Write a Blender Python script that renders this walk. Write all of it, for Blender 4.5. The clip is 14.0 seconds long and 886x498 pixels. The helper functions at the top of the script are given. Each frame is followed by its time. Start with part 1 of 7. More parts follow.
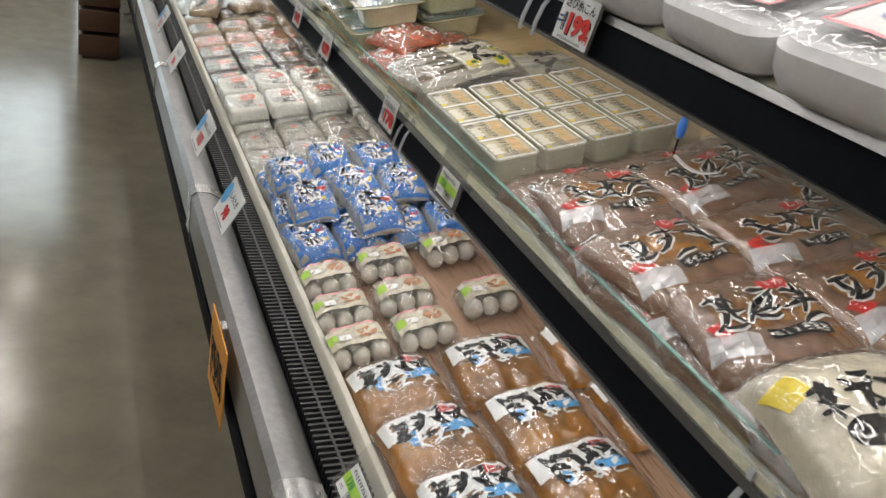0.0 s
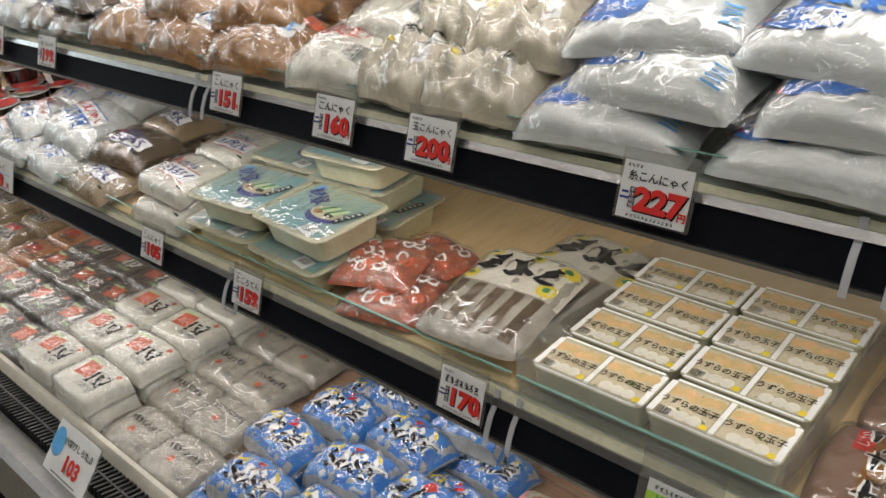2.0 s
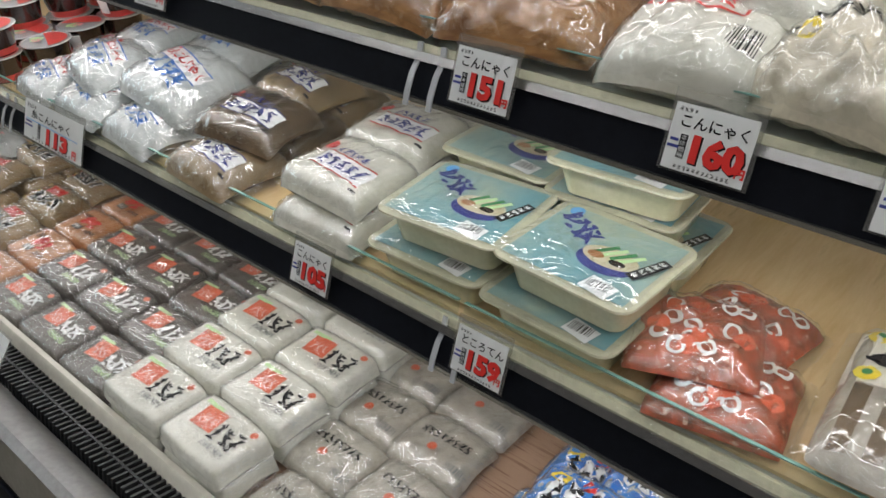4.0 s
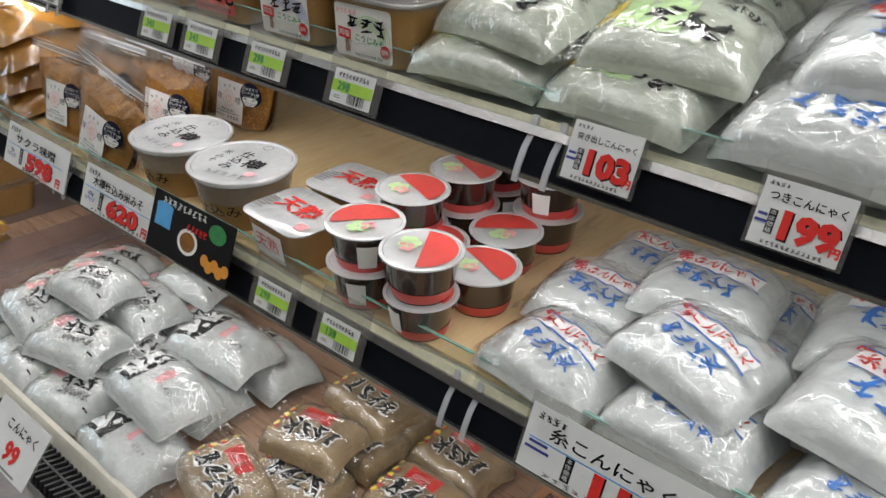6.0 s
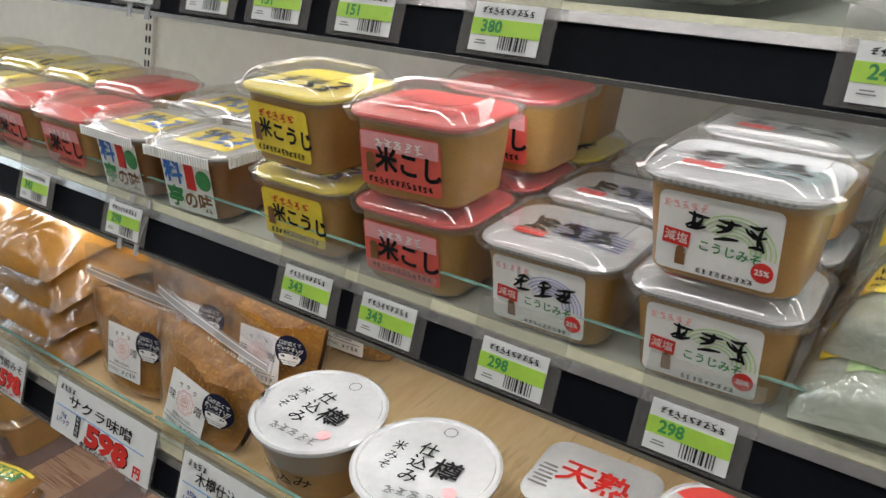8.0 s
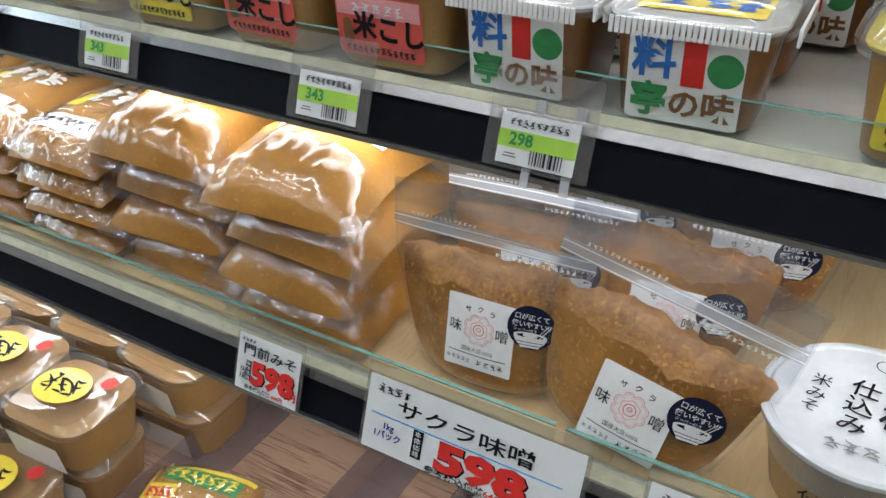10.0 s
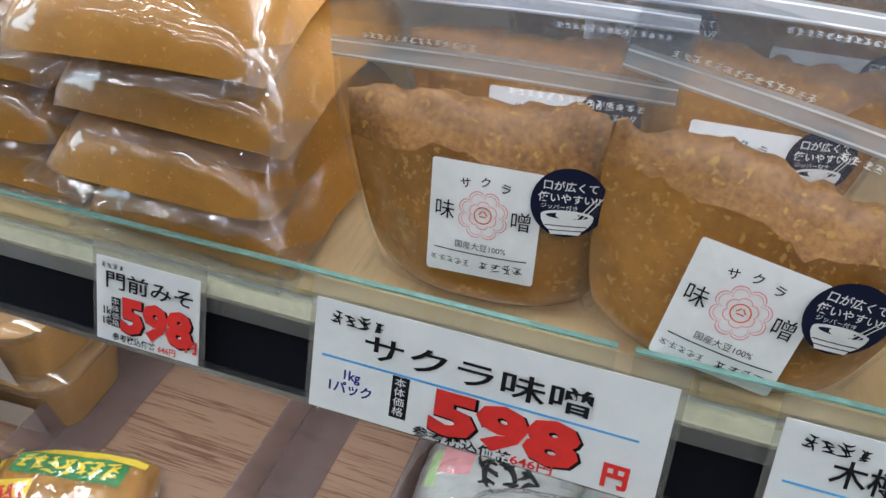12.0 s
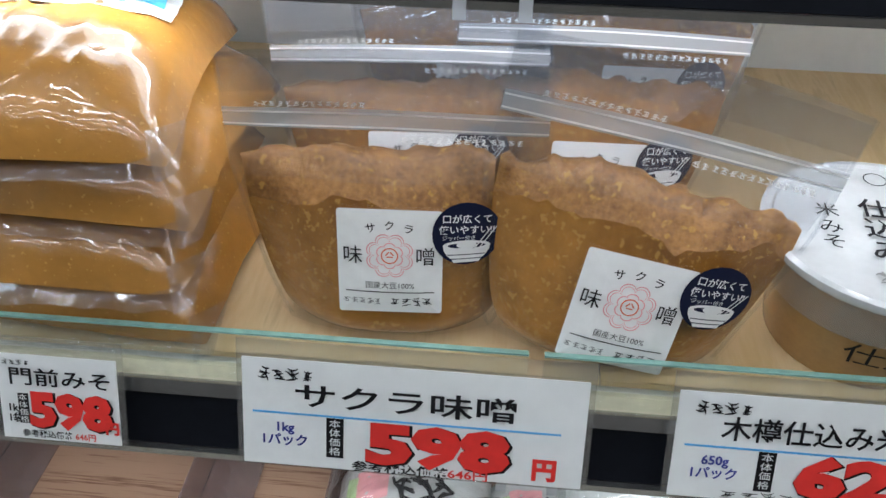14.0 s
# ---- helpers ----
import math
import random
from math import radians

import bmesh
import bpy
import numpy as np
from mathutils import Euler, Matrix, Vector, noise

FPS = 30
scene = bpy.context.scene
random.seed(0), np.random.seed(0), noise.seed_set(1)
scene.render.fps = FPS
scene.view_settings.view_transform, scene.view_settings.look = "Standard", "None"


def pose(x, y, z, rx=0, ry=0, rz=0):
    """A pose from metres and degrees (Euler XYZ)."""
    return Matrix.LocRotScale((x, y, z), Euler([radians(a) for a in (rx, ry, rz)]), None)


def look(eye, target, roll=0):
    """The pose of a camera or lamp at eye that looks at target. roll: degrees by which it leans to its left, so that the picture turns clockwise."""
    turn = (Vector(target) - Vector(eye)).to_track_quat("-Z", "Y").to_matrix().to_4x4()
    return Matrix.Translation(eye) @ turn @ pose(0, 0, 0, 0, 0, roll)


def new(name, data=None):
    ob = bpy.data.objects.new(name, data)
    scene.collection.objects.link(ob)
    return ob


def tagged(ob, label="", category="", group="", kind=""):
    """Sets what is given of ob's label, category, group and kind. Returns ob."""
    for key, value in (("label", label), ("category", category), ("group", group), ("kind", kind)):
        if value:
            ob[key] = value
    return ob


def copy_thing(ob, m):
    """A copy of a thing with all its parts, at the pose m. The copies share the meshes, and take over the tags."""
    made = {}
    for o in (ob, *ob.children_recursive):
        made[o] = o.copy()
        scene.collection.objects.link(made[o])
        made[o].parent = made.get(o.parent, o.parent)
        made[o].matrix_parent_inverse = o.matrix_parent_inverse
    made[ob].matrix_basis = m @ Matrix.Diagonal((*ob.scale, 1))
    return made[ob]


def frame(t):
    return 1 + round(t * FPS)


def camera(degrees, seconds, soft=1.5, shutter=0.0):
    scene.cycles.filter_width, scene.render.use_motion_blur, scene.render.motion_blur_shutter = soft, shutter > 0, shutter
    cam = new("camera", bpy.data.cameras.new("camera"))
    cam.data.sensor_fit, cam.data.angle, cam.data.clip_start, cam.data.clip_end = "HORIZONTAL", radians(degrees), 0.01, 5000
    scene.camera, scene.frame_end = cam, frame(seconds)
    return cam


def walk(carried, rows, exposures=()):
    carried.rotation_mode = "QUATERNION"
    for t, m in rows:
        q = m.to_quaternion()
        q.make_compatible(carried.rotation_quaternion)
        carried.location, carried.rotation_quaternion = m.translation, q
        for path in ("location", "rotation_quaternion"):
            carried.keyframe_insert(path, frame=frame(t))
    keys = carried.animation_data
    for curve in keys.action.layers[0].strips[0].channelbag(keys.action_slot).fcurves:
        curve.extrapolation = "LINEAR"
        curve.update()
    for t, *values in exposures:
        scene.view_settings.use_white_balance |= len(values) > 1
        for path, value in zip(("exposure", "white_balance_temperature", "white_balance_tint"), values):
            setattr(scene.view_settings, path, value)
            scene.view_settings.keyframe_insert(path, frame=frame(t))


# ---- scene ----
cam = camera(56.3, 14.0)
PATH = [
    (0, (0.03, 0.185, 1.343), (0.842, 1.797, 0.482), 11.9),
    (0.5, (-0.01, 0.416, 1.339), (1.047, 1.929, 0.569), 6.2),
    (1, (-0.06, 0.616, 1.385), (1.184, 2.032, 0.715), 4.8),
    (1.5, (-0.133, 0.823, 1.4), (1.249, 2.136, 0.797), 4.0),
    (2, (-0.174, 0.946, 1.396), (1.258, 2.192, 0.768), 3.6),
    (2.2, (-0.164, 0.99, 1.389), (1.27, 2.222, 0.739), 3.2),
    (4.5, (-0.125, 1.769, 1.374), (1.33, 2.883, 0.573), 7.9),
    (5, (-0.127, 2.083, 1.357), (1.325, 3.224, 0.588), 9.7),
    (5.5, (-0.097, 2.413, 1.377), (1.345, 3.58, 0.629), 10.4),
    (6, (-0.157, 2.712, 1.348), (1.374, 3.83, 0.713), 10.9),
    (6.5, (-0.236, 2.927, 1.398), (1.411, 3.943, 0.894), 9.5),
    (7, (-0.198, 3.064, 1.435), (1.466, 4.084, 0.999), 8.2),
    (7.5, (-0.102, 3.185, 1.466), (1.541, 4.234, 1.02), 7.7),
    (8, (-0.053, 3.241, 1.457), (1.56, 4.324, 0.979), 7.9),
    (8.5, (-0.057, 3.348, 1.444), (1.547, 4.422, 0.918), 7.8),
    (9, (-0.1, 3.531, 1.44), (1.516, 4.544, 0.837), 7.0),
    (9.2, (-0.125, 3.609, 1.426), (1.493, 4.605, 0.801), 6.7),
    (11.3, (0.148, 4.068, 1.234), (1.827, 4.704, 0.354), 4.6),
    (11.5, (0.151, 4.068, 1.225), (1.841, 4.666, 0.338), 4.9),
    (12, (0.146, 4.05, 1.203), (1.853, 4.582, 0.306), 5.1),
    (12.5, (0.129, 4.041, 1.203), (1.854, 4.512, 0.307), 5.1),
    (13, (0.129, 4.051, 1.206), (1.871, 4.458, 0.312), 4.5),
    (13.5, (0.118, 4.079, 1.221), (1.872, 4.429, 0.327), 3.3),
    (14, (0.108, 4.093, 1.231), (1.915, 4.23, 0.385), 2.0),
]
walk(cam, [(t, look(eye, target, roll)) for t, eye, target, roll in PATH],
     [(0.0, 0.02, 6600, 12), (1.3, -0.15, 6750, 13), (2.2, -0.20, 6750, 13), (4.3, -0.07, 6250, 11), (5.6, -0.03, 6200, 11), (6.5, 0.08, 6650, 13), (9.2, 0.22, 6150, 11), (11.3, 0.44, 5800, 10), (14.0, 0.38, 5800, 10)])

# ---- light ----
world = bpy.data.worlds.new("sky")
scene.world = world
world.use_nodes = True
_bg = world.node_tree.nodes["Background"]
_sky = world.node_tree.nodes.new("ShaderNodeTexSky")
_sky.sky_type, _sky.sun_disc, _sky.sun_elevation, _sky.sun_rotation = "NISHITA", False, radians(35), radians(20)
world.node_tree.links.new(_sky.outputs[0], _bg.inputs[0])
_bg.inputs[1].default_value = 0.12
scene.view_settings.exposure = 0.0


def lamp(name, m, sx, sy, watts, col=(1, 1, 1), spread=180):
    d = bpy.data.lights.new(name, "AREA")
    d.shape, d.size, d.size_y, d.energy, d.color, d.spread = "RECTANGLE", sx, sy, watts, col, radians(spread)
    ob = new(name, d)
    ob.matrix_world = m
    return ob


LED = (1.0, 0.985, 0.955)
for _x, _w in ((-3.4, 27), (-1.9, 28), (-0.55, 28), (3.2, 26)):
    lamp("ceiling_lamp", pose(_x, 2.6, 3.12), 0.045, 9.0, _w, LED)
# added lamp without a visible fixture, brightens the case from above
lamp("canopy_lamp", pose(0.50, 2.6, 2.035, 0, -6, 0), 0.02, 8.0, 9, LED)
lamp("shelf_lamp", pose(0.605, 2.6, 1.440, 0, -36, 0), 0.012, 8.0, 4.2, LED)
lamp("shelf_lamp", pose(0.605, 2.6, 1.160, 0, -34, 0), 0.012, 8.0, 4.3, LED)
lamp("shelf_lamp", pose(0.605, 2.6, 0.853, 0, -30, 0), 0.012, 8.0, 3.4, LED)


# ---- materials ----
def nodes(name):
    m = bpy.data.materials.new(name)
    m.use_nodes = True
    t = m.node_tree
    t.nodes.clear()
    return m, t, t.nodes.new("ShaderNodeOutputMaterial")


def coords(t, scale=(1, 1, 1), rnd=True):
    tc = t.nodes.new("ShaderNodeTexCoord")
    mp = t.nodes.new("ShaderNodeMapping")
    mp.inputs["Scale"].default_value = scale
    t.links.new(tc.outputs["Object"], mp.inputs["Vector"])
    if rnd:
        oi = t.nodes.new("ShaderNodeObjectInfo")
        ml = t.nodes.new("ShaderNodeMath")
        ml.operation = "MULTIPLY"
        ml.inputs[1].default_value = 7.0
        t.links.new(oi.outputs["Random"], ml.inputs[0])
        t.links.new(ml.outputs[0], mp.inputs["Location"])
    return mp


def tex(t, mp, scale, detail=4, rough=0.6, dist=0.0):
    n = t.nodes.new("ShaderNodeTexNoise")
    n.inputs["Scale"].default_value, n.inputs["Detail"].default_value = scale, detail
    n.inputs["Roughness"].default_value, n.inputs["Distortion"].default_value = rough, dist
    t.links.new(mp.outputs[0], n.inputs["Vector"])
    return n


def ramp(t, src, *stops):
    r = t.nodes.new("ShaderNodeValToRGB")
    e = r.color_ramp.elements
    while len(e) < len(stops):
        e.new(0.5)
    for k, (p, c) in zip(e, stops):
        k.position, k.color = p, (*c, 1) if len(c) == 3 else c
    t.links.new(src, r.inputs[0])
    return r


def crinkle(t, mp, strength, scale=28, dist=0.011):
    """Sharp irregular folds of thin film: long creases crossed by small ones."""
    st = t.nodes.new("ShaderNodeMapping")
    st.inputs["Scale"].default_value = (1.0, 0.38, 1.0)
    st.inputs["Rotation"].default_value = (0.2, 0.1, 0.5)
    t.links.new(mp.outputs[0], st.inputs["Vector"])
    folds = []
    for src, sc, share in ((st, scale, 1.0), (mp, scale * 2.3, 0.42)):
        a = tex(t, src, sc, 1.5, 0.45, 0.9)
        k = t.nodes.new("ShaderNodeMath")
        k.operation = "SUBTRACT"
        k.inputs[1].default_value = 0.5
        t.links.new(a.outputs[0], k.inputs[0])
        ab = t.nodes.new("ShaderNodeMath")
        ab.operation = "ABSOLUTE"
        t.links.new(k.outputs[0], ab.inputs[0])
        ml = t.nodes.new("ShaderNodeMath")
        ml.operation = "MULTIPLY"
        ml.inputs[1].default_value = share
        t.links.new(ab.outputs[0], ml.inputs[0])
        folds.append(ml)
    s = t.nodes.new("ShaderNodeMath")
    s.operation = "ADD"
    t.links.new(folds[0].outputs[0], s.inputs[0])
    t.links.new(folds[1].outputs[0], s.inputs[1])
    bp = t.nodes.new("ShaderNodeBump")
    bp.inputs["Strength"].default_value, bp.inputs["Distance"].default_value = strength, dist
    t.links.new(s.outputs[0], bp.inputs["Height"])
    return bp


def mat(name, col, rough=0.5, metal=0.0, var=0.12, scale=14, bump=0.08, bscale=90, coat=0.0, film=0.0, col2=None, speck=None, fscale=28, spec=0.5, strand=None):
    """Principled surface: two scales of tone, fine relief; film adds a wrinkled glossy wrap (coat); speck adds grains."""
    m, t, out = nodes(name)
    p = t.nodes.new("ShaderNodeBsdfPrincipled")
    mp = coords(t)
    ms = coords(t, strand) if strand else mp
    n1, n2 = tex(t, ms, scale, 4, 0.6, 1.2 if strand else 0.0), tex(t, ms, scale * (4 if strand else 9), 3)
    mx = t.nodes.new("ShaderNodeMath")
    mx.operation = "MULTIPLY_ADD"
    mx.inputs[1].default_value = 0.22 if film else 0.45
    t.links.new(n2.outputs[0], mx.inputs[0])
    hf = t.nodes.new("ShaderNodeMath")
    hf.operation = "MULTIPLY"
    hf.inputs[1].default_value = 0.78 if film else 0.55
    t.links.new(n1.outputs[0], hf.inputs[0])
    t.links.new(hf.outputs[0], mx.inputs[2])
    lo = tuple(c * (1 - var) for c in col) if col2 is None else col2
    hi = tuple(min(1, c * (1 + var)) for c in col)
    cr = ramp(t, mx.outputs[0], (0.34, lo), (0.66, hi))
    src = cr.outputs[0]
    if speck:
        sc, sz, amount = speck
        v = tex(t, mp, sz, 2, 0.5)
        sr = ramp(t, v.outputs[0], (amount, (0, 0, 0)), (amount + 0.06, (1, 1, 1)))
        mm = t.nodes.new("ShaderNodeMix")
        mm.data_type = "RGBA"
        t.links.new(sr.outputs[0], mm.inputs[0])
        t.links.new(src, mm.inputs[6])
        mm.inputs[7].default_value = (*sc, 1)
        src = mm.outputs[2]
    t.links.new(src, p.inputs["Base Color"])
    p.inputs["Roughness"].default_value, p.inputs["Metallic"].default_value = rough, metal
    p.inputs["Specular IOR Level"].default_value = spec
    if bump:
        nb = tex(t, mp, bscale, 3)
        b = t.nodes.new("ShaderNodeBump")
        b.inputs["Strength"].default_value, b.inputs["Distance"].default_value = bump, 0.001
        t.links.new(nb.outputs[0], b.inputs["Height"])
        t.links.new(b.outputs[0], p.inputs["Normal"])
    if coat or film:
        p.inputs["Coat Weight"].default_value, p.inputs["Coat Roughness"].default_value = max(coat, film and 1.0), 0.045 if film else 0.06
        if film:
            p.inputs["Coat IOR"].default_value = 1.62
        if film:
            c = crinkle(t, mp, film, fscale)
            t.links.new(c.outputs[0], p.inputs["Coat Normal"])
    t.links.new(p.outputs[0], out.inputs[0])
    return m


def clear(name, tint=(1, 1, 1), haze=0.06, hazecol=(0.9, 0.92, 0.93), rough=0.05, bump=0.3, fscale=30, gloss=0.04, dist=0.011):
    """Clear plastic or glass sheet."""
    m, t, out = nodes(name)
    mp = coords(t)
    tr = t.nodes.new("ShaderNodeBsdfTransparent")
    tr.inputs[0].default_value = (*tint, 1)
    df = t.nodes.new("ShaderNodeBsdfDiffuse")
    df.inputs[0].default_value = (*hazecol, 1)
    gl = t.nodes.new("ShaderNodeBsdfGlossy")
    gl.inputs["Roughness"].default_value = rough
    fr = t.nodes.new("ShaderNodeLayerWeight")
    fr.inputs["Blend"].default_value = 0.5
    pw = t.nodes.new("ShaderNodeMath")
    pw.operation = "POWER"
    pw.inputs[1].default_value = 4.0
    t.links.new(fr.outputs["Facing"], pw.inputs[0])
    ad = t.nodes.new("ShaderNodeMath")
    ad.operation = "MULTIPLY_ADD"
    ad.inputs[1].default_value, ad.inputs[2].default_value = 0.85, gloss
    t.links.new(pw.outputs[0], ad.inputs[0])
    if bump:
        b = crinkle(t, mp, bump, fscale, dist)
        t.links.new(b.outputs[0], gl.inputs["Normal"])
    a = t.nodes.new("ShaderNodeMixShader")
    a.inputs[0].default_value = haze
    t.links.new(tr.outputs[0], a.inputs[1])
    t.links.new(df.outputs[0], a.inputs[2])
    c = t.nodes.new("ShaderNodeMixShader")
    t.links.new(ad.outputs[0], c.inputs[0])
    t.links.new(a.outputs[0], c.inputs[1])
    t.links.new(gl.outputs[0], c.inputs[2])
    t.links.new(c.outputs[0], out.inputs[0])
    return m


def wood(name, a, b, along=(1, 1, 1), scale=6.0, line=0.5):
    m, t, out = nodes(name)
    p = t.nodes.new("ShaderNodeBsdfPrincipled")
    mp = coords(t, along, False)
    n = tex(t, mp, scale, 5, 0.65, 0.7)
    f = tex(t, mp, scale * 7, 3, 0.6, 0.2)
    mx = t.nodes.new("ShaderNodeMath")
    mx.operation = "MULTIPLY_ADD"
    mx.inputs[1].default_value = line
    t.links.new(f.outputs[0], mx.inputs[0])
    t.links.new(n.outputs[0], mx.inputs[2])
    r = ramp(t, mx.outputs[0], (0.45, a), (0.75, b), (0.95, tuple(c * 0.8 for c in a)))
    t.links.new(r.outputs[0], p.inputs["Base Color"])
    p.inputs["Roughness"].default_value = 0.45
    bp = t.nodes.new("ShaderNodeBump")
    bp.inputs["Strength"].default_value, bp.inputs["Distance"].default_value = 0.15, 0.001
    t.links.new(f.outputs[0], bp.inputs["Height"])
    t.links.new(bp.outputs[0], p.inputs["Normal"])
    t.links.new(p.outputs[0], out.inputs[0])
    return m


def glow(name, col, power):
    m, t, out = nodes(name)
    e = t.nodes.new("ShaderNodeEmission")
    e.inputs[0].default_value, e.inputs[1].default_value = (*col, 1), power
    t.links.new(e.outputs[0], out.inputs[0])
    return m


WHITE = mat("white_enamel", (0.74, 0.74, 0.70), 0.35, var=0.06, scale=4, bump=0.04)
CEIL = mat("ceiling_board", (0.75, 0.75, 0.73), 0.9, var=0.05, scale=2)
FLOOR = mat("polished_concrete", (0.200, 0.180, 0.132), 0.16, var=0.20, scale=1.1, bump=0.08, bscale=10, coat=0.06)
STEEL = mat("brushed_steel", (0.34, 0.34, 0.34), 0.34, 0.95, var=0.16, scale=10, bump=0.06)
CHROME = mat("bright_aluminium", (0.48, 0.48, 0.48), 0.26, 0.95, var=0.12, scale=12, bump=0.03)
NAVY = mat("dark_rail_plastic", (0.005, 0.006, 0.009), 0.6, var=0.25, scale=9, bump=0.05, spec=0.08)
BLACK = mat("black_print", (0.008, 0.008, 0.010), 0.5, var=0.1, bump=0.0, spec=0.2)
GRILLE = mat("black_grille_plastic", (0.022, 0.023, 0.025), 0.4, var=0.2)
RIM = mat("cream_deck_rim", (0.60, 0.58, 0.50), 0.4, var=0.1, scale=9)
TRIM = mat("yellowed_shelf_edge", (0.55, 0.52, 0.38), 0.45, var=0.2, scale=12)
PINE = wood("pine_board", (0.62, 0.44, 0.21), (0.72, 0.55, 0.31), (0.9, 12, 6), 2.2, 0.35)
CEDAR = wood("cedar_grain_sheet", (0.47, 0.305, 0.205), (0.17, 0.080, 0.045), (22, 0.8, 6), 2.6, 0.95)
BROWN = wood("brown_crate_wood", (0.13, 0.065, 0.03), (0.08, 0.04, 0.02), (6, 1.0, 6), 3.0)
GLASS = clear("fence_glass", (0.95, 0.985, 0.965), 0.015, (0.75, 0.85, 0.82), 0.02, 0.0)
GEDGE = mat("green_glass_edge", (0.25, 0.46, 0.40), 0.15, var=0.2, bump=0.0, coat=0.5)
CLEAR = clear("clear_plastic", (0.97, 0.97, 0.96), 0.10, (0.85, 0.85, 0.84), 0.08, 0.10, 12)
HOLDER = clear("tag_holder_plastic", (0.94, 0.94, 0.93), 0.10, (0.5, 0.49, 0.47), 0.10, 0.05, 12)
FILM = clear("bag_film", (0.98, 0.983, 0.985), 0.008, (0.85, 0.87, 0.88), 0.045, 1.0, 12, 0.105, 0.022)
POUCH = clear("pouch_film", (0.975, 0.978, 0.985), 0.004, (0.70, 0.74, 0.78), 0.05, 0.4, 12, 0.035)
SMOKE = clear("milky_pouch_film", (0.93, 0.94, 0.96), 0.05, (0.66, 0.69, 0.74), 0.07, 0.6, 14, 0.06)
ZIP = clear("white_zip_plastic", (0.94, 0.95, 0.96), 0.38, (0.85, 0.88, 0.92), 0.12, 0.1, 14, 0.07)
HAZE = clear("frosted_film", (0.90, 0.91, 0.92), 0.22, (0.62, 0.64, 0.66), 0.12, 0.4, 24)
LID = clear("clear_lid", (0.97, 0.97, 0.97), 0.03, (0.9, 0.9, 0.9), 0.06, 0.06, 9, 0.10)
DIVIDER = clear("smoked_divider", (0.80, 0.76, 0.76), 0.20, (0.42, 0.36, 0.36), 0.12, 0.05, 12)
CARD = mat("white_card", (0.68, 0.70, 0.70), 0.5, var=0.05, scale=6, bump=0.03, coat=0.2)
PAPER = mat("label_paper", (0.84, 0.85, 0.84), 0.42, var=0.05, bump=0.03, coat=0.2)
RED = mat("red_print", (0.62, 0.025, 0.020), 0.45, var=0.1, bump=0.0)
CORAL = mat("coral_print", (0.72, 0.15, 0.07), 0.45, var=0.15, bump=0.0, coat=0.6)
PINK = mat("pink_print", (0.78, 0.36, 0.38), 0.45, var=0.12, bump=0.0)
GREY = mat("grey_print", (0.20, 0.20, 0.20), 0.5, var=0.2, bump=0.0)
BLUE = mat("blue_print", (0.03, 0.16, 0.52), 0.4, var=0.12, bump=0.0)
SKYB = mat("light_blue_print", (0.10, 0.38, 0.72), 0.4, var=0.15, bump=0.0)
INDIGO = mat("indigo_print", (0.035, 0.045, 0.24), 0.45, var=0.2, bump=0.0)
LIME = mat("lime_print", (0.36, 0.60, 0.07), 0.5, var=0.08, bump=0.0)
PALEG = mat("pale_green_print", (0.52, 0.74, 0.36), 0.4, var=0.1, bump=0.0, coat=0.5)
GREEN = mat("green_print", (0.04, 0.25, 0.08), 0.45, var=0.2, bump=0.0)
YELLOW = mat("yellow_print", (0.85, 0.66, 0.05), 0.42, var=0.08, bump=0.0, coat=0.3)
ORANGE = mat("orange_board", (0.70, 0.30, 0.04), 0.5, var=0.12)
TEAL = mat("teal_print", (0.10, 0.28, 0.33), 0.35, var=0.3, scale=9, bump=0.0, film=0.6, col2=(0.36, 0.44, 0.36))
SALMON = mat("red_label_lower", (0.74, 0.11, 0.085), 0.42, var=0.1, bump=0.0, coat=0.3)
NAVYD = mat("navy_sticker", (0.007, 0.010, 0.034), 0.45, var=0.1, bump=0.0, spec=0.2)
REDLID = mat("red_lid_plastic", (0.68, 0.07, 0.06), 0.3, var=0.08, coat=0.5)
PINKLID = mat("rose_lid_plastic", (0.70, 0.10, 0.10), 0.3, var=0.08, coat=0.5)
YELLID = mat("yellow_lid_plastic", (0.80, 0.66, 0.08), 0.3, var=0.08, coat=0.5)
WHITLID = mat("white_lid_film", (0.56, 0.58, 0.59), 0.25, var=0.10, coat=1.0, film=0.35, fscale=14)
MISO = mat("pale_miso_in_cup", (0.36, 0.200, 0.060), 0.38, var=0.10, scale=30, coat=0.8, bump=0.05)
MISOD = mat("dark_miso_in_cup", (0.20, 0.085, 0.025), 0.38, var=0.12, scale=30, coat=0.8, bump=0.05)
MISOB = mat("coarse_miso_in_bag", (0.39, 0.178, 0.026), 0.36, var=0.30, scale=11, bump=1.0, bscale=130, speck=((0.52, 0.28, 0.06), 230, 0.59), col2=(0.15, 0.052, 0.008), film=0.22, fscale=9)
MISOT = mat("dry_miso_top", (0.31, 0.148, 0.036), 0.5, var=0.35, scale=30, bump=1.0, bscale=150, speck=((0.44, 0.23, 0.04), 170, 0.62), col2=(0.15, 0.060, 0.010))
MISOS = mat("smooth_miso_in_film", (0.40, 0.188, 0.032), 0.35, var=0.20, scale=12, bump=0.25, bscale=150, film=0.45, speck=((0.54, 0.30, 0.07), 300, 0.65), fscale=12)
MILK = mat("white_noodles_in_film", (0.59, 0.62, 0.61), 0.35, var=0.06, scale=20, bump=0.04, bscale=60, film=0.32, fscale=9, col2=(0.50, 0.53, 0.52), strand=(1, 3.0, 2))
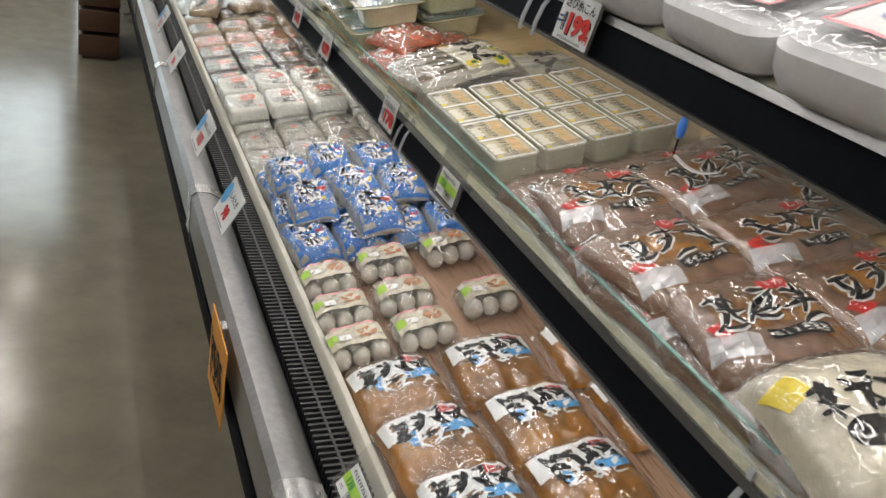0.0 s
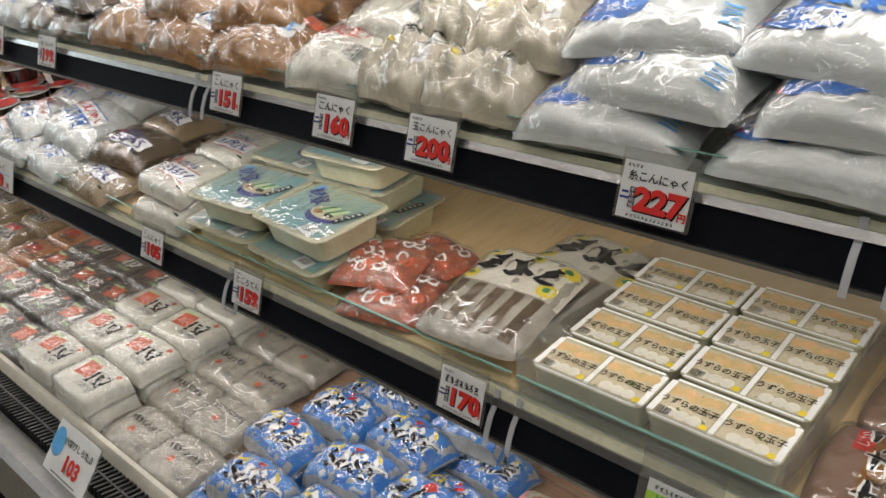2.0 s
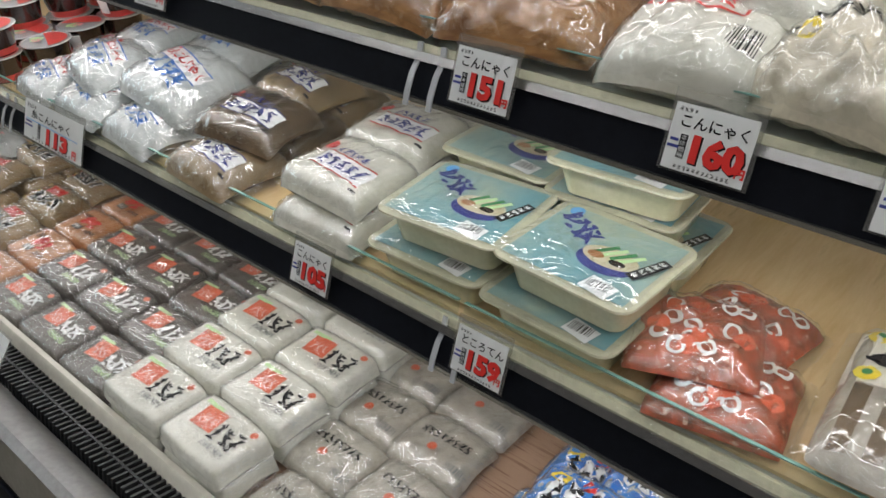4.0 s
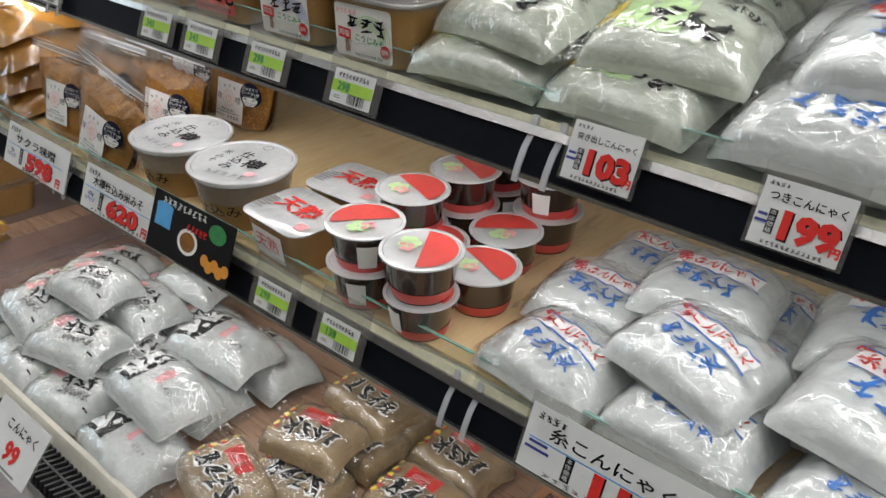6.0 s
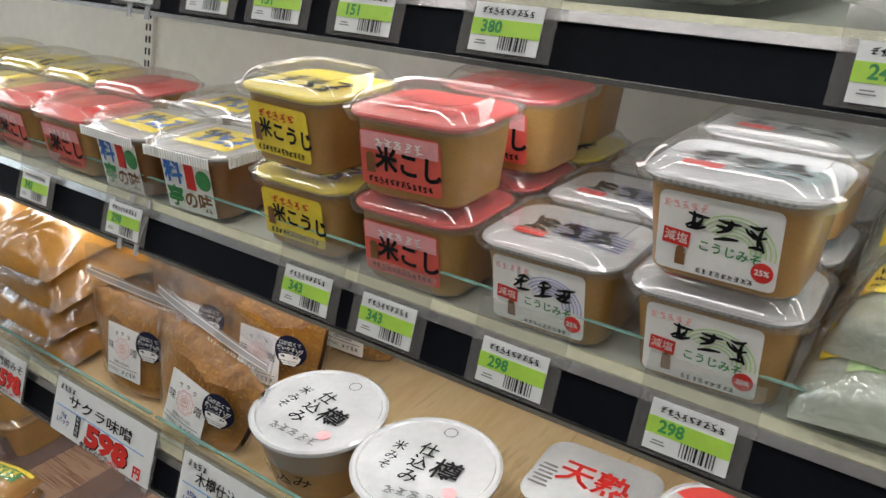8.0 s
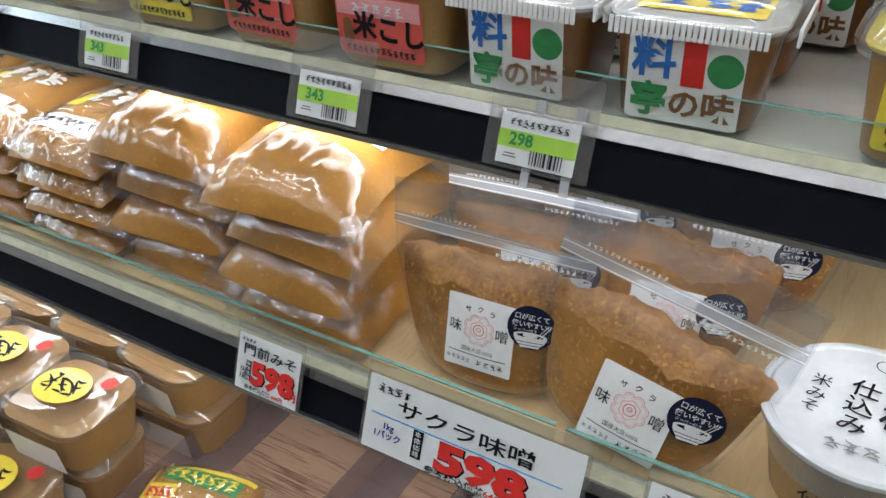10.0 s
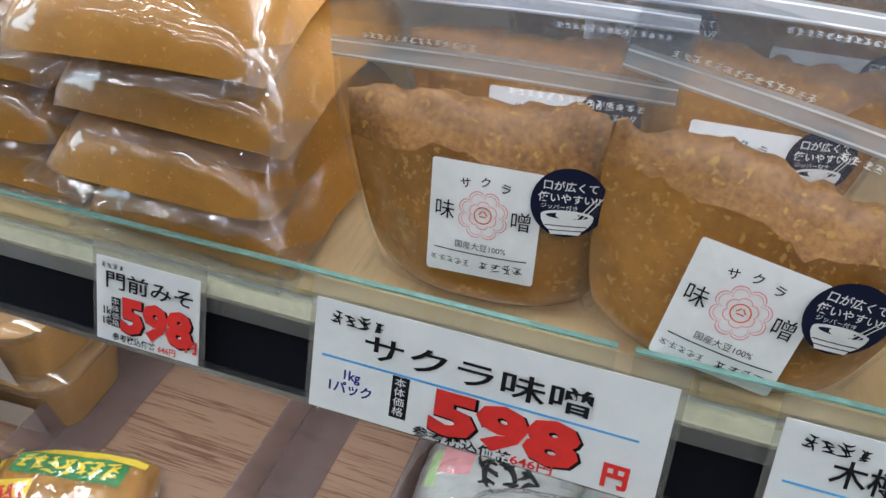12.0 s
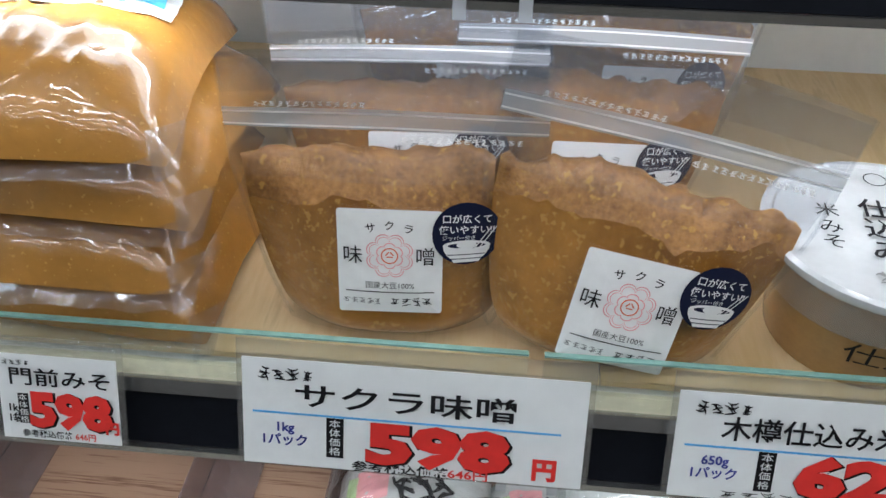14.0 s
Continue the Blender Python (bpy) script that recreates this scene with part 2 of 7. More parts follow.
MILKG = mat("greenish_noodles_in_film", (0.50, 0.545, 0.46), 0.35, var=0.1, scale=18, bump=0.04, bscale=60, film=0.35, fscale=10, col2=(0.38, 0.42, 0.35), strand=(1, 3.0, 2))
PEACH = mat("peach_print", (0.68, 0.40, 0.20), 0.4, var=0.25, scale=60, bump=0.0, film=0.6, col2=(0.55, 0.46, 0.20))
MILK2 = mat("milky_block_in_film", (0.68, 0.675, 0.60), 0.4, var=0.12, scale=16, bump=0.05, film=0.5, fscale=24, col2=(0.55, 0.54, 0.46))
CREAM = mat("cream_pack", (0.58, 0.53, 0.41), 0.4, var=0.2, scale=22, bump=0.1, film=0.85)
GREYK = mat("grey_konjac_in_film", (0.135, 0.092, 0.052), 0.4, var=0.3, scale=14, bump=0.05, film=0.4, col2=(0.065, 0.043, 0.024), speck=((0.025, 0.022, 0.02), 200, 0.66), fscale=20)
SLATE = mat("slate_block_in_film", (0.115, 0.100, 0.085), 0.4, var=0.3, scale=16, bump=0.08, film=0.5)
TAUPE = mat("taupe_konjac_in_film", (0.31, 0.225, 0.125), 0.4, var=0.25, scale=18, bump=0.06, film=0.5, fscale=22, col2=(0.20, 0.14, 0.07))
CLEARN = mat("clear_noodle_pack", (0.40, 0.37, 0.31), 0.4, var=0.25, scale=40, bump=0.2, bscale=150, film=0.95)
AMBER = mat("amber_pickle_in_film", (0.36, 0.150, 0.014), 0.35, var=0.3, scale=11, bump=0.1, film=0.4, col2=(0.10, 0.036, 0.006))
RUST = mat("rust_block_in_film", (0.50, 0.235, 0.105), 0.4, var=0.15, scale=16, bump=0.05, film=0.5, col2=(0.38, 0.16, 0.06))
MAUVE = mat("brown_jelly_in_film", (0.200, 0.135, 0.112), 0.35, var=0.35, scale=7, bump=0.03, film=0.4, fscale=18, col2=(0.16, 0.068, 0.016))
TAN = mat("tan_slices_in_film", (0.42, 0.225, 0.09), 0.4, var=0.2, scale=13, bump=0.15, bscale=60, film=0.45, fscale=14, col2=(0.20, 0.085, 0.024), strand=(1, 3.5, 2))
BLUEP = mat("blue_pack_film", (0.018, 0.14, 0.52), 0.3, var=0.3, scale=34, bump=0.0, film=0.7, col2=(0.05, 0.27, 0.66))
PEARL = mat("grey_knot_noodles", (0.40, 0.41, 0.40), 0.4, var=0.25, scale=50, bump=0.4, film=0.6)
SHRIMP = mat("red_shrimp_in_film", (0.52, 0.11, 0.05), 0.4, var=0.3, scale=50, bump=0.4, film=0.6, col2=(0.17, 0.075, 0.045), speck=((0.66, 0.44, 0.34), 90, 0.63))
EGG = mat("white_egg", (0.70, 0.67, 0.58), 0.4, var=0.1, scale=20)
SOUP = mat("dark_jelly", (0.035, 0.018, 0.015), 0.2, var=0.2, coat=1.0)
TOFU = mat("pale_jelly_tray", (0.64, 0.63, 0.42), 0.22, var=0.10, coat=1.0)
PALET = mat("pale_tray_film", (0.52, 0.51, 0.37), 0.25, var=0.15, scale=18, film=0.6)
GARNISH = mat("printed_food_picture", (0.62, 0.57, 0.42), 0.35, var=0.1, scale=42, bump=0.0, film=0.8, col2=(0.56, 0.46, 0.28), speck=((0.20, 0.22, 0.07), 90, 0.64))
TUBW = mat("milky_white_tub", (0.74, 0.74, 0.75), 0.35, var=0.08, scale=12, bump=0.03, coat=0.7)
# dark tone for the unseen west wall, so that films and rails reflect less
WALLG = mat("dark_unseen_wall", (0.13, 0.12, 0.11), 0.8, var=0.2, scale=0.8, bump=0.05)
LILAC = mat("lilac_print", (0.40, 0.43, 0.74), 0.45, var=0.15, bump=0.0)


# ---- mesh helpers ----
def mesh_of(name, verts, faces, material, smooth=35):
    me = bpy.data.meshes.new(name)
    me.from_pydata([tuple(v) for v in verts], [], faces)
    me.materials.append(material)
    if smooth:
        me.polygons.foreach_set("use_smooth", [True] * len(me.polygons))
        me.update()
        me.set_sharp_from_angle(angle=radians(smooth))
    return me


def part(name, geo, material, parent, label="", smooth=35):
    """One mesh object under a thing or a part; geo is (verts, faces) in the parent's frame."""
    ob = new(name, mesh_of(name, geo[0], geo[1], material, smooth))
    ob.parent = parent
    if name in ("barcode", "base_print", "fine_print", "small_print", "maker_mark", "rim_print", "fruit_picture", "name_print", "opening_print"):
        return tagged(ob, label, kind="stuff")
    return tagged(ob, label)


def setting(name, geo, material, label, category, smooth=0):
    return tagged(new(name, mesh_of(name, geo[0], geo[1], material, smooth)), label, category, "", "structure")


def thing(name, label, category, group=""):
    ob = new(name)
    ob.empty_display_size = 0.02
    return tagged(ob, label, category, group)


def box(x0, x1, y0, y1, z0, z1, b=0.0):
    """A box, with bevelled upright and top edges where b is given."""
    if not b:
        v = [(x, y, z) for z in (z0, z1) for y in (y0, y1) for x in (x0, x1)]
        return v, [(0, 2, 3, 1), (4, 5, 7, 6), (0, 1, 5, 4), (2, 6, 7, 3), (0, 4, 6, 2), (1, 3, 7, 5)]
    bm = bmesh.new()
    bmesh.ops.create_cube(bm, size=1.0)
    for v in bm.verts:
        v.co = ((x0 + x1) / 2 + v.co.x * (x1 - x0), (y0 + y1) / 2 + v.co.y * (y1 - y0), (z0 + z1) / 2 + v.co.z * (z1 - z0))
    bmesh.ops.bevel(bm, geom=bm.edges[:], offset=b, segments=2, profile=0.5, affect="EDGES")
    g = ([tuple(v.co) for v in bm.verts], [tuple(v.index for v in f.verts) for f in bm.faces])
    bm.free()
    return g


def join(*geos):
    vs, fs = [], []
    for v, f in geos:
        k = len(vs)
        vs.extend(v)
        fs.extend(tuple(i + k for i in q) for q in f)
    return vs, fs


def move(geo, m):
    return [tuple(m @ Vector(v)) for v in geo[0]], geo[1]


def extrude_y(profile, y0, y1):
    """A closed (x, z) profile drawn out along y."""
    n = len(profile)
    v = [(x, y0, z) for x, z in profile] + [(x, y1, z) for x, z in profile]
    f = [(i, (i + 1) % n, n + (i + 1) % n, n + i) for i in range(n)] + [tuple(range(n))[::-1], tuple(range(n, 2 * n))]
    return v, f


def ring(z, hw, hd, r, seg=5):
    r = min(r, hw * 0.999, hd * 0.999)
    pts = []
    for cx, cy, a0 in ((hw - r, hd - r, 0), (-hw + r, hd - r, 90), (-hw + r, -hd + r, 180), (hw - r, -hd + r, 270)):
        for i in range(seg):
            a = radians(a0 + 90 * i / (seg - 1))
            pts.append((cx + r * math.cos(a), cy + r * math.sin(a), z))
    return pts


def loft(sections, seg=5, bottom=True, top=True):
    """Rounded-rectangle sections (z, half width, half depth, corner radius) joined into a shell."""
    vs, fs, n = [], [], 4 * seg
    for s in sections:
        vs.extend(ring(*s, seg))
    for k in range(len(sections) - 1):
        for i in range(n):
            j = (i + 1) % n
            fs.append((k * n + i, k * n + j, (k + 1) * n + j, (k + 1) * n + i))
    if bottom:
        fs.append(tuple(range(n))[::-1])
    if top:
        fs.append(tuple(range((len(sections) - 1) * n, len(sections) * n)))
    return vs, fs


def lathe(profile, n=28, bottom=True, top=True):
    vs, fs = [], []
    for r, z in profile:
        vs.extend((r * math.cos(2 * math.pi * i / n), r * math.sin(2 * math.pi * i / n), z) for i in range(n))
    for k in range(len(profile) - 1):
        for i in range(n):
            j = (i + 1) % n
            fs.append((k * n + i, k * n + j, (k + 1) * n + j, (k + 1) * n + i))
    if bottom:
        fs.append(tuple(range(n))[::-1])
    if top:
        fs.append(tuple(range((len(profile) - 1) * n, len(profile) * n)))
    return vs, fs


# surfaces that print lies on: P(a, b, lift) gives the point a to the right and b up on the surface
def flat_top(z):
    return lambda a, b, lift=0.0: (a, b, z + lift)


def upright(y, lean=0.0):
    return lambda a, b, lift=0.0: (a, y - lift + b * lean, b)


def patch(P, a, b, w, h, n=6, m=6, turn=0.0, r=0.0, lift=0.0012):
    c, s = math.cos(radians(turn)), math.sin(radians(turn))
    vs = []
    for j in range(m + 1):
        for i in range(n + 1):
            u, v = (i / n - 0.5) * w, (j / m - 0.5) * h
            vs.append(P(a + u * c - v * s, b + u * s + v * c, lift))
    return vs, [(j * (n + 1) + i, j * (n + 1) + i + 1, (j + 1) * (n + 1) + i + 1, (j + 1) * (n + 1) + i) for j in range(m) for i in range(n)]


def plate(P, a, b, w, h, r, lift=0.0012, turn=0.0, seg=4):
    """A label with rounded corners, fanned from its middle."""
    c, s = math.cos(radians(turn)), math.sin(radians(turn))
    put = lambda u, v: P(a + u * c - v * s, b + u * s + v * c, lift)
    rim = ring(0, w / 2, h / 2, r, seg)
    mid = [(x * 0.55, y * 0.55) for x, y, _ in rim]
    vs = [put(0, 0)] + [put(x, y) for x, y in mid] + [put(x, y) for x, y, _ in rim]
    n = len(rim)
    fs = [(0, 1 + i, 1 + (i + 1) % n) for i in range(n)]
    fs += [(1 + i, 1 + n + i, 1 + n + (i + 1) % n, 1 + (i + 1) % n) for i in range(n)]
    return vs, fs


def disc(P, a, b, r, r0=0.0, n=22, lift=0.0016, k=1.0):
    out = [P(a + r * math.cos(2 * math.pi * i / n), b + k * r * math.sin(2 * math.pi * i / n), lift) for i in range(n)]
    if r0:
        inn = [P(a + r0 * math.cos(2 * math.pi * i / n), b + k * r0 * math.sin(2 * math.pi * i / n), lift) for i in range(n)]
        return out + inn, [(i, (i + 1) % n, n + (i + 1) % n, n + i) for i in range(n)]
    return out + [P(a, b, lift)], [(i, (i + 1) % n, n) for i in range(n)]


_glyphs = {}


def glyphs(P, text, a, b, size, turn=0.0, bold=0.0, wide=1.0, lift=0.002, upright_column=False):
    """Lettering centred on (a, b), laid on the surface."""
    key = (text, bold)
    if key not in _glyphs:
        cu = bpy.data.curves.new("lettering", "FONT")
        cu.body, cu.resolution_u, cu.offset, cu.align_x, cu.align_y = text, 2, bold, "CENTER", "CENTER"
        ob = bpy.data.objects.new("lettering", cu)
        scene.collection.objects.link(ob)
        me = bpy.data.meshes.new_from_object(ob.evaluated_get(bpy.context.evaluated_depsgraph_get()))
        _glyphs[key] = ([tuple(v.co) for v in me.vertices], [tuple(p.vertices) for p in me.polygons])
        bpy.data.objects.remove(ob)
        bpy.data.curves.remove(cu)
        bpy.data.meshes.remove(me)
    vs, fs = _glyphs[key]
    c, s = math.cos(radians(turn)) * size, math.sin(radians(turn)) * size
    return [P(a + wide * x * c - y * s, b + wide * x * s + y * c, lift) for x, y, _ in vs], fs


def strokes(P, a, b, w, h, count, seed, thick=0.12, turn=0.0, lift=0.002):
    """Brush strokes that stand for writing which cannot be read: short tapered curved bars."""
    rng = random.Random(seed)
    c, s = math.cos(radians(turn)), math.sin(radians(turn))
    geos = []
    for k in range(count):
        cx, cw = (-0.5 + (k + 0.5) / count) * w, w / count
        for q in range(5):
            y = (0.30 - 0.30 * (q % 3) + rng.uniform(-0.08, 0.08)) * h
            x = cx + rng.uniform(-0.14, 0.14) * cw
            if q < 3:
                ang, ln, bend = rng.uniform(-0.25, 0.35), rng.uniform(0.5, 0.9) * cw, rng.uniform(-0.9, 0.9)
            else:
                ang, ln, bend, y = rng.choice((1.45, -0.9, 0.9)) + rng.uniform(-0.2, 0.2), rng.uniform(0.6, 0.95) * h, rng.uniform(-0.9, 0.9), rng.uniform(-0.08, 0.08) * h
            vs, N = [], 4
            for i in range(N + 1):
                q = i / N - 0.5
                g = ang + bend * q
                px, py = x + q * ln * math.cos(g), y + q * ln * math.sin(g)
                t = thick * h * (1.0 - 0.55 * abs(q) * 2) * 0.36
                for sg in (-1, 1):
                    u, v = px - sg * t * math.sin(g), py + sg * t * math.cos(g)
                    vs.append(P(a + u * c - v * s, b + u * s + v * c, lift))
            geos.append((vs, [(2 * i, 2 * i + 2, 2 * i + 3, 2 * i + 1) for i in range(N)]))
    return join(*geos)


def bars(P, a, b, w, h, rows, lift=0.0018, turn=0.0):
    """Rows of small print too fine to read."""
    return join(*[patch(P, a, b + h * ((k + 0.5) / rows - 0.5), w * (1.0 - 0.23 * (k % 2)), h / rows * 0.45, 4, 1, turn, lift=lift) for k in range(rows)])


def barcode(P, a, b, w, h, lift=0.0018):
    rng = random.Random(4)
    out, x = [], -w / 2
    while x < w / 2:
        t = rng.choice((0.03, 0.05, 0.07)) * w
        out.append(patch(P, a + x, b, t, h, 1, 1, lift=lift))
        x += t + rng.choice((0.04, 0.06)) * w
    return join(*out)


class Pillow:
    """A filled film bag lying flat: two grids that meet in a sealed rim, with crimped seals at both ends."""

    def __init__(self, w, d, h, seed, boxy=3.0, wrinkle=0.06, seal=0.1, lumps=0.0, nu=34, nv=24, rim=0.36):
        self.w, self.d, self.h, self.seed, self.boxy = w, d, h, seed, boxy
        self.wrinkle, self.seal, self.lumps, self.nu, self.nv, self.rim = wrinkle, seal, lumps, nu, nv, rim

    def shape(self, u, v):
        p, us = self.boxy, min(1.0, abs(u) / (1 - self.seal))
        f = max(0.0, 1 - us ** p) ** 0.5 * max(0.0, 1 - abs(v) ** p) ** 0.5
        n = noise.noise((u * 2.2 + self.seed * 3.7, v * 2.2, 0.3))
        n2 = noise.noise((u * 6.5 + self.seed, v * 6.5 + self.seed * 1.3, 1.7))
        l = noise.noise((u * 4.1 * self.w / self.d, v * 4.1, self.seed)) * self.lumps
        q = noise.noise((u * 3.1 - self.seed, v * 1.3 + u, self.seed * 0.7)) * 2
        fold = 0.9 * self.wrinkle * (0.35 - min(0.35, abs(q)))
        return f * (1 + 0.35 * self.wrinkle * n * 2 + self.wrinkle * n2 + fold * 2 + l), n2

    def point(self, u, v, top):
        f, n2 = self.shape(u, v)
        mid = self.h * self.rim * (1 - 0.6 * u * u * v * v)
        crimp = (1 - f) * self.h * 0.05 * math.sin(v * 3 + self.seed) * max(0.0, (abs(u) - 0.8) * 5)
        z = mid + (self.h - mid) * f if top else mid * (1 - f)
        pinch = 1 - 0.10 * (1 - v * v) * max(0.0, abs(u) - 0.4) * 0.6 - 0.012 * n2
        bow = 1 - 0.07 * u * u
        rnd = 1 - 0.05 * (u * v) ** 6
        return (self.w / 2 * u * pinch * rnd, self.d / 2 * v * bow * rnd, max(0.0, z + (crimp if f < 0.5 else 0)))

    def geo(self):
        vs, fs, nu, nv = [], [], self.nu, self.nv
        for top in (True, False):
            k = len(vs)
            for j in range(nv + 1):
                for i in range(nu + 1):
                    vs.append(self.point(2 * i / nu - 1, 2 * j / nv - 1, top))
            for j in range(nv):
                for i in range(nu):
                    q = (k + j * (nu + 1) + i, k + j * (nu + 1) + i + 1, k + (j + 1) * (nu + 1) + i + 1, k + (j + 1) * (nu + 1) + i)
                    fs.append(q if top else q[::-1])
        return vs, fs

    def __call__(self, a, b, lift=0.0):
        u, v = max(-1, min(1, 2 * a / self.w)), max(-1, min(1, 2 * b / self.d / (1 - 0.07 * (2 * a / self.w) ** 2)))
        x, y, z = self.point(u, v, True)
        return (a, b, z + lift)


# ---- the shelves' planes: front x, height there, slope ----
PLANE = {"deck": (0.41, 0.555, 0.21), "low": (0.56, 0.915, 0.25), "mid": (0.56, 1.220, 0.20), "high": (0.56, 1.500, 0.20)}


def at(shelf, x, y, turn=0.0, lift=0.0, pitch=0.0, roll=0.0):
    """The pose of a thing that stands on a sloping shelf, its front to the aisle."""
    x0, z0, k = PLANE[shelf]
    th = math.degrees(math.atan(k))
    return pose(x, y, z0 + k * (x - x0), 0, -th, 0) @ pose(0, 0, lift, 0, 0, -90 + turn) @ pose(0, 0, 0, pitch, roll, 0)


Y0, Y1 = -1.6, 6.6
# ---- the hall ----
setting("floor", box(-7, 9, -8, 9.2, -0.1, 0.0), FLOOR, "polished grey-beige concrete shop floor", "floor")
setting("ceiling", box(-7, 9, -8, 9.2, 3.3, 3.4), CEIL, "white suspended shop ceiling", "ceiling")
# west wall is out of view, kept dark to deepen the reflections
setting("wall_west", box(-7.2, -7, -8, 9.0, 0, 3.3), WALLG, "unseen dark grey wall, added to dim reflections", "wall")
setting("wall_east", box(9, 9.2, -8, 9.0, 0, 3.3), WHITE, "plain white shop wall", "wall")
setting("wall_south", box(-7.2, 9.2, -8.2, -8, 0, 3.3), WHITE, "plain white shop wall", "wall")
WIN = ((-2.3, -0.03, 1.45, 3.2), (0.03, 0.62, 0.25, 2.1))
YN = 9.0
setting("wall_north", join(box(-7.2, WIN[0][0], YN, YN + 0.2, 0, 3.3), box(WIN[0][0], WIN[0][1], YN, YN + 0.2, 0, WIN[0][2]), box(WIN[0][0], WIN[0][1], YN, YN + 0.2, WIN[0][3], 3.3), box(WIN[0][1], WIN[1][0], YN, YN + 0.2, 0, 3.3),
                           box(WIN[1][0], WIN[1][1], YN, YN + 0.2, 0, WIN[1][2]), box(WIN[1][0], WIN[1][1], YN, YN + 0.2, WIN[1][3], 3.3), box(WIN[1][1], 9.2, YN, YN + 0.2, 0, 3.3)), WHITE, "white end wall with daylight windows", "wall")
for _a, _b, _c0, _c1 in WIN:
    w = setting("window_1", join(box(_a, _a + 0.05, YN + 0.02, YN + 0.1, _c0, _c1), box(_b - 0.05, _b, YN + 0.02, YN + 0.1, _c0, _c1), box(_a + 0.05, _b - 0.05, YN + 0.03, YN + 0.09, _c1 - 0.06, _c1), box(_a + 0.05, _b - 0.05, YN + 0.03, YN + 0.09, _c0, _c0 + 0.06),
                                 box((_a + _b) / 2 - 0.02, (_a + _b) / 2 + 0.02, YN + 0.03, YN + 0.09, _c0 + 0.06, _c1 - 0.06)), STEEL, "steel-framed daylight window", "window")
    g = part("pane", box(_a + 0.05, _b - 0.05, YN + 0.05, YN + 0.06, _c0 + 0.06, _c1 - 0.06), GLASS, w)
    g.visible_shadow = False
setting("backdrop", box(-10, 10, 15.6, 15.7, -0.5, 9), glow("daylight_outside", (0.80, 0.88, 0.96), 4.5), "bright hazy daylight outside the windows", "backdrop")
setting("ground", box(-10, 10, 9.2, 15.6, -0.12, -0.02), FLOOR, "grey paving outside the windows", "ground")
for _y in (6.25, 8.1):
    f = thing("downlight", "small round bright ceiling downlight", "lamp", "ceiling downlights")
    part("bezel", move(lathe(((0.14, 0.0), (0.14, 0.02), (0.11, 0.02), (0.10, 0.004)), 24, False, False), pose(-0.45, _y, 3.278)), WHITE, f)
    part("lens", move(lathe(((0.099, 0.0), (0.099, 0.004)), 24), pose(-0.45, _y, 3.282)), glow("downlight_lens", (1, 0.95, 0.86), 32.0), f)
for _x in (-3.4, -1.9, -0.55, 3.2):
    f = thing("ceiling_light", "long white strip light on the ceiling", "lamp", "ceiling strip lights")
    part("housing", box(_x - 0.06, _x + 0.06, -1.9, 7.1, 3.14, 3.298), WHITE, f)
    part("diffuser", box(_x - 0.022, _x + 0.022, -1.9, 7.1, 3.128, 3.139), glow("strip_diffuser", (1, 0.97, 0.92), 12.0), f)

# ---- the chilled case ----
case = thing("chilled_display_case", "long open chilled display case of steel and dark plastic", "display case")
part("front_panel", extrude_y([(0.37, 0.02), (0.43, 0.02), (0.43, 0.50), (0.262, 0.50), (0.262, 0.42), (0.34, 0.39)], Y0, Y1), NAVY, case, "dark blue lower front panel")
part("bumper", box(0.255, 0.2615, Y0, Y1, 0.45, 0.485, 0.003), NAVY, case)
part("kick_plate", box(0.38, 0.43, Y0, Y1, 0.0, 0.02), GRILLE, case)
part("front_lip", extrude_y([(0.258, 0.50), (0.334, 0.50), (0.334, 0.548), (0.322, 0.572), (0.296, 0.588), (0.270, 0.590), (0.258, 0.580)], Y0, Y1), STEEL, case, "brushed steel front lip")
part("grille_bed", box(0.335, 0.392, Y0, Y1, 0.500, 0.532), BLACK, case)
part("deck_rim", extrude_y([(0.392, 0.50), (0.409, 0.50), (0.409, 0.584), (0.405, 0.590), (0.396, 0.590), (0.392, 0.584)], Y0, Y1), RIM, case, "cream plastic rim of the deck")
part("deck_tray", extrude_y([(0.41, 0.53), (1.055, 0.666), (1.055, 0.6895), (0.41, 0.5535)], Y0, Y1), CEDAR, case, "reddish wood-grain sheet on the deck")
part("back_panel", box(1.06, 1.10, Y0, Y1, 0.02, 2.1), WHITE, case, "white enamelled back panel")
# top cover is out of view, added to go with the lamp above the shelves
part("canopy", extrude_y([(0.36, 2.045), (1.1, 2.10), (1.1, 2.2), (0.32, 2.2), (0.32, 2.045)], Y0, Y1), WHITE, case)
part("base", box(0.43, 1.059, Y0, Y1, 0.02, 0.53), NAVY, case)
for k in range(2):
    part("end_wall", box(0.30, 1.1, (Y0 - 0.03, Y1)[k], (Y0, Y1 + 0.03)[k], 0.0, 2.2), WHITE, case)
# the grille: thin slats across, one spine along
_slats = [box(0.337, 0.391, y, y + 0.0045, 0.545, 0.566) for y in np.arange(0.4, 5.6, 0.0125)]
part("grille_slats", join(*_slats, box(0.362, 0.366, 0.4, 5.6, 0.545, 0.567)), GRILLE, case, "black air grille", 0)["kind"] = "stuff"
for y in (0.95, 1.88, 2.81, 3.74, 4.67):
    c = part("lip_joint", extrude_y([(0.2565, 0.49), (0.3355, 0.54), (0.324, 0.5745), (0.297, 0.5905), (0.269, 0.5925), (0.2565, 0.582)], y - 0.022, y + 0.022), CHROME, case, "bright metal joint clip on the lip")
    part("screw", move(lathe(((0.004, 0), (0.004, 0.002), (0.002, 0.003)), 10), pose(0.312, y, 0.580, 0, 30, 0)), STEEL, c)
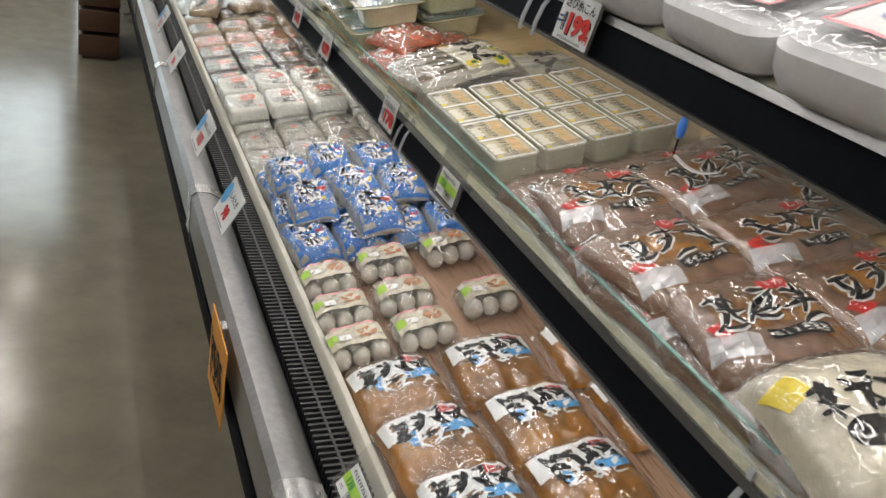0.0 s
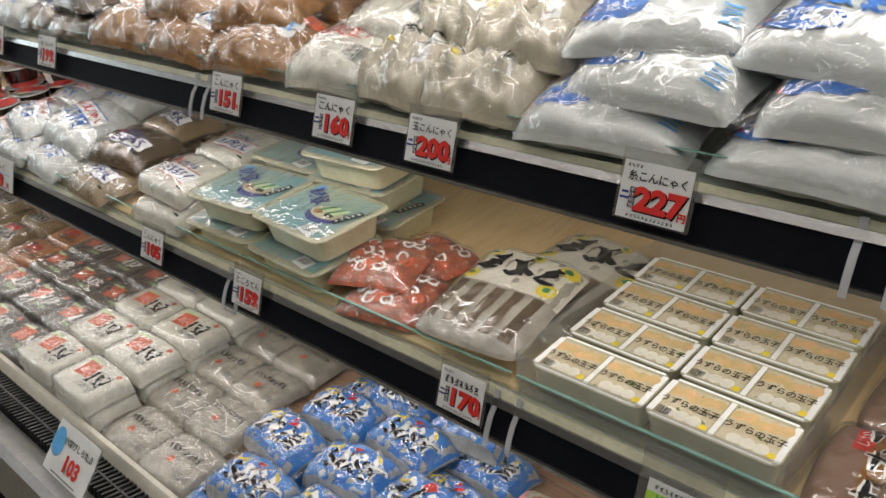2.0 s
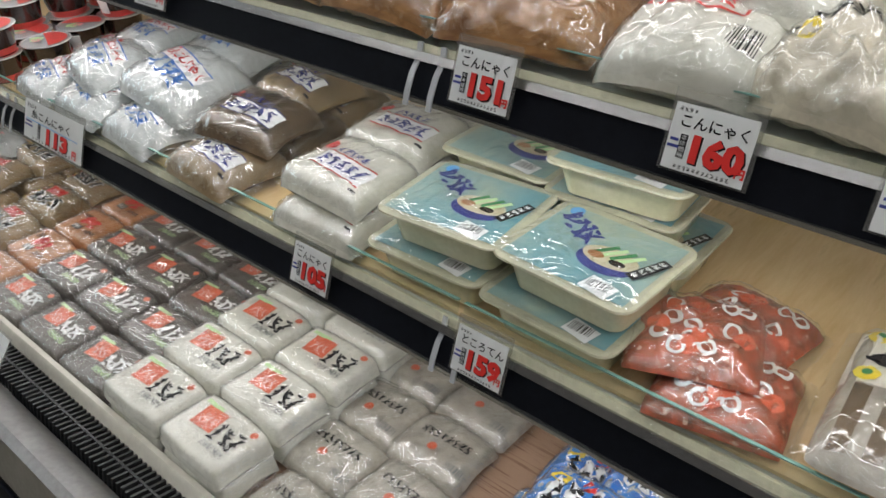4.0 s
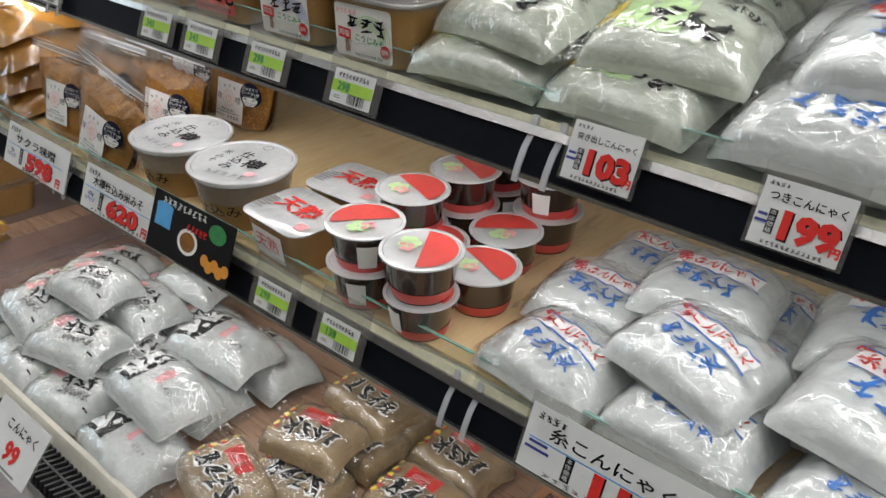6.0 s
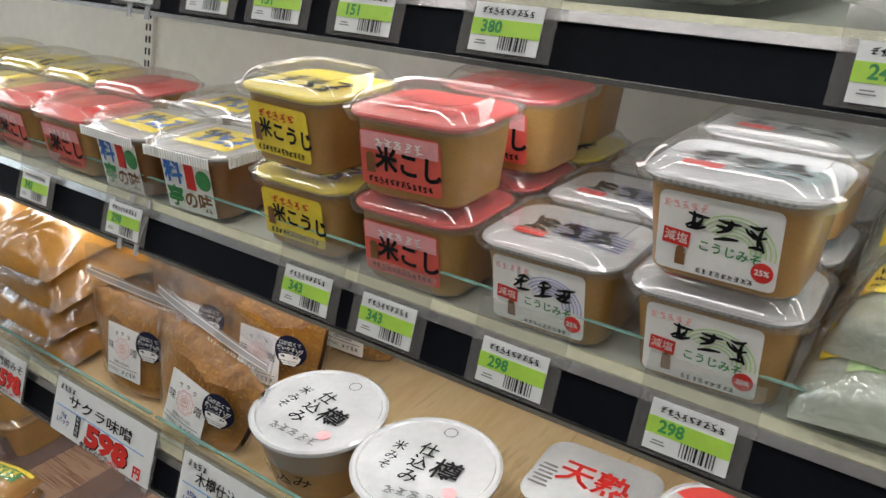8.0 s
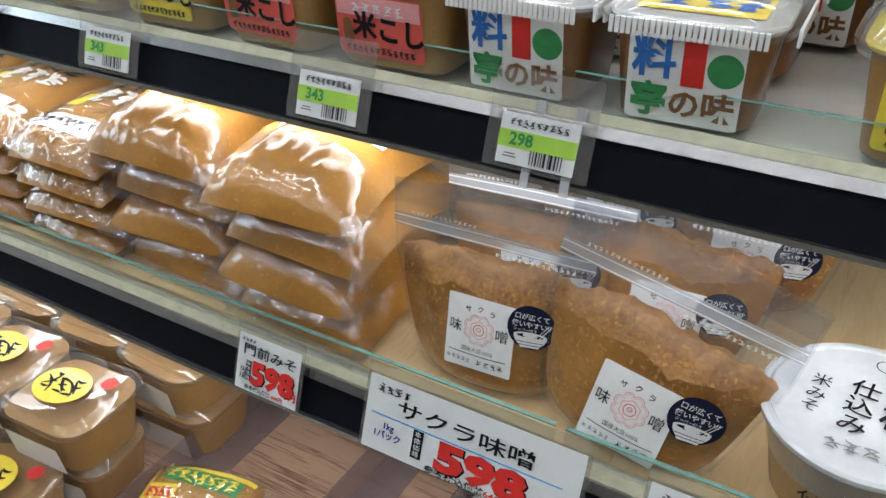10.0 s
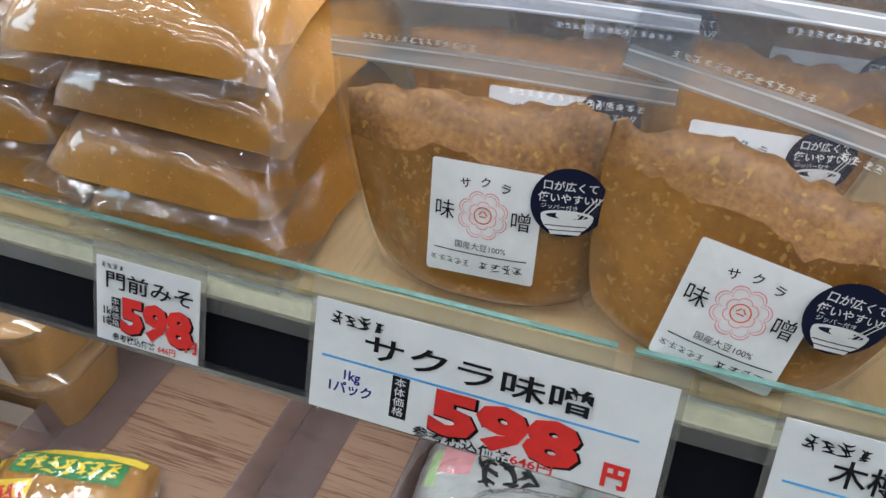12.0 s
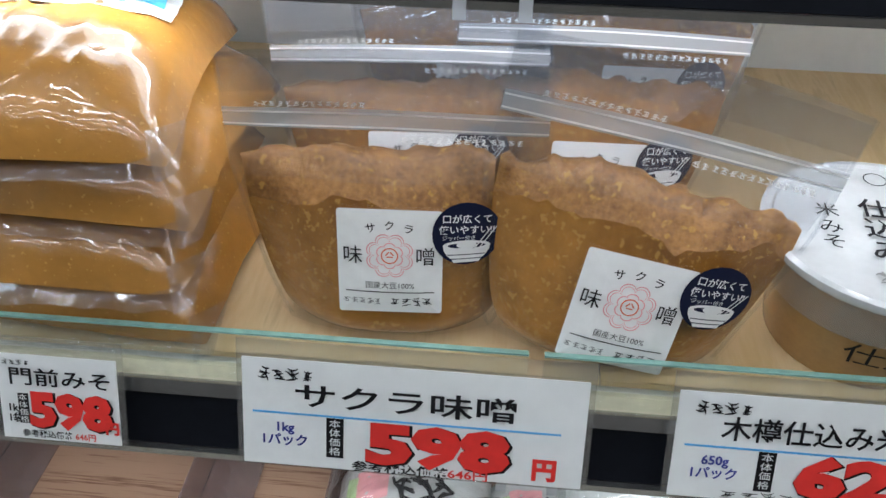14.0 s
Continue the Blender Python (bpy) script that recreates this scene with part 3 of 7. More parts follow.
for y in np.arange(0.15, 5.6, 0.93):
    s = part("slotted_upright", box(1.051, 1.060, y - 0.014, y + 0.014, 0.70, 2.04), WHITE, case)
    part("slots", join(*[box(1.0495, 1.0512, y + e, y + e + 0.004, z, z + 0.014) for z in np.arange(0.75, 2.0, 0.025) for e in (-0.008, 0.004)]), BLACK, s)


def shelf_unit(name, key):
    x0, z0, k = PLANE[key]
    x0 += 0.010
    zb = z0 + k * (1.055 - x0)
    s = thing(name, "steel shelf with a dark price rail, sloping to the front", "shelf", "shelves of the chilled case")
    part("shelf_plate", extrude_y([(x0, z0 - 0.022), (1.058, zb - 0.026), (1.058, zb - 0.004), (x0, z0 - 0.004)], Y0, Y1), WHITE, s)
    part("edge_strip", extrude_y([(x0 - 0.009, z0 - 0.010), (x0 + 0.002, z0 - 0.010), (x0 + 0.002, z0 + 0.003), (x0 - 0.003, z0 + 0.003)], Y0, Y1), TRIM, s, "yellowed shelf edge")
    part("top_bead", extrude_y([(x0 - 0.017, z0 - 0.013), (x0 - 0.0095, z0 - 0.013), (x0 - 0.0095, z0 - 0.004), (x0 - 0.014, z0 - 0.004)], Y0, Y1), CHROME, s, "bright metal bead")
    part("price_rail", extrude_y([(x0 - 0.020, z0 - 0.052), (x0 - 0.002, z0 - 0.052), (x0 - 0.002, z0 - 0.0135), (x0 - 0.013, z0 - 0.0135)], Y0, Y1), NAVY, s, "dark plastic price rail")
    part("bottom_bead", extrude_y([(x0 - 0.026, z0 - 0.057), (x0 - 0.002, z0 - 0.057), (x0 - 0.002, z0 - 0.0525), (x0 - 0.026, z0 - 0.0525)], Y0, Y1), CHROME, s, "bright metal bead")
    part("lamp_channel", box(0.585, 0.625, Y0, Y1, z0 - 0.040, z0 - 0.0215), WHITE, s)
    t = part("light_tube", box(0.592, 0.618, Y0, Y1, z0 - 0.0480, z0 - 0.0405), glow("tube_of_" + name, (1, 0.97, 0.92), 4.0), s, "lit white tube under the shelf")
    t.visible_shadow = False
    for y in np.arange(0.15, 5.6, 0.93):
        part("bracket", extrude_y([(0.60, z0 - 0.045), (1.058, zb - 0.10), (1.058, zb - 0.027), (0.60, z0 - 0.026)], y - 0.012, y - 0.010), WHITE, s)
    return s


for _n, _k in (("lower_shelf", "low"), ("middle_shelf", "mid"), ("upper_shelf", "high")):
    shelf_unit(_n, _k)
# the loose pine board on the lower shelf, in butted lengths
for _a, _b in ((0.2, 0.92), (0.921, 1.46), (1.461, 2.30), (2.301, 3.06), (3.061, 3.62), (3.621, 4.02), (4.021, 4.60), (4.601, 5.4)):
    x0, z0, k = PLANE["low"]
    tagged(new("pine_board", mesh_of("pine_board", *extrude_y([(0.580, z0 + k * 0.020 - 0.003), (1.045, z0 + k * 0.485 - 0.003), (1.045, z0 + k * 0.485 + 0.001), (0.580, z0 + k * 0.020 + 0.001)], _a, _b), PINE, 0)),
           "pale yellow pine board laid on the shelf", "board", "pine boards")


def fence(key, y0, y1, h=0.031):
    x0, z0, k = PLANE[key]
    x0 += 0.020
    f = thing("glass_fence", "low clear glass fence along the shelf edge", "glass fence", "glass fences")
    part("pane", box(x0 - 0.0165, x0 - 0.0125, y0, y1, z0 - 0.018, z0 + h), GLASS, f).visible_shadow = False
    part("polished_edge", box(x0 - 0.0170, x0 - 0.0120, y0, y1, z0 + h + 0.0002, z0 + h + 0.0016), GEDGE, f, "green polished glass edge")
    for y in (y0 + 0.012, y1 - 0.012):
        part("clip", join(box(x0 - 0.0205, x0 - 0.0175, y - 0.005, y + 0.005, z0 - 0.030, z0 + 0.004, 0.002)), CLEAR, f, "clear plastic clip")
        bend = [(x0 - 0.0215, z0 + 0.006), (x0 - 0.0230, z0 - 0.012), (x0 - 0.0310, z0 - 0.026), (x0 - 0.0365, z0 - 0.046), (x0 - 0.0380, z0 - 0.062)]
        part("prong", extrude_y(bend + [(x + 0.0022, z) for x, z in bend[::-1]], y - 0.0035, y + 0.0035), ZIP, f, "curved clear plastic prong")


for _e in ((-0.9, 0.12), (0.13, 1.10), (1.11, 2.10), (2.11, 3.13), (3.14, 4.10), (4.11, 5.1), (5.11, 6.0)):
    fence("mid", *_e)
    fence("high", *_e)
for _e in ((-0.4, 0.55), (0.56, 1.46), (1.47, 2.02), (2.03, 3.16), (3.17, 4.06), (4.07, 5.1), (5.11, 6.0)):
    fence("low", *_e)


# ---- goods: makers ----
def spread(protos, poses):
    """Stand the first of each kind in place and copy it to the other places."""
    for i, m in enumerate(poses):
        src = protos[i % len(protos)]
        if i < len(protos):
            src.matrix_basis = m
        else:
            copy_thing(src, m)


def bag(name, label, category, group, w, d, h, body, seed, marks, bodyname="filled_bag", **kw):
    """A film bag with its printed marks; marks(P) yields (part name, geometry, material)."""
    t = thing(name, label, category, group)
    seal = kw.pop("seal", 0.1)
    P = Pillow(w * 1.07 * (1 - 0.6 * seal), d * 1.08, h, seed, seal=0.4 * seal, **kw)
    b = part(bodyname, P.geo(), body, t, "", 60)
    for end in (-1, 1):
        n, x0, run = 14, P.w / 2 * 0.94, w * (0.5 * seal + 0.045)
        vs = [(end * (x0 + run * j / 3), (2 * i / n - 1) * d * 0.47, max(0.0005, h * 0.34 - 0.05 * run * j * j + 0.0030 * math.sin(i * 1.3 + seed + j * 0.4) * j / 3)) for j in range(4) for i in range(n + 1)]
        fs = [(j * (n + 1) + i, j * (n + 1) + i + 1, (j + 1) * (n + 1) + i + 1, (j + 1) * (n + 1) + i) for j in range(3) for i in range(n)]
        part("seal_flap", (vs, fs), FILM, t, "crumpled clear seal", 60)
    for n, g, m in marks(P):
        part(n, g, m, b, "", 0)
    vs = []
    for j in range(23):
        for i in range(31):
            u, v = i / 15 - 1, j / 11 - 1
            x, y, z = P.point(u * 0.99, v * 0.99, True)
            r = noise.noise((u * 2.6 + seed, v * 1.2 - u, seed * 1.9)) * 2
            vs.append((x * 1.015, y * 1.015, z + 0.0036 + 0.0030 * (0.3 - min(0.3, abs(r))) / 0.3 + 0.0012 * noise.noise((u * 5, v * 5, seed))))
    part("film", (vs, [(j * 31 + i, j * 31 + i + 1, j * 31 + i + 32, j * 31 + i + 31) for j in range(22) for i in range(30)]), FILM, t, "crinkled clear film", 60)
    return t


def wobble(seed, a=5.0):
    r = random.Random(seed)
    return r.uniform(-a, a)


# amber pickle packs: white header, black brush marks, blue and red boxes
def amber_marks(s):
    def f(P):
        yield "header", patch(P, 0, 0.036, 0.132, 0.046, 12, 5), PAPER
        yield "brush_mark", strokes(P, 0.004, 0.026, 0.112, 0.066, 4, s, 0.24, lift=0.002), BLACK
        yield "brush_mark", strokes(P, 0.010, -0.002, 0.090, 0.040, 3, s + 9, 0.17, lift=0.0028), PAPER
        yield "blue_box", patch(P, -0.030, 0.005, 0.014, 0.026, 2, 4), SKYB
        yield "blue_box", patch(P, 0.036, 0.004, 0.046, 0.018, 4, 2, lift=0.003), SKYB
        yield "red_box", patch(P, 0.040, 0.046, 0.026, 0.014, 3, 2, lift=0.002), RED
        yield "small_print", glyphs(P, "じか", 0.040, 0.046, 0.012, lift=0.0032), PAPER
        yield "small_print", bars(P, -0.035, 0.040, 0.030, 0.018, 4), GREY
    return f


spread([bag("pickle_pack", "amber pickles in a clear film pack with white header", "food pack", "amber pickle packs", 0.142, 0.150, 0.040, AMBER, s, amber_marks(s), boxy=4, wrinkle=0.1, seal=0.06, lumps=0.25) for s in (3, 8)],
       [at("deck", x, y, 90 + wobble(i)) for i, (x, y) in enumerate(((0.487, 1.13), (0.645, 1.13), (0.497, 1.00), (0.655, 0.99), (0.505, 0.87), (0.660, 0.86), (0.500, 0.74), (0.655, 0.73), (0.81, 1.12), (0.82, 0.97)))])


# quail and fish-ball packs: clear tray, white balls, pale label
def ball_pack(s):
    t = thing("ball_pack", "clear pack of white balls with a pale label", "food pack", "white ball packs")
    rng = random.Random(s)
    tray = part("tray", loft([(0.001, 0.046, 0.036, 0.012), (0.022, 0.053, 0.043, 0.014), (0.024, 0.057, 0.047, 0.015)], 4, True, False), LID, t)
    for i in range(3):
        for j in range(2):
            r = 0.0165 + rng.uniform(-0.001, 0.001)
            g = lathe([(r * math.sin(a) + 0.0002, r - r * 1.15 * math.cos(a)) for a in np.linspace(0.05, 3.09, 8)], 12)
            part("ball", move(g, pose(-0.033 + i * 0.033, -0.018 + j * 0.035, 0.004)), EGG, tray, "", 80)
    P = Pillow(0.114, 0.092, 0.050, s, 5, 0.12, 0.03, nu=16, nv=12)
    film = part("film", ([v for v in P.geo()[0][:17 * 13]], [q for q in P.geo()[1][:16 * 12]]), FILM, t, "", 60)
    part("label", patch(P, -0.002, 0.006, 0.092, 0.058, 9, 6), CREAM, film, "", 0)
    part("label_stripe", patch(P, 0.0, 0.030, 0.080, 0.010, 8, 2, lift=0.002), PINK, film, "", 0)
    part("label_box", patch(P, -0.040, 0.0, 0.016, 0.018, 2, 2, lift=0.002), LIME, film, "", 0)
    part("price_sticker", patch(P, -0.020, -0.002, 0.020, 0.014, 2, 2, lift=0.0022), PAPER, film, "", 0)
    part("round_mark", disc(P, 0.018, 0.002, 0.017, lift=0.0022, k=0.8), RUST, film, "", 0)
    return t


spread([ball_pack(s) for s in (1, 2)], [at("deck", x, y, 90 + wobble(i, 4)) for i, (x, y) in enumerate(((0.462, 1.47), (0.575, 1.49), (0.705, 1.50), (0.460, 1.36), (0.574, 1.37), (0.458, 1.255), (0.572, 1.26), (0.708, 1.31)))])


# blue packs of knotted noodles, two layers
def blue_marks(s):
    def f(P):
        yield "blue_band", patch(P, 0, 0.002, 0.138, 0.090, 14, 12), BLUEP
        yield "yellow_box", patch(P, -0.038, 0.016, 0.026, 0.016, 3, 3, lift=0.002), YELLOW
        yield "red_disc", disc(P, 0.0, 0.022, 0.0095, lift=0.0024), RED
        yield "brush_mark", strokes(P, 0.004, -0.004, 0.098, 0.056, 4, s, 0.40, lift=0.002), PAPER
        yield "brush_mark", strokes(P, 0.006, -0.006, 0.094, 0.050, 4, s, 0.20, lift=0.0028), BLACK
        yield "fish_mark", disc(P, 0.042, 0.020, 0.006, lift=0.0024), YELLOW
    return f


_bl = [bag("noodle_pack", "bright blue pack of knotted grey noodles", "food pack", "blue noodle packs", 0.136, 0.092, 0.050, PEARL, s, blue_marks(s), boxy=5, wrinkle=0.14, seal=0.05, lumps=0.25) for s in (4, 6, 7)]
spread(_bl, [at("deck", x, y, wobble(i, 9), z) for i, (x, y, z) in enumerate((
    (0.463, 1.90, 0.0), (0.463, 1.76, 0.0), (0.463, 1.62, 0.0), (0.560, 1.90, 0), (0.560, 1.76, 0), (0.56, 1.62, 0), (0.657, 1.90, 0), (0.657, 1.76, 0), (0.657, 1.62, 0), (0.755, 1.90, 0), (0.755, 1.76, 0), (0.755, 1.62, 0),
    (0.478, 1.855, 0.045), (0.492, 1.71, 0.045), (0.575, 1.90, 0.045), (0.590, 1.755, 0.045), (0.598, 1.615, 0.045), (0.675, 1.87, 0.045), (0.690, 1.73, 0.045), (0.765, 1.81, 0.045), (0.780, 1.67, 0.045)))])


# flat clear packs of noodles with a red dot
def clearn_marks(s):
    def f(P):
        yield "red_dot", disc(P, -0.008, -0.012, 0.0075), CORAL
        yield "small_print", strokes(P, 0.002, 0.012, 0.090, 0.018, 8, s, 0.16), BLACK
        yield "barcode", barcode(P, 0.045, -0.03, 0.030, 0.014), GREY
    return f


spread([bag("clear_noodle_pack", "flat clear pack of pale noodles with a red dot", "food pack", "clear noodle packs", 0.135, 0.105, 0.030, CLEARN, s, clearn_marks(s), boxy=5, wrinkle=0.1, seal=0.04) for s in (2, 5)],
       [at("deck", x, y, wobble(i, 3)) for i, (x, y) in enumerate(((0.468, 2.06), (0.575, 2.09), (0.682, 2.11), (0.79, 2.11), (0.468, 2.19), (0.575, 2.225), (0.682, 2.24), (0.79, 2.245)))])


# white and slate blocks with an orange square
def square_marks(s, black=BLACK, sq=CORAL):
    def f(P):
        yield "orange_square", patch(P, -0.022, 0.010, 0.044, 0.040, 4, 4, 6), sq
        yield "white_lines", strokes(P, -0.020, 0.006, 0.030, 0.026, 3, s, 0.05, lift=0.0018), PAPER
        yield "brush_mark", strokes(P, 0.030, 0.004, 0.056, 0.040, 3, s + 2, 0.20), black
        yield "fine_print", strokes(P, 0.030, -0.022, 0.050, 0.014, 9, s + 3, 0.14), GREY if black is BLACK else PALEG
        yield "green_line", patch(P, -0.038, 0.032, 0.040, 0.007, 4, 1), PALEG
        yield "corner_mark", disc(P, 0.056, 0.032, 0.006), sq
    return f


spread([bag("white_block_pack", "milky white block in clear film with an orange square", "food pack", "white block packs", 0.146, 0.100, 0.040, MILK2, s, square_marks(s), boxy=14, wrinkle=0.04, seal=0.03) for s in (1, 5)],
       [at("deck", x, y, wobble(i, 3), z) for i, (x, y, z) in enumerate([(x, y, z) for y in (2.345, 2.500) for x in (0.464, 0.568, 0.672, 0.776) for z in (0.0, 0.038)])])
spread([bag("slate_block_pack", "dark grey block in clear film with an orange square", "food pack", "slate block packs", 0.142, 0.100, 0.040, SLATE, s, square_marks(s, PAPER, CORAL), boxy=14, wrinkle=0.05, seal=0.03) for s in (2, 4)],
       [at("deck", x, y, wobble(i, 3)) for i, (x, y) in enumerate([(x, y) for y in (2.66, 2.81, 2.96) for x in (0.464, 0.568, 0.672, 0.776)])])


def rust_marks(s):
    def f(P):
        yield "red_mark", strokes(P, 0, 0.004, 0.056, 0.032, 2, s, 0.40), RED
        yield "red_mark", disc(P, -0.010, 0.010, 0.014), RED
        yield "small_print", strokes(P, -0.030, 0.018, 0.022, 0.020, 4, s + 1, 0.16), BLACK
        yield "white_box", patch(P, -0.012, -0.020, 0.028, 0.016, 3, 3), BLACK
        yield "white_letters", strokes(P, -0.012, -0.020, 0.024, 0.012, 3, s + 5, 0.18, lift=0.0026), PAPER
        yield "yellow_print", strokes(P, 0.036, -0.022, 0.036, 0.014, 5, s + 6, 0.18), BLACK
    return f


spread([bag("rust_block_pack", "orange-brown block in clear film with red print", "food pack", "rust block packs", 0.128, 0.100, 0.038, RUST, s, rust_marks(s), boxy=14, wrinkle=0.04, seal=0.04) for s in (3, 6)],
       [at("deck", x, y, wobble(i, 3)) for i, (x, y) in enumerate([(x, 3.10) for x in (0.464, 0.568, 0.672, 0.776)])])


def taupe_marks(s):
    def f(P):
        yield "red_box", patch(P, -0.010, 0.024, 0.054, 0.026, 4, 3), RED
        yield "pale_lines", bars(P, -0.012, 0.018, 0.034, 0.016, 4, lift=0.002), PINK
        yield "brush_mark", strokes(P, 0.006, -0.012, 0.096, 0.044, 4, s, 0.36), PAPER
        yield "brush_mark", strokes(P, 0.006, -0.012, 0.094, 0.042, 4, s, 0.22, lift=0.0028), BLACK
        yield "yellow_flower", join(*[disc(P, -0.058 + 0.003 * math.sin(k * 4), -0.03 + 0.017 * k, 0.0050) for k in range(5)]), YELLOW
        yield "red_flower", join(*[disc(P, -0.053, -0.022 + 0.02 * k, 0.0038) for k in range(3)]), RED
    return f


spread([bag("taupe_block_pack", "taupe konjac block in clear film, red and black print", "food pack", "taupe block packs", 0.142, 0.104, 0.042, TAUPE, s, taupe_marks(s), boxy=6, wrinkle=0.12, seal=0.06) for s in (2, 7, 9)],
       [at("deck", x, y, wobble(i, 5) + t, z, 0, r) for i, (x, y, z, t, r) in enumerate(((0.464, 3.255, 0, 0, 0), (0.570, 3.265, 0, 0, 0), (0.676, 3.275, 0, 0, 0), (0.782, 3.285, 0, 0, 0),
        (0.468, 3.44, 0, -10, 0), (0.590, 3.43, 0, 8, 0), (0.71, 3.43, 0, -4, 0), (0.80, 3.44, 0, 6, 0), (0.500, 3.475, 0.036, -14, 4), (0.64, 3.45, 0.036, 10, -4), (0.76, 3.45, 0.036, -5, 5)))])


# white tubular bags with black, and with brush print
def black_marks(s):
    def f(P):
        yield "black_panel", patch(P, -0.050, 0.0, 0.062, 0.082, 8, 10), BLACK
        yield "white_brush", strokes(P, -0.050, 0.0, 0.070, 0.056, 4, s, 0.24, 90, lift=0.0026), PAPER
        yield "red_box", patch(P, 0.012, 0.004, 0.016, 0.034, 2, 3), PINK
        yield "fine_print", strokes(P, 0.044, -0.012, 0.030, 0.012, 4, s + 3, 0.12), GREY
    return f


spread([bag("white_noodle_bag", "white noodle bag with a black printed panel", "food bag", "black-panel noodle bags", 0.190, 0.118, 0.056, MILK, s, black_marks(s), wrinkle=0.1, seal=0.1) for s in (3, 11)],
       [at("deck", x, y, t, z) for x, y, t, z in ((0.470, 3.66, -6, 0), (0.600, 3.71, 4, 0), (0.735, 3.69, -3, 0), (0.54, 3.69, -5, 0.05), (0.675, 3.72, 5, 0.05))])


def brush_marks(s):
    def f(P):
        yield "brush_mark", strokes(P, 0.008, 0.006, 0.060, 0.040, 3, s, 0.20, 12), BLACK
        yield "fine_print", strokes(P, 0.024, -0.020, 0.056, 0.022, 10, s + 1, 0.16, 12), GREY
        yield "pale_square", patch(P, -0.042, 0.010, 0.032, 0.034, 4, 4), PINK
        yield "green_strip", patch(P, -0.062, 0.0, 0.010, 0.044, 2, 4), PALEG
        yield "dash", patch(P, 0.062, -0.030, 0.010, 0.003, 2, 1), BLACK
    return f


spread([bag("konjac_noodle_bag", "white konjac noodle bag with black brush print", "food bag", "brush-print noodle bags", 0.158, 0.116, 0.050, MILK, s, brush_marks(s), wrinkle=0.12, seal=0.09) for s in (2, 5, 8)],
       [at("deck", x, y, t, z) for x, y, t, z in ((0.475, 3.84, 8, 0), (0.600, 3.86, -5, 0), (0.730, 3.86, 3, 0), (0.475, 3.99, -4, 0), (0.600, 4.01, 8, 0), (0.735, 4.01, 0, 0), (0.480, 4.14, 5, 0), (0.610, 4.16, -6, 0), (0.745, 4.16, 4, 0),
        (0.52, 3.91, 14, 0.046), (0.655, 3.93, -6, 0.046), (0.78, 3.94, 6, 0.046), (0.53, 4.06, -9, 0.046), (0.665, 4.09, 6, 0.046), (0.60, 3.99, 4, 0.09))])


# the printed miso pack and the round-cornered tubs further on
def market_marks(P):
    yield "yellow_edge", join(patch(P, 0.0, 0.066, 0.140, 0.008, 12, 1, -8), patch(P, -0.068, 0.0, 0.007, 0.120, 1, 10)), YELLOW
    yield "green_banner", patch(P, 0.0, 0.048, 0.110, 0.026, 10, 4, -8), GREEN
    yield "banner_letters", strokes(P, 0.0, 0.048, 0.100, 0.022, 7, 5, 0.2, -8, lift=0.0026), YELLOW
    yield "yellow_panel", patch(P, -0.046, 0.018, 0.040, 0.030, 4, 4), YELLOW
    yield "red_letters", strokes(P, -0.046, 0.018, 0.036, 0.022, 4, 8, 0.22, lift=0.0022), RED
    yield "pink_letters", strokes(P, -0.020, -0.014, 0.090, 0.036, 4, 12, 0.30), PAPER
    yield "pink_letters", strokes(P, -0.030, -0.014, 0.060, 0.034, 2, 12, 0.20, lift=0.0026), RED
    yield "green_letters", strokes(P, 0.034, -0.016, 0.048, 0.036, 2, 14, 0.22, lift=0.0026), GREEN


spread([bag("printed_miso_pack", "yellow and green printed pack of brown miso", "food pack", "printed miso packs", 0.150, 0.145, 0.030, MISOS, 4, market_marks, boxy=5, wrinkle=0.08, seal=0.04)],
       [at("deck", 0.565, 4.515, 26), at("deck", 0.570, 4.520, 18, 0.026)])


def deli_tub(s):
    t = thing("miso_tub", "clear round-cornered tub of brown miso with clear lid", "food tub", "clear miso tubs")
    b = part("tub", loft([(0.0, 0.046, 0.040, 0.022), (0.040, 0.052, 0.046, 0.024), (0.052, 0.054, 0.048, 0.025)], 6), MISO, t)
    l = part("lid", loft([(0.050, 0.058, 0.052, 0.026), (0.056, 0.060, 0.054, 0.027), (0.060, 0.058, 0.052, 0.026), (0.0645, 0.051, 0.045, 0.023), (0.0620, 0.047, 0.041, 0.020)], 6, False, True), LID, t, "clear domed lid")
    P = flat_top(0.0622)
    part("yellow_label", disc(P, -0.008, 0.0, 0.032, k=0.8), YELLOW, l, "", 0)
    part("label_print", strokes(P, -0.008, 0.0, 0.045, 0.030, 3, s, 0.16), BLACK, l, "", 0)
    part("red_sticker", disc(P, 0.034, 0.022, 0.0085), RED, l, "", 0)
    part("side_label", patch(upright(-0.0470, -0.12), 0, 0.024, 0.07, 0.034, 4, 2, lift=0.002), PAPER, b, "", 0)
    return t


spread([deli_tub(2)], [at("deck", x, y, t, 1.16 * z) @ Matrix.Diagonal((1.14, 1.14, 1.16, 1)) for x, y, t, z in ((0.585, 4.715, 8, 0), (0.580, 4.715, 4, 0.065), (0.725, 4.665, 3, 0), (0.725, 4.665, -3, 0.065), (0.470, 4.745, 5, 0), (0.59, 4.86, -5, 0), (0.59, 4.86, 4, 0.065), (0.73, 4.81, 0, 0), (0.73, 4.81, 4, 0.065), (0.475, 4.89, 3, 0), (0.475, 4.89, 0, 0.065), (0.60, 5.005, 0, 0.0), (0.60, 5.005, 5, 0.065), (0.48, 5.035, 0, 0.0), (0.48, 5.035, 0, 0.065), (0.73, 4.96, 0, 0), (0.73, 4.96, 0, 0.065))])
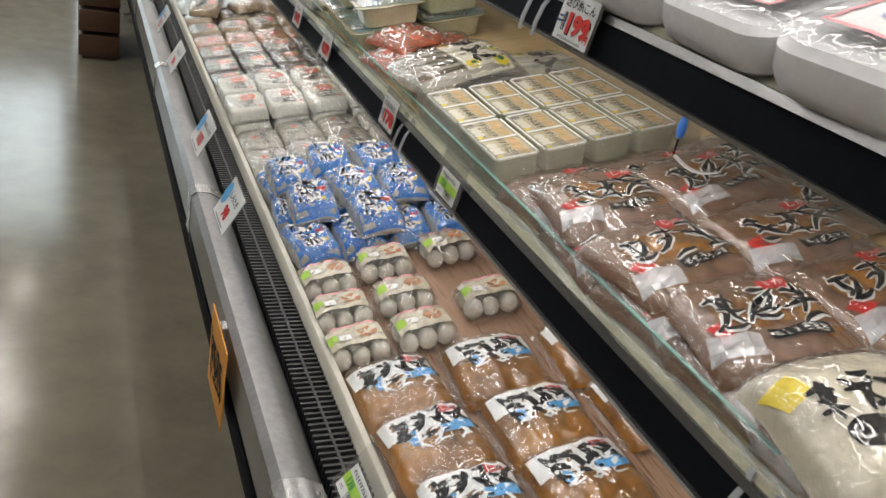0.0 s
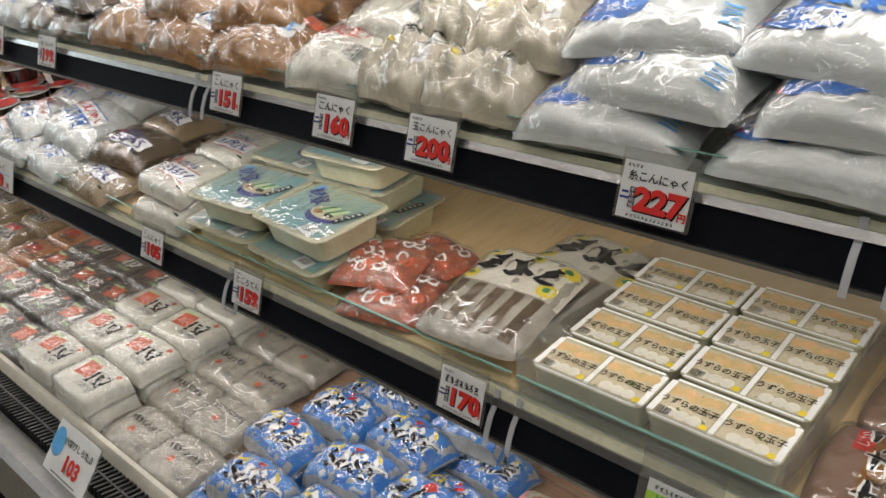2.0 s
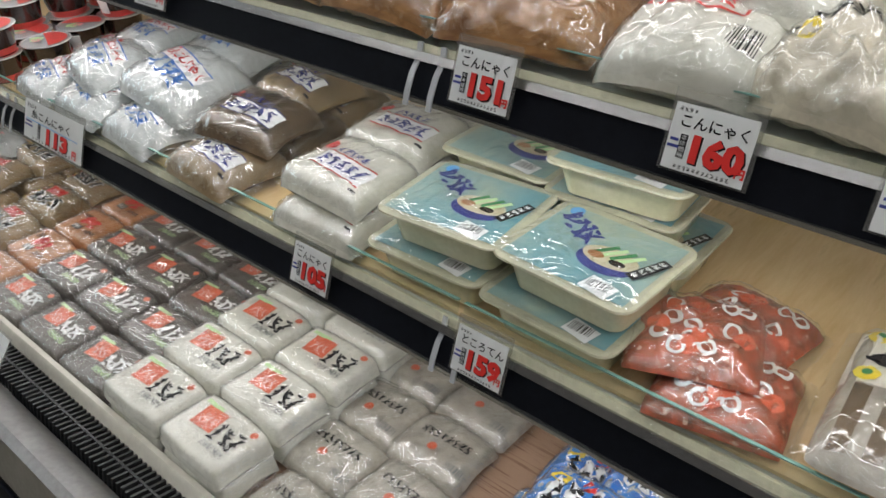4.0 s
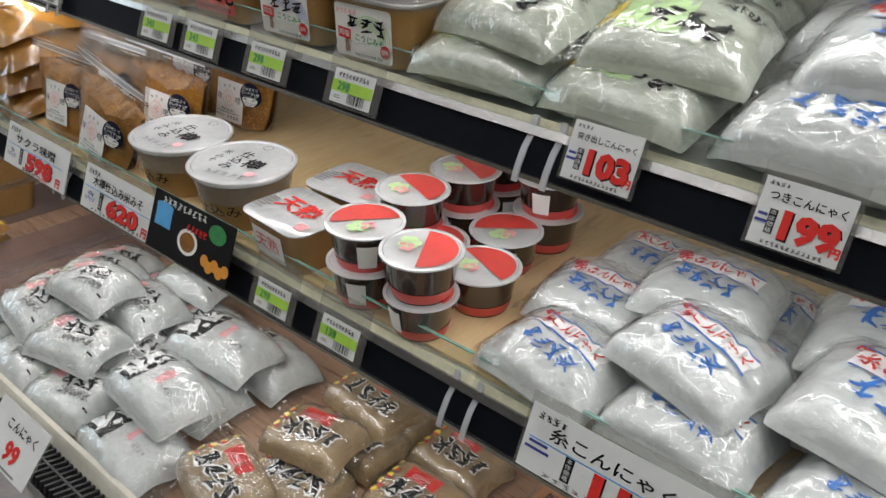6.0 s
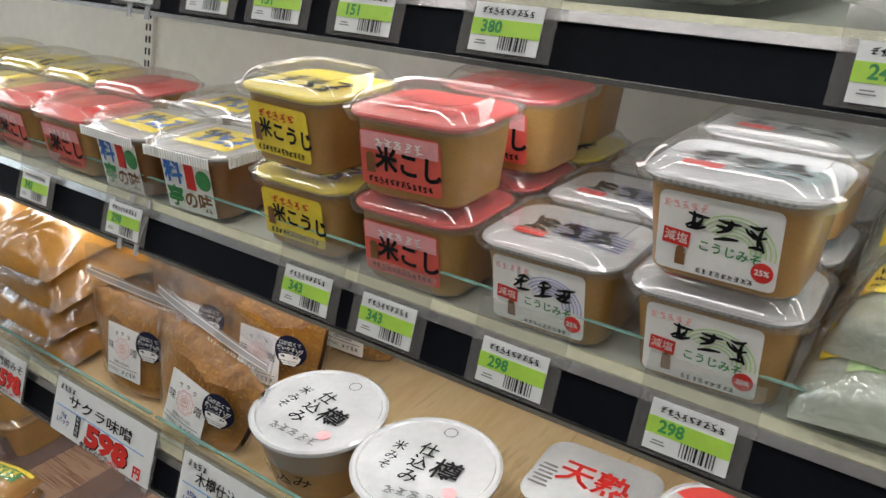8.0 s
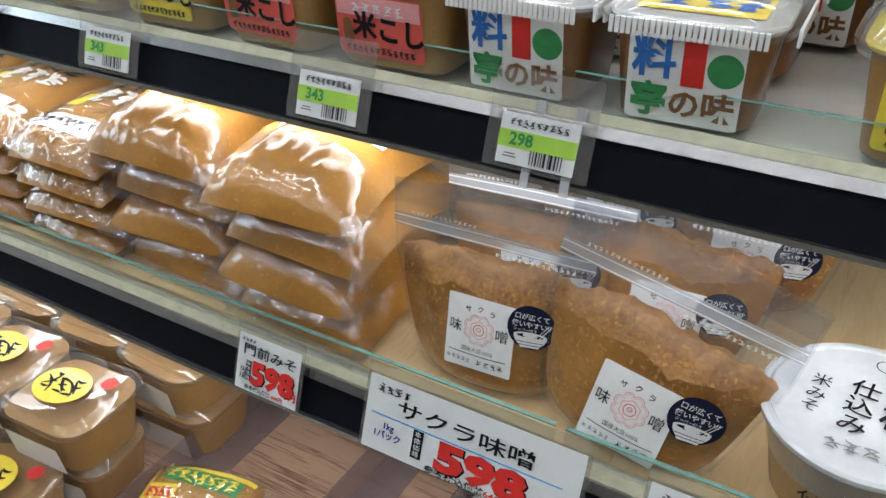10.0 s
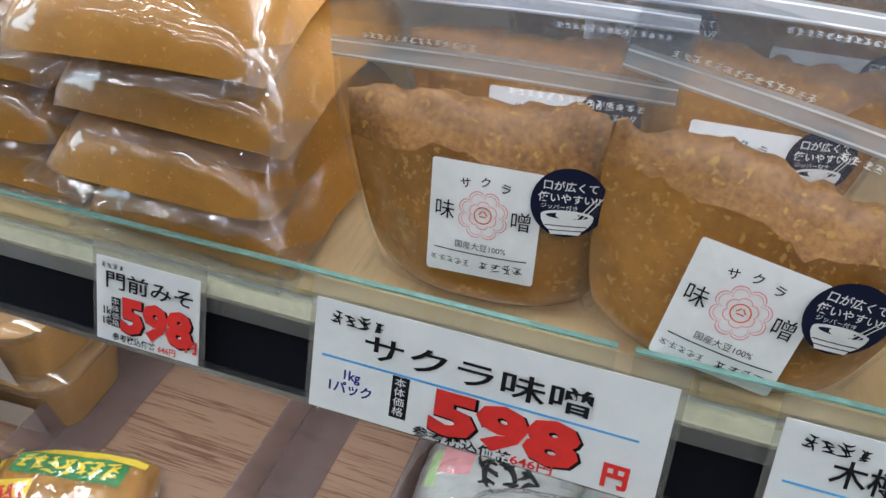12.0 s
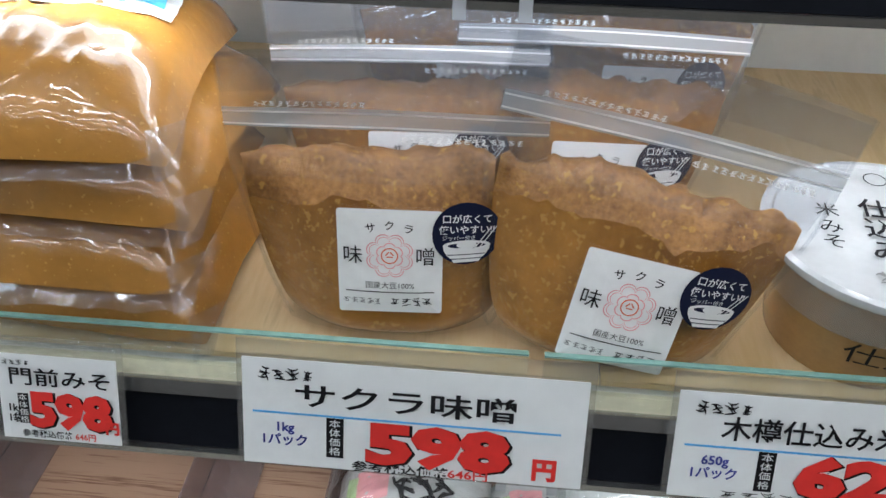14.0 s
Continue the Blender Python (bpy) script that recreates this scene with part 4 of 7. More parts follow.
for _y in (4.245, 4.385, 4.615):
    d = thing("deck_divider", "smoky clear plastic divider standing on the deck", "divider", "deck dividers")
    x0, z0, k = PLANE["deck"]
    part("divider_foot", extrude_y([(0.425, z0 + k * 0.015 + 0.0005), (0.93, z0 + k * 0.52 + 0.0005), (0.93, z0 + k * 0.52 + 0.0022), (0.425, z0 + k * 0.015 + 0.0022)], _y - 0.055, _y), DIVIDER, d)
    part("divider_wall", extrude_y([(0.425, z0 + k * 0.015 + 0.0025), (0.93, z0 + k * 0.52 + 0.0025), (0.93, z0 + k * 0.52 + 0.055), (0.435, z0 + k * 0.015 + 0.055)], _y - 0.0022, _y), DIVIDER, d)


# ---- lower shelf ----
def mauve_marks(s):
    def f(P):
        yield "brush_mark", strokes(P, 0.008, 0.008, 0.122, 0.076, 3, s, 0.24), PAPER
        yield "brush_mark", strokes(P, 0.008, 0.008, 0.120, 0.073, 3, s, 0.14, lift=0.0030), BLACK
        yield "black_box", patch(P, 0.022, -0.036, 0.064, 0.016, 5, 2, lift=0.0022), BLACK
        yield "box_letters", strokes(P, 0.022, -0.036, 0.058, 0.012, 6, s + 2, 0.14, lift=0.0032), PAPER
        yield "red_box", patch(P, 0.038, 0.044, 0.034, 0.018, 4, 3), RED
        yield "box_letters", glyphs(P, "じか", 0.038, 0.044, 0.014, lift=0.0032), PAPER
        yield "red_box", patch(P, -0.048, -0.016, 0.026, 0.022, 3, 3, 20), RED
        yield "white_strip", patch(P, -0.050, -0.045, 0.050, 0.030, 4, 3, -14, lift=0.006), ZIP
        yield "amber_panel", patch(P, 0.012, 0.008, 0.118, 0.058, 10, 6, lift=0.0010), AMBER
        yield "amber_panel", disc(P, 0.050, -0.030, 0.020, k=0.8, lift=0.0010), AMBER
    return f


spread([bag("konjac_bag", "brown konjac in a clear bag with black brush print", "food bag", "brown konjac bags", 0.158, 0.150, 0.028, MAUVE, s, mauve_marks(s), boxy=5, wrinkle=0.14, seal=0.08, lumps=0.2) for s in (3, 4, 9)],
       [at("low", x, y, 90 + t, z) for x, y, t, z in ((0.645, 1.055, 4, 0.004), (0.785, 1.045, -3, 0.004), (0.640, 0.925, -5, 0.004), (0.780, 0.905, 3, 0.004), (0.640, 0.79, 4, 0.004), (0.780, 0.77, -4, 0.004), (0.645, 0.655, 3, 0.004), (0.785, 0.64, 0, 0.004), (0.645, 0.52, 0, 0.004), (0.785, 0.50, 5, 0.004),
        (0.655, 0.985, -7, 0.028), (0.80, 0.975, 8, 0.028), (0.650, 0.84, 6, 0.028), (0.795, 0.82, -5, 0.028), (0.66, 0.70, -9, 0.028), (0.80, 0.69, 6, 0.028), (0.900, 1.05, 5, 0.004), (0.90, 0.90, 3, 0.004))])


def bear_marks(P):
    yield "black_letters", strokes(P, 0.0, 0.010, 0.10, 0.05, 3, 31, 0.24), BLACK
    yield "black_shape", disc(P, -0.02, -0.03, 0.022, k=0.7), BLACK
    yield "yellow_patch", patch(P, -0.056, 0.03, 0.03, 0.03, 3, 3, 20), YELLOW


spread([bag("printed_bag", "cream bag with black lettering and yellow patch", "food bag", "cream printed bags", 0.16, 0.15, 0.05, CREAM, 6, bear_marks)], [at("low", 0.625, 0.53, 80, 0.045)])


def quail_pack(s):
    t = thing("quail_egg_pack", "pale tray of quail eggs under printed clear film", "food pack", "quail egg packs")
    w, d, h = 0.148, 0.072, 0.036
    b = part("tray", loft([(0.0, w / 2 - 0.005, d / 2 - 0.005, 0.008), (h - 0.003, w / 2 - 0.002, d / 2 - 0.002, 0.010), (h - 0.002, w / 2, d / 2, 0.012), (h, w / 2, d / 2, 0.012)], 4), PALET, t)
    P = flat_top(h)
    part("rim", join(patch(P, 0, d / 2 - 0.003, w - 0.014, 0.0035, 4, 1), patch(P, 0, -d / 2 + 0.003, w - 0.014, 0.0035, 4, 1), patch(P, w / 2 - 0.005, 0, 0.007, d - 0.012, 1, 4), patch(P, -w / 2 + 0.005, 0, 0.007, d - 0.012, 1, 4), patch(P, 0, 0, 0.006, d - 0.012, 1, 4)), PAPER, b, "", 0)
    for a in (-0.036, 0.036):
        part("food_picture", patch(P, a, 0.0, 0.062, 0.056, 3, 3, lift=0.0006), GARNISH, b, "", 0)
        part("dark_letters", glyphs(P, "うずらの玉子", a, -0.003, 0.0125, 0, 0.012, 0.88), BLACK, b, "", 0)
        part("orange_picture", join(*[disc(P, a - 0.024 + 0.012 * k, 0.015 + 0.003 * math.sin(k * 2.1), 0.0085, n=9, lift=0.0009 + 0.0001 * k) for k in range(5)]), PEACH, b, "", 0)
        part("egg_picture", join(*[disc(P, a - 0.014 + 0.014 * k, -0.020, 0.008, lift=0.0010) for k in range(3)]), EGG, b, "", 0)
        part("yellow_mark", disc(P, a + 0.026, -0.024, 0.0045, lift=0.0014), YELLOW, b, "", 0)
    part("barcode", barcode(P, -0.056, -0.022, 0.016, 0.012), BLACK, b, "", 0)
    return t


spread([quail_pack(0), quail_pack(1)], [at("low", 0.616 + 0.0745 * i, yy, wobble(i + 5 * int(yy * 10), 1.2), 0.010) for i in range(4) for yy in (1.3735, 1.2235)])
_tr = thing("display_tray", "clear plastic tray holding quail egg packs", "tray")
part("tray_floor", box(-0.158, 0.158, -0.170, 0.170, 0.0, 0.003), CLEAR, _tr)
for g in (box(-0.160, 0.160, -0.173, -0.1705, 0, 0.06), box(-0.160, 0.160, 0.1705, 0.173, 0, 0.06), box(-0.1605, -0.1585, -0.170, 0.170, 0, 0.06), box(0.1585, 0.1605, -0.170, 0.170, 0, 0.06)):
    part("tray_wall", g, CLEAR, _tr)
_tr.matrix_basis = at("low", 0.740, 1.30, 0, 0.002)


def okra_marks(P):
    yield "pale_header", patch(P, 0, 0.040, 0.132, 0.072, 10, 8), EGG
    for k, (u, v, r) in enumerate(((-0.050, 0.066, 0.011), (0.050, 0.062, 0.013), (0.046, 0.018, 0.012), (-0.050, 0.016, 0.010), (0.006, 0.070, 0.008))):
        yield "yellow_blossom", disc(P, u, v, r, n=8), YELLOW
        yield "blossom_heart", disc(P, u, v, r * 0.4, n=8, lift=0.0024), GREEN
    yield "brush_mark", strokes(P, 0.0, 0.042, 0.108, 0.044, 3, 17, 0.30, lift=0.0028), BLACK
    for k in range(5):
        yield "grey_stripe", patch(P, -0.048 + 0.024 * k, -0.036, 0.013, 0.074, 2, 6), GREYK


spread([bag("seaweed_pack", "clear pack with a cream and yellow brush-printed header", "food pack", "seaweed packs", 0.135, 0.165, 0.026, CLEARN, 5, okra_marks, boxy=5, wrinkle=0.16)],
       [at("low", x, y, t, z, p) @ Matrix.Diagonal((1.22, 1.18, 1.1, 1)) for x, y, t, z, p in ((0.672, 1.560, 4, 0.036, 4), (0.790, 1.525, -8, 0.004, 0))])
spread([bag("shrimp_pack", "red and pink shrimp slices in clear film", "food pack", "shrimp packs", 0.14, 0.12, 0.030, SHRIMP, s, lambda P: (("white_rings", join(*[disc(P, random.Random(k).uniform(-0.05, 0.05), random.Random(k + 50).uniform(-0.04, 0.04), 0.010, 0.006) for k in range(12)]), PAPER), ("red_slices", join(*[disc(P, random.Random(k + 9).uniform(-0.05, 0.05), random.Random(k + 70).uniform(-0.04, 0.04), 0.012) for k in range(7)]), CORAL)), wrinkle=0.2, lumps=0.3) for s in (2, 3)],
       [at("low", x, y, t, z) for x, y, t, z in ((0.63, 1.73, 10, 0.004), (0.73, 1.76, -8, 0.004), (0.66, 1.78, 20, 0.028))])


def jelly_tray(s):
    t = thing("jelly_noodle_tray", "pale jelly tray with a teal-printed clear film lid", "food tray", "jelly noodle trays")
    w, d, h = 0.182, 0.150, 0.046
    b = part("tray", loft([(0.0, w / 2 - 0.020, d / 2 - 0.020, 0.016), (h - 0.006, w / 2 - 0.013, d / 2 - 0.013, 0.018), (h - 0.004, w / 2 - 0.002, d / 2 - 0.002, 0.020), (h - 0.002, w / 2, d / 2, 0.020)], 5, True, False), TOFU, t, "pale yellow jelly in a clear tray")
    l = part("film_lid", loft([(h - 0.002, w / 2, d / 2, 0.020), (h, w / 2 - 0.001, d / 2 - 0.001, 0.020)], 5, False, True), PALET, t, "printed film lid")
    P = flat_top(h)
    part("teal_panel", patch(P, 0.0, 0.0, 0.158, 0.126, 6, 6), TEAL, l, "", 0)
    part("bowl_picture", disc(P, 0.022, -0.010, 0.036, k=0.62, lift=0.0016), INDIGO, l, "blue bowl", 0)
    part("noodle_picture", disc(P, 0.022, -0.002, 0.034, k=0.52, lift=0.0022), GARNISH, l, "", 0)
    for q in range(4):
        part("green_picture", patch(P, 0.010 + 0.011 * q, 0.008, 0.006, 0.030, 1, 3, -38, lift=0.0026), (GREEN, PALEG)[q % 2], l, "", 0)
    part("red_picture", disc(P, 0.006, -0.006, 0.010, k=0.6, lift=0.0030), RUST, l, "", 0)
    part("dark_picture", disc(P, 0.034, -0.008, 0.010, k=0.5, lift=0.0030), SOUP, l, "", 0)
    part("blue_letters", strokes(P, -0.040, 0.030, 0.060, 0.036, 4, s, 0.24, -28), INDIGO, l, "", 0)
    part("black_box", patch(P, 0.066, 0.004, 0.014, 0.050, 1, 3, -22, lift=0.003), BLACK, l, "", 0)
    part("box_letters", strokes(P, 0.066, 0.004, 0.044, 0.010, 5, 3, 0.2, 68, lift=0.0036), PAPER, l, "", 0)
    part("white_box", patch(P, 0.042, -0.052, 0.036, 0.024, 2, 2, -10, lift=0.0018), PAPER, l, "", 0)
    part("barcode", barcode(P, 0.042, -0.050, 0.028, 0.014, 0.0026), BLACK, l, "", 0)
    part("cyan_mark", disc(P, -0.062, 0.054, 0.009), SKYB, l, "", 0)
    wr = Pillow(w - 0.004, d - 0.004, 0.006, s, 9, 0.5, 0.01, nu=14, nv=12)
    part("wrap", ([(x, y, z + h + 0.0012) for x, y, z in wr.geo()[0][:15 * 13]], wr.geo()[1][:14 * 12]), FILM, t, "", 60)
    return t


spread([jelly_tray(3), jelly_tray(7)], [at("low", x, y, t, z) for x, y, t, z in ((0.645, 2.10, 2, 0.004), (0.640, 1.915, -2, 0.004), (0.800, 2.11, 2, 0.004), (0.795, 1.925, 0, 0.004), (0.655, 2.085, 4, 0.056), (0.800, 1.945, 3, 0.056), (0.655, 1.905, -3, 0.056), (0.81, 2.12, 0, 0.056), (0.79, 1.935, 4, 0.108))])


def dot_marks(s, frame_mat=RED):
    def f(P):
        yield "red_dot", disc(P, -0.054, 0.020, 0.0105), RED
        yield "white_label", patch(P, 0.010, -0.016, 0.108, 0.036, 10, 5, -4), PAPER
        yield "label_line", join(patch(P, 0.010, 0.003, 0.108, 0.0022, 10, 1, -4, lift=0.0022), patch(P, 0.010, -0.035, 0.108, 0.0022, 10, 1, -4, lift=0.0022)), frame_mat
        yield "indigo_letters", strokes(P, 0.010, -0.016, 0.098, 0.028, 5, s, 0.2, -4, lift=0.0026), INDIGO
        yield "indigo_print", strokes(P, 0.0, 0.014, 0.066, 0.016, 5, s + 4, 0.2, -4, lift=0.0026), INDIGO
        yield "dash", patch(P, 0.062, -0.046, 0.012, 0.004, 2, 1), BLACK
    return f


spread([bag("white_konjac_pack", "white konjac slab in clear film with red dot", "food pack", "white konjac packs", 0.165, 0.130, 0.046, MILK2, s, dot_marks(s), boxy=6, wrinkle=0.08, seal=0.07) for s in (4, 8)],
       [at("low", x, y, t, z) for x, y, t, z in ((0.628, 2.29, 0, 0.003), (0.75, 2.31, 3, 0.003), (0.87, 2.32, -2, 0.003), (0.655, 2.30, -3, 0.044), (0.79, 2.32, 2, 0.044))])
spread([bag("dark_konjac_pack", "dark speckled konjac in crinkled clear film, white label", "food pack", "dark konjac packs", 0.170, 0.135, 0.050, TAUPE if s == 4 else GREYK, s, dot_marks(s, INDIGO), boxy=4, wrinkle=0.16, seal=0.1) for s in (4, 9)],
       [at("low", x, y, t, z, 0, r) for x, y, t, z, r in ((0.620, 2.545, -4, 0.003, 0), (0.745, 2.55, 3, 0.003, 0), (0.865, 2.57, 0, 0.003, 0), (0.690, 2.550, 8, 0.045, 3), (0.82, 2.58, -6, 0.045, 0))])


def ito_marks(s, big=False):
    def f(P):
        k = 1.35 if big else 1.0
        yield "red_dot", disc(P, -0.046 * k, 0.034, 0.0085), RED
        yield "white_label", patch(P, 0.004, 0.008, 0.104 * k, 0.026 * k, 10, 3, -10), PAPER
        yield "blue_line", join(patch(P, 0.004, 0.008 + 0.014 * k, 0.106 * k, 0.0026, 10, 1, -10, lift=0.0022), patch(P, 0.004, 0.008 - 0.014 * k, 0.106 * k, 0.0026, 10, 1, -10, lift=0.0022)), BLUE
        yield "red_letters", glyphs(P, "糸こんにゃく", 0.004, 0.008, 0.0180 * k, -10, 0.02, 0.95, lift=0.0028), RED
        yield "blue_letters", strokes(P, 0.000, -0.026, 0.078 * k, 0.030 * k, 4, s, 0.2, -10), BLUE
    return f


spread([bag("shirataki_bag", "plump white noodle bag with red and blue print", "food bag", "white shirataki bags", 0.165, 0.135, 0.056, MILK, s, ito_marks(s), wrinkle=0.14, seal=0.1) for s in (3, 5, 10)],
       [at("low", x, y, t, z, 0, r) for x, y, t, z, r in ((0.63, 3.09, -8, 0.003, 0), (0.76, 3.12, 6, 0.003, 0), (0.875, 3.10, 0, 0.003, 0), (0.630, 2.93, -4, 0.003, 0), (0.755, 2.95, 5, 0.003, 0), (0.87, 2.95, -3, 0.003, 0), (0.625, 2.755, -6, 0.003, 0), (0.75, 2.78, 4, 0.003, 0), (0.87, 2.79, 0, 0.003, 0), (0.675, 2.955, -12, 0.048, 4), (0.80, 3.00, 5, 0.048, -3))])
spread([bag("large_shirataki_bag", "large white noodle bag with red and blue lettering", "food bag", "large shirataki bags", 0.205, 0.165, 0.062, MILK, s, ito_marks(s, True), wrinkle=0.14, seal=0.1) for s in (6, 12)],
       [at("low", 0.705, 2.765, -4, 0.050, 4, 6), at("low", 0.83, 2.79, 6, 0.055, 0, -4)])


def cup_jelly(s):
    t = thing("jelly_cup", "small dark jelly cup with a red and white lid", "jelly cup", "red-lidded jelly cups")
    part("cup", lathe(((0.030, 0.0), (0.0345, 0.022), (0.038, 0.044), (0.039, 0.0465))), SOUP, t, "clear cup of dark jelly")
    part("base_band", lathe(((0.0305, 0.002), (0.0335, 0.014)), 28, False, False), REDLID, t)
    l = part("lid", lathe(((0.0405, 0.0460), (0.0430, 0.0475), (0.0425, 0.0490), (0.039, 0.0494), (0.038, 0.0484))), WHITLID, t, "white foil lid printed red")
    P = flat_top(0.0486)
    n = 16
    half = [P(0.036 * math.cos(a), 0.036 * math.sin(a), 0.0012) for a in np.linspace(-0.5, 2.6, n)]
    part("red_half", (half, [tuple(range(n))]), REDLID, l, "", 0)
    part("fruit_picture", join(*[disc(P, -0.014 + 0.007 * math.cos(k * 2.4), -0.008 + 0.007 * math.sin(k * 2.4), 0.006, n=8, lift=0.0012 + 0.0002 * k) for k in range(6)]), PALEG, l, "", 0)
    part("fruit_picture", join(*[disc(P, -0.006 + 0.006 * math.cos(k * 1.7), -0.014 + 0.005 * math.sin(k * 1.7), 0.0035, n=8, lift=0.0026) for k in range(5)]), PINK, l, "", 0)
    part("side_label", patch(lambda a, b, lift=0: ((0.0352 + 0.17 * (b - 0.022) + lift) * math.sin(a / 0.036), -(0.0352 + 0.17 * (b - 0.022) + lift) * math.cos(a / 0.036), b), -0.02, 0.024, 0.020, 0.028, 6, 2), PAPER, t, "", 0)
    return t


spread([cup_jelly(1)], [at("low", x, y, t, 1.08 * z + 0.002) @ Matrix.Diagonal((1.1, 1.1, 1.08, 1)) for x, y, t, z in ((0.600, 3.275, 20, 0), (0.600, 3.275, -30, 0.050), (0.605, 3.375, 60, 0), (0.605, 3.375, 80, 0.050), (0.690, 3.255, 10, 0.0), (0.695, 3.345, 40, 0), (0.712, 3.395, 10, 0.050), (0.785, 3.29, 70, 0.0), (0.715, 3.40, 0, 0), (0.81, 3.385, 30, 0), (0.81, 3.385, 5, 0.05), (0.875, 3.285, 10, 0), (0.875, 3.285, 50, 0.05), (0.90, 3.39, 90, 0), (0.90, 3.39, 20, 0.050))])


def rect_tub(s):
    t = thing("rectangular_miso_tub", "brown miso tub with a white film lid, red lettering", "food tub", "red-lettered miso tubs")
    b = part("tub", loft([(0.0, 0.054, 0.042, 0.018), (0.060, 0.062, 0.050, 0.022), (0.064, 0.063, 0.051, 0.022)], 5), MISO, t)
    l = part("lid", loft([(0.0645, 0.066, 0.054, 0.024), (0.0675, 0.067, 0.055, 0.024), (0.0690, 0.064, 0.052, 0.022)], 5, False, True), WHITLID, t, "white film lid")
    P = flat_top(0.0690)
    part("red_letters", glyphs(P, "天熟", 0.0, 0.002, 0.040, 0, 0.02), RED, l, "", 0)
    part("red_seal", patch(P, 0.046, -0.028, 0.018, 0.018, 2, 2), PINK, l, "", 0)
    part("fine_print", bars(P, -0.05, -0.014, 0.022, 0.04, 6), GREY, l, "", 0)
    part("front_label", patch(upright(-0.0450, -0.13), 0, 0.034, 0.066, 0.044, 4, 2, lift=0.0015), PAPER, b, "", 0)
    part("label_letters", glyphs(upright(-0.0450, -0.13), "天熟", 0, 0.036, 0.026, lift=0.003), RED, b, "", 0)
    return t


spread([rect_tub(1)], [at("low", 0.618, 3.523, -4, 0.002), at("low", 0.735, 3.528, 3, 0.002)])


def round_tub(s):
    t = thing("round_miso_tub", "large round miso tub with a white printed lid", "food tub", "white-lidded round tubs")
    b = part("tub", lathe(((0.052, 0.0), (0.060, 0.050), (0.065, 0.082), (0.067, 0.086)), 40), MISO, t, "clear tub of brown miso")
    l = part("lid", lathe(((0.0685, 0.080), (0.0715, 0.0845), (0.0715, 0.0885), (0.0690, 0.0905), (0.0655, 0.0905), (0.0640, 0.0885)), 44), WHITLID, t, "white lid under clear film")
    P = flat_top(0.0886)
    part("black_letters", glyphs(P, "樽", 0.022, -0.004, 0.030, 0, 0.015), BLACK, l, "", 0)
    part("black_letters", join(glyphs(P, "仕", -0.006, 0.016, 0.020, 0, 0.01), glyphs(P, "込", -0.006, -0.004, 0.020, 0, 0.01), glyphs(P, "み", -0.006, -0.024, 0.020, 0, 0.01)), BLACK, l, "", 0)
    part("black_letters", join(glyphs(P, "米", -0.034, 0.010, 0.014), glyphs(P, "み", -0.034, -0.006, 0.014), glyphs(P, "そ", -0.034, -0.020, 0.014)), BLACK, l, "", 0)
    part("round_seal", disc(P, 0.0, 0.050, 0.0070, 0.0062), BLACK, l, "", 0)
    part("house_picture", strokes(P, 0.012, -0.043, 0.062, 0.013, 5, 4, 0.18, 8), GREY, l, "", 0)
    part("red_seal", disc(P, 0.038, -0.026, 0.007), PINK, l, "", 0)
    S = lambda a, b, lift=0: ((0.0602 + 0.156 * (b - 0.050) + lift) * math.sin(a / 0.06), -(0.0602 + 0.156 * (b - 0.050) + lift) * math.cos(a / 0.06), b)
    w = part("wrapper", patch(S, 0.0, 0.064, 0.37, 0.034, 40, 3), HAZE, t, "frosted film skirt")
    part("black_letters", glyphs(S, "仕込み", 0.01, 0.036, 0.022, lift=0.003), BLACK, w, "", 0)
    return t


_rt = round_tub(1)
_rt.scale = (1.15, 1.15, 0.98)
spread([_rt], [at("low", 0.644, 3.678, 8, 0.002) @ Matrix.Diagonal((1.15, 1.15, 0.98, 1)), at("low", 0.648, 3.840, -6, 0.002)])


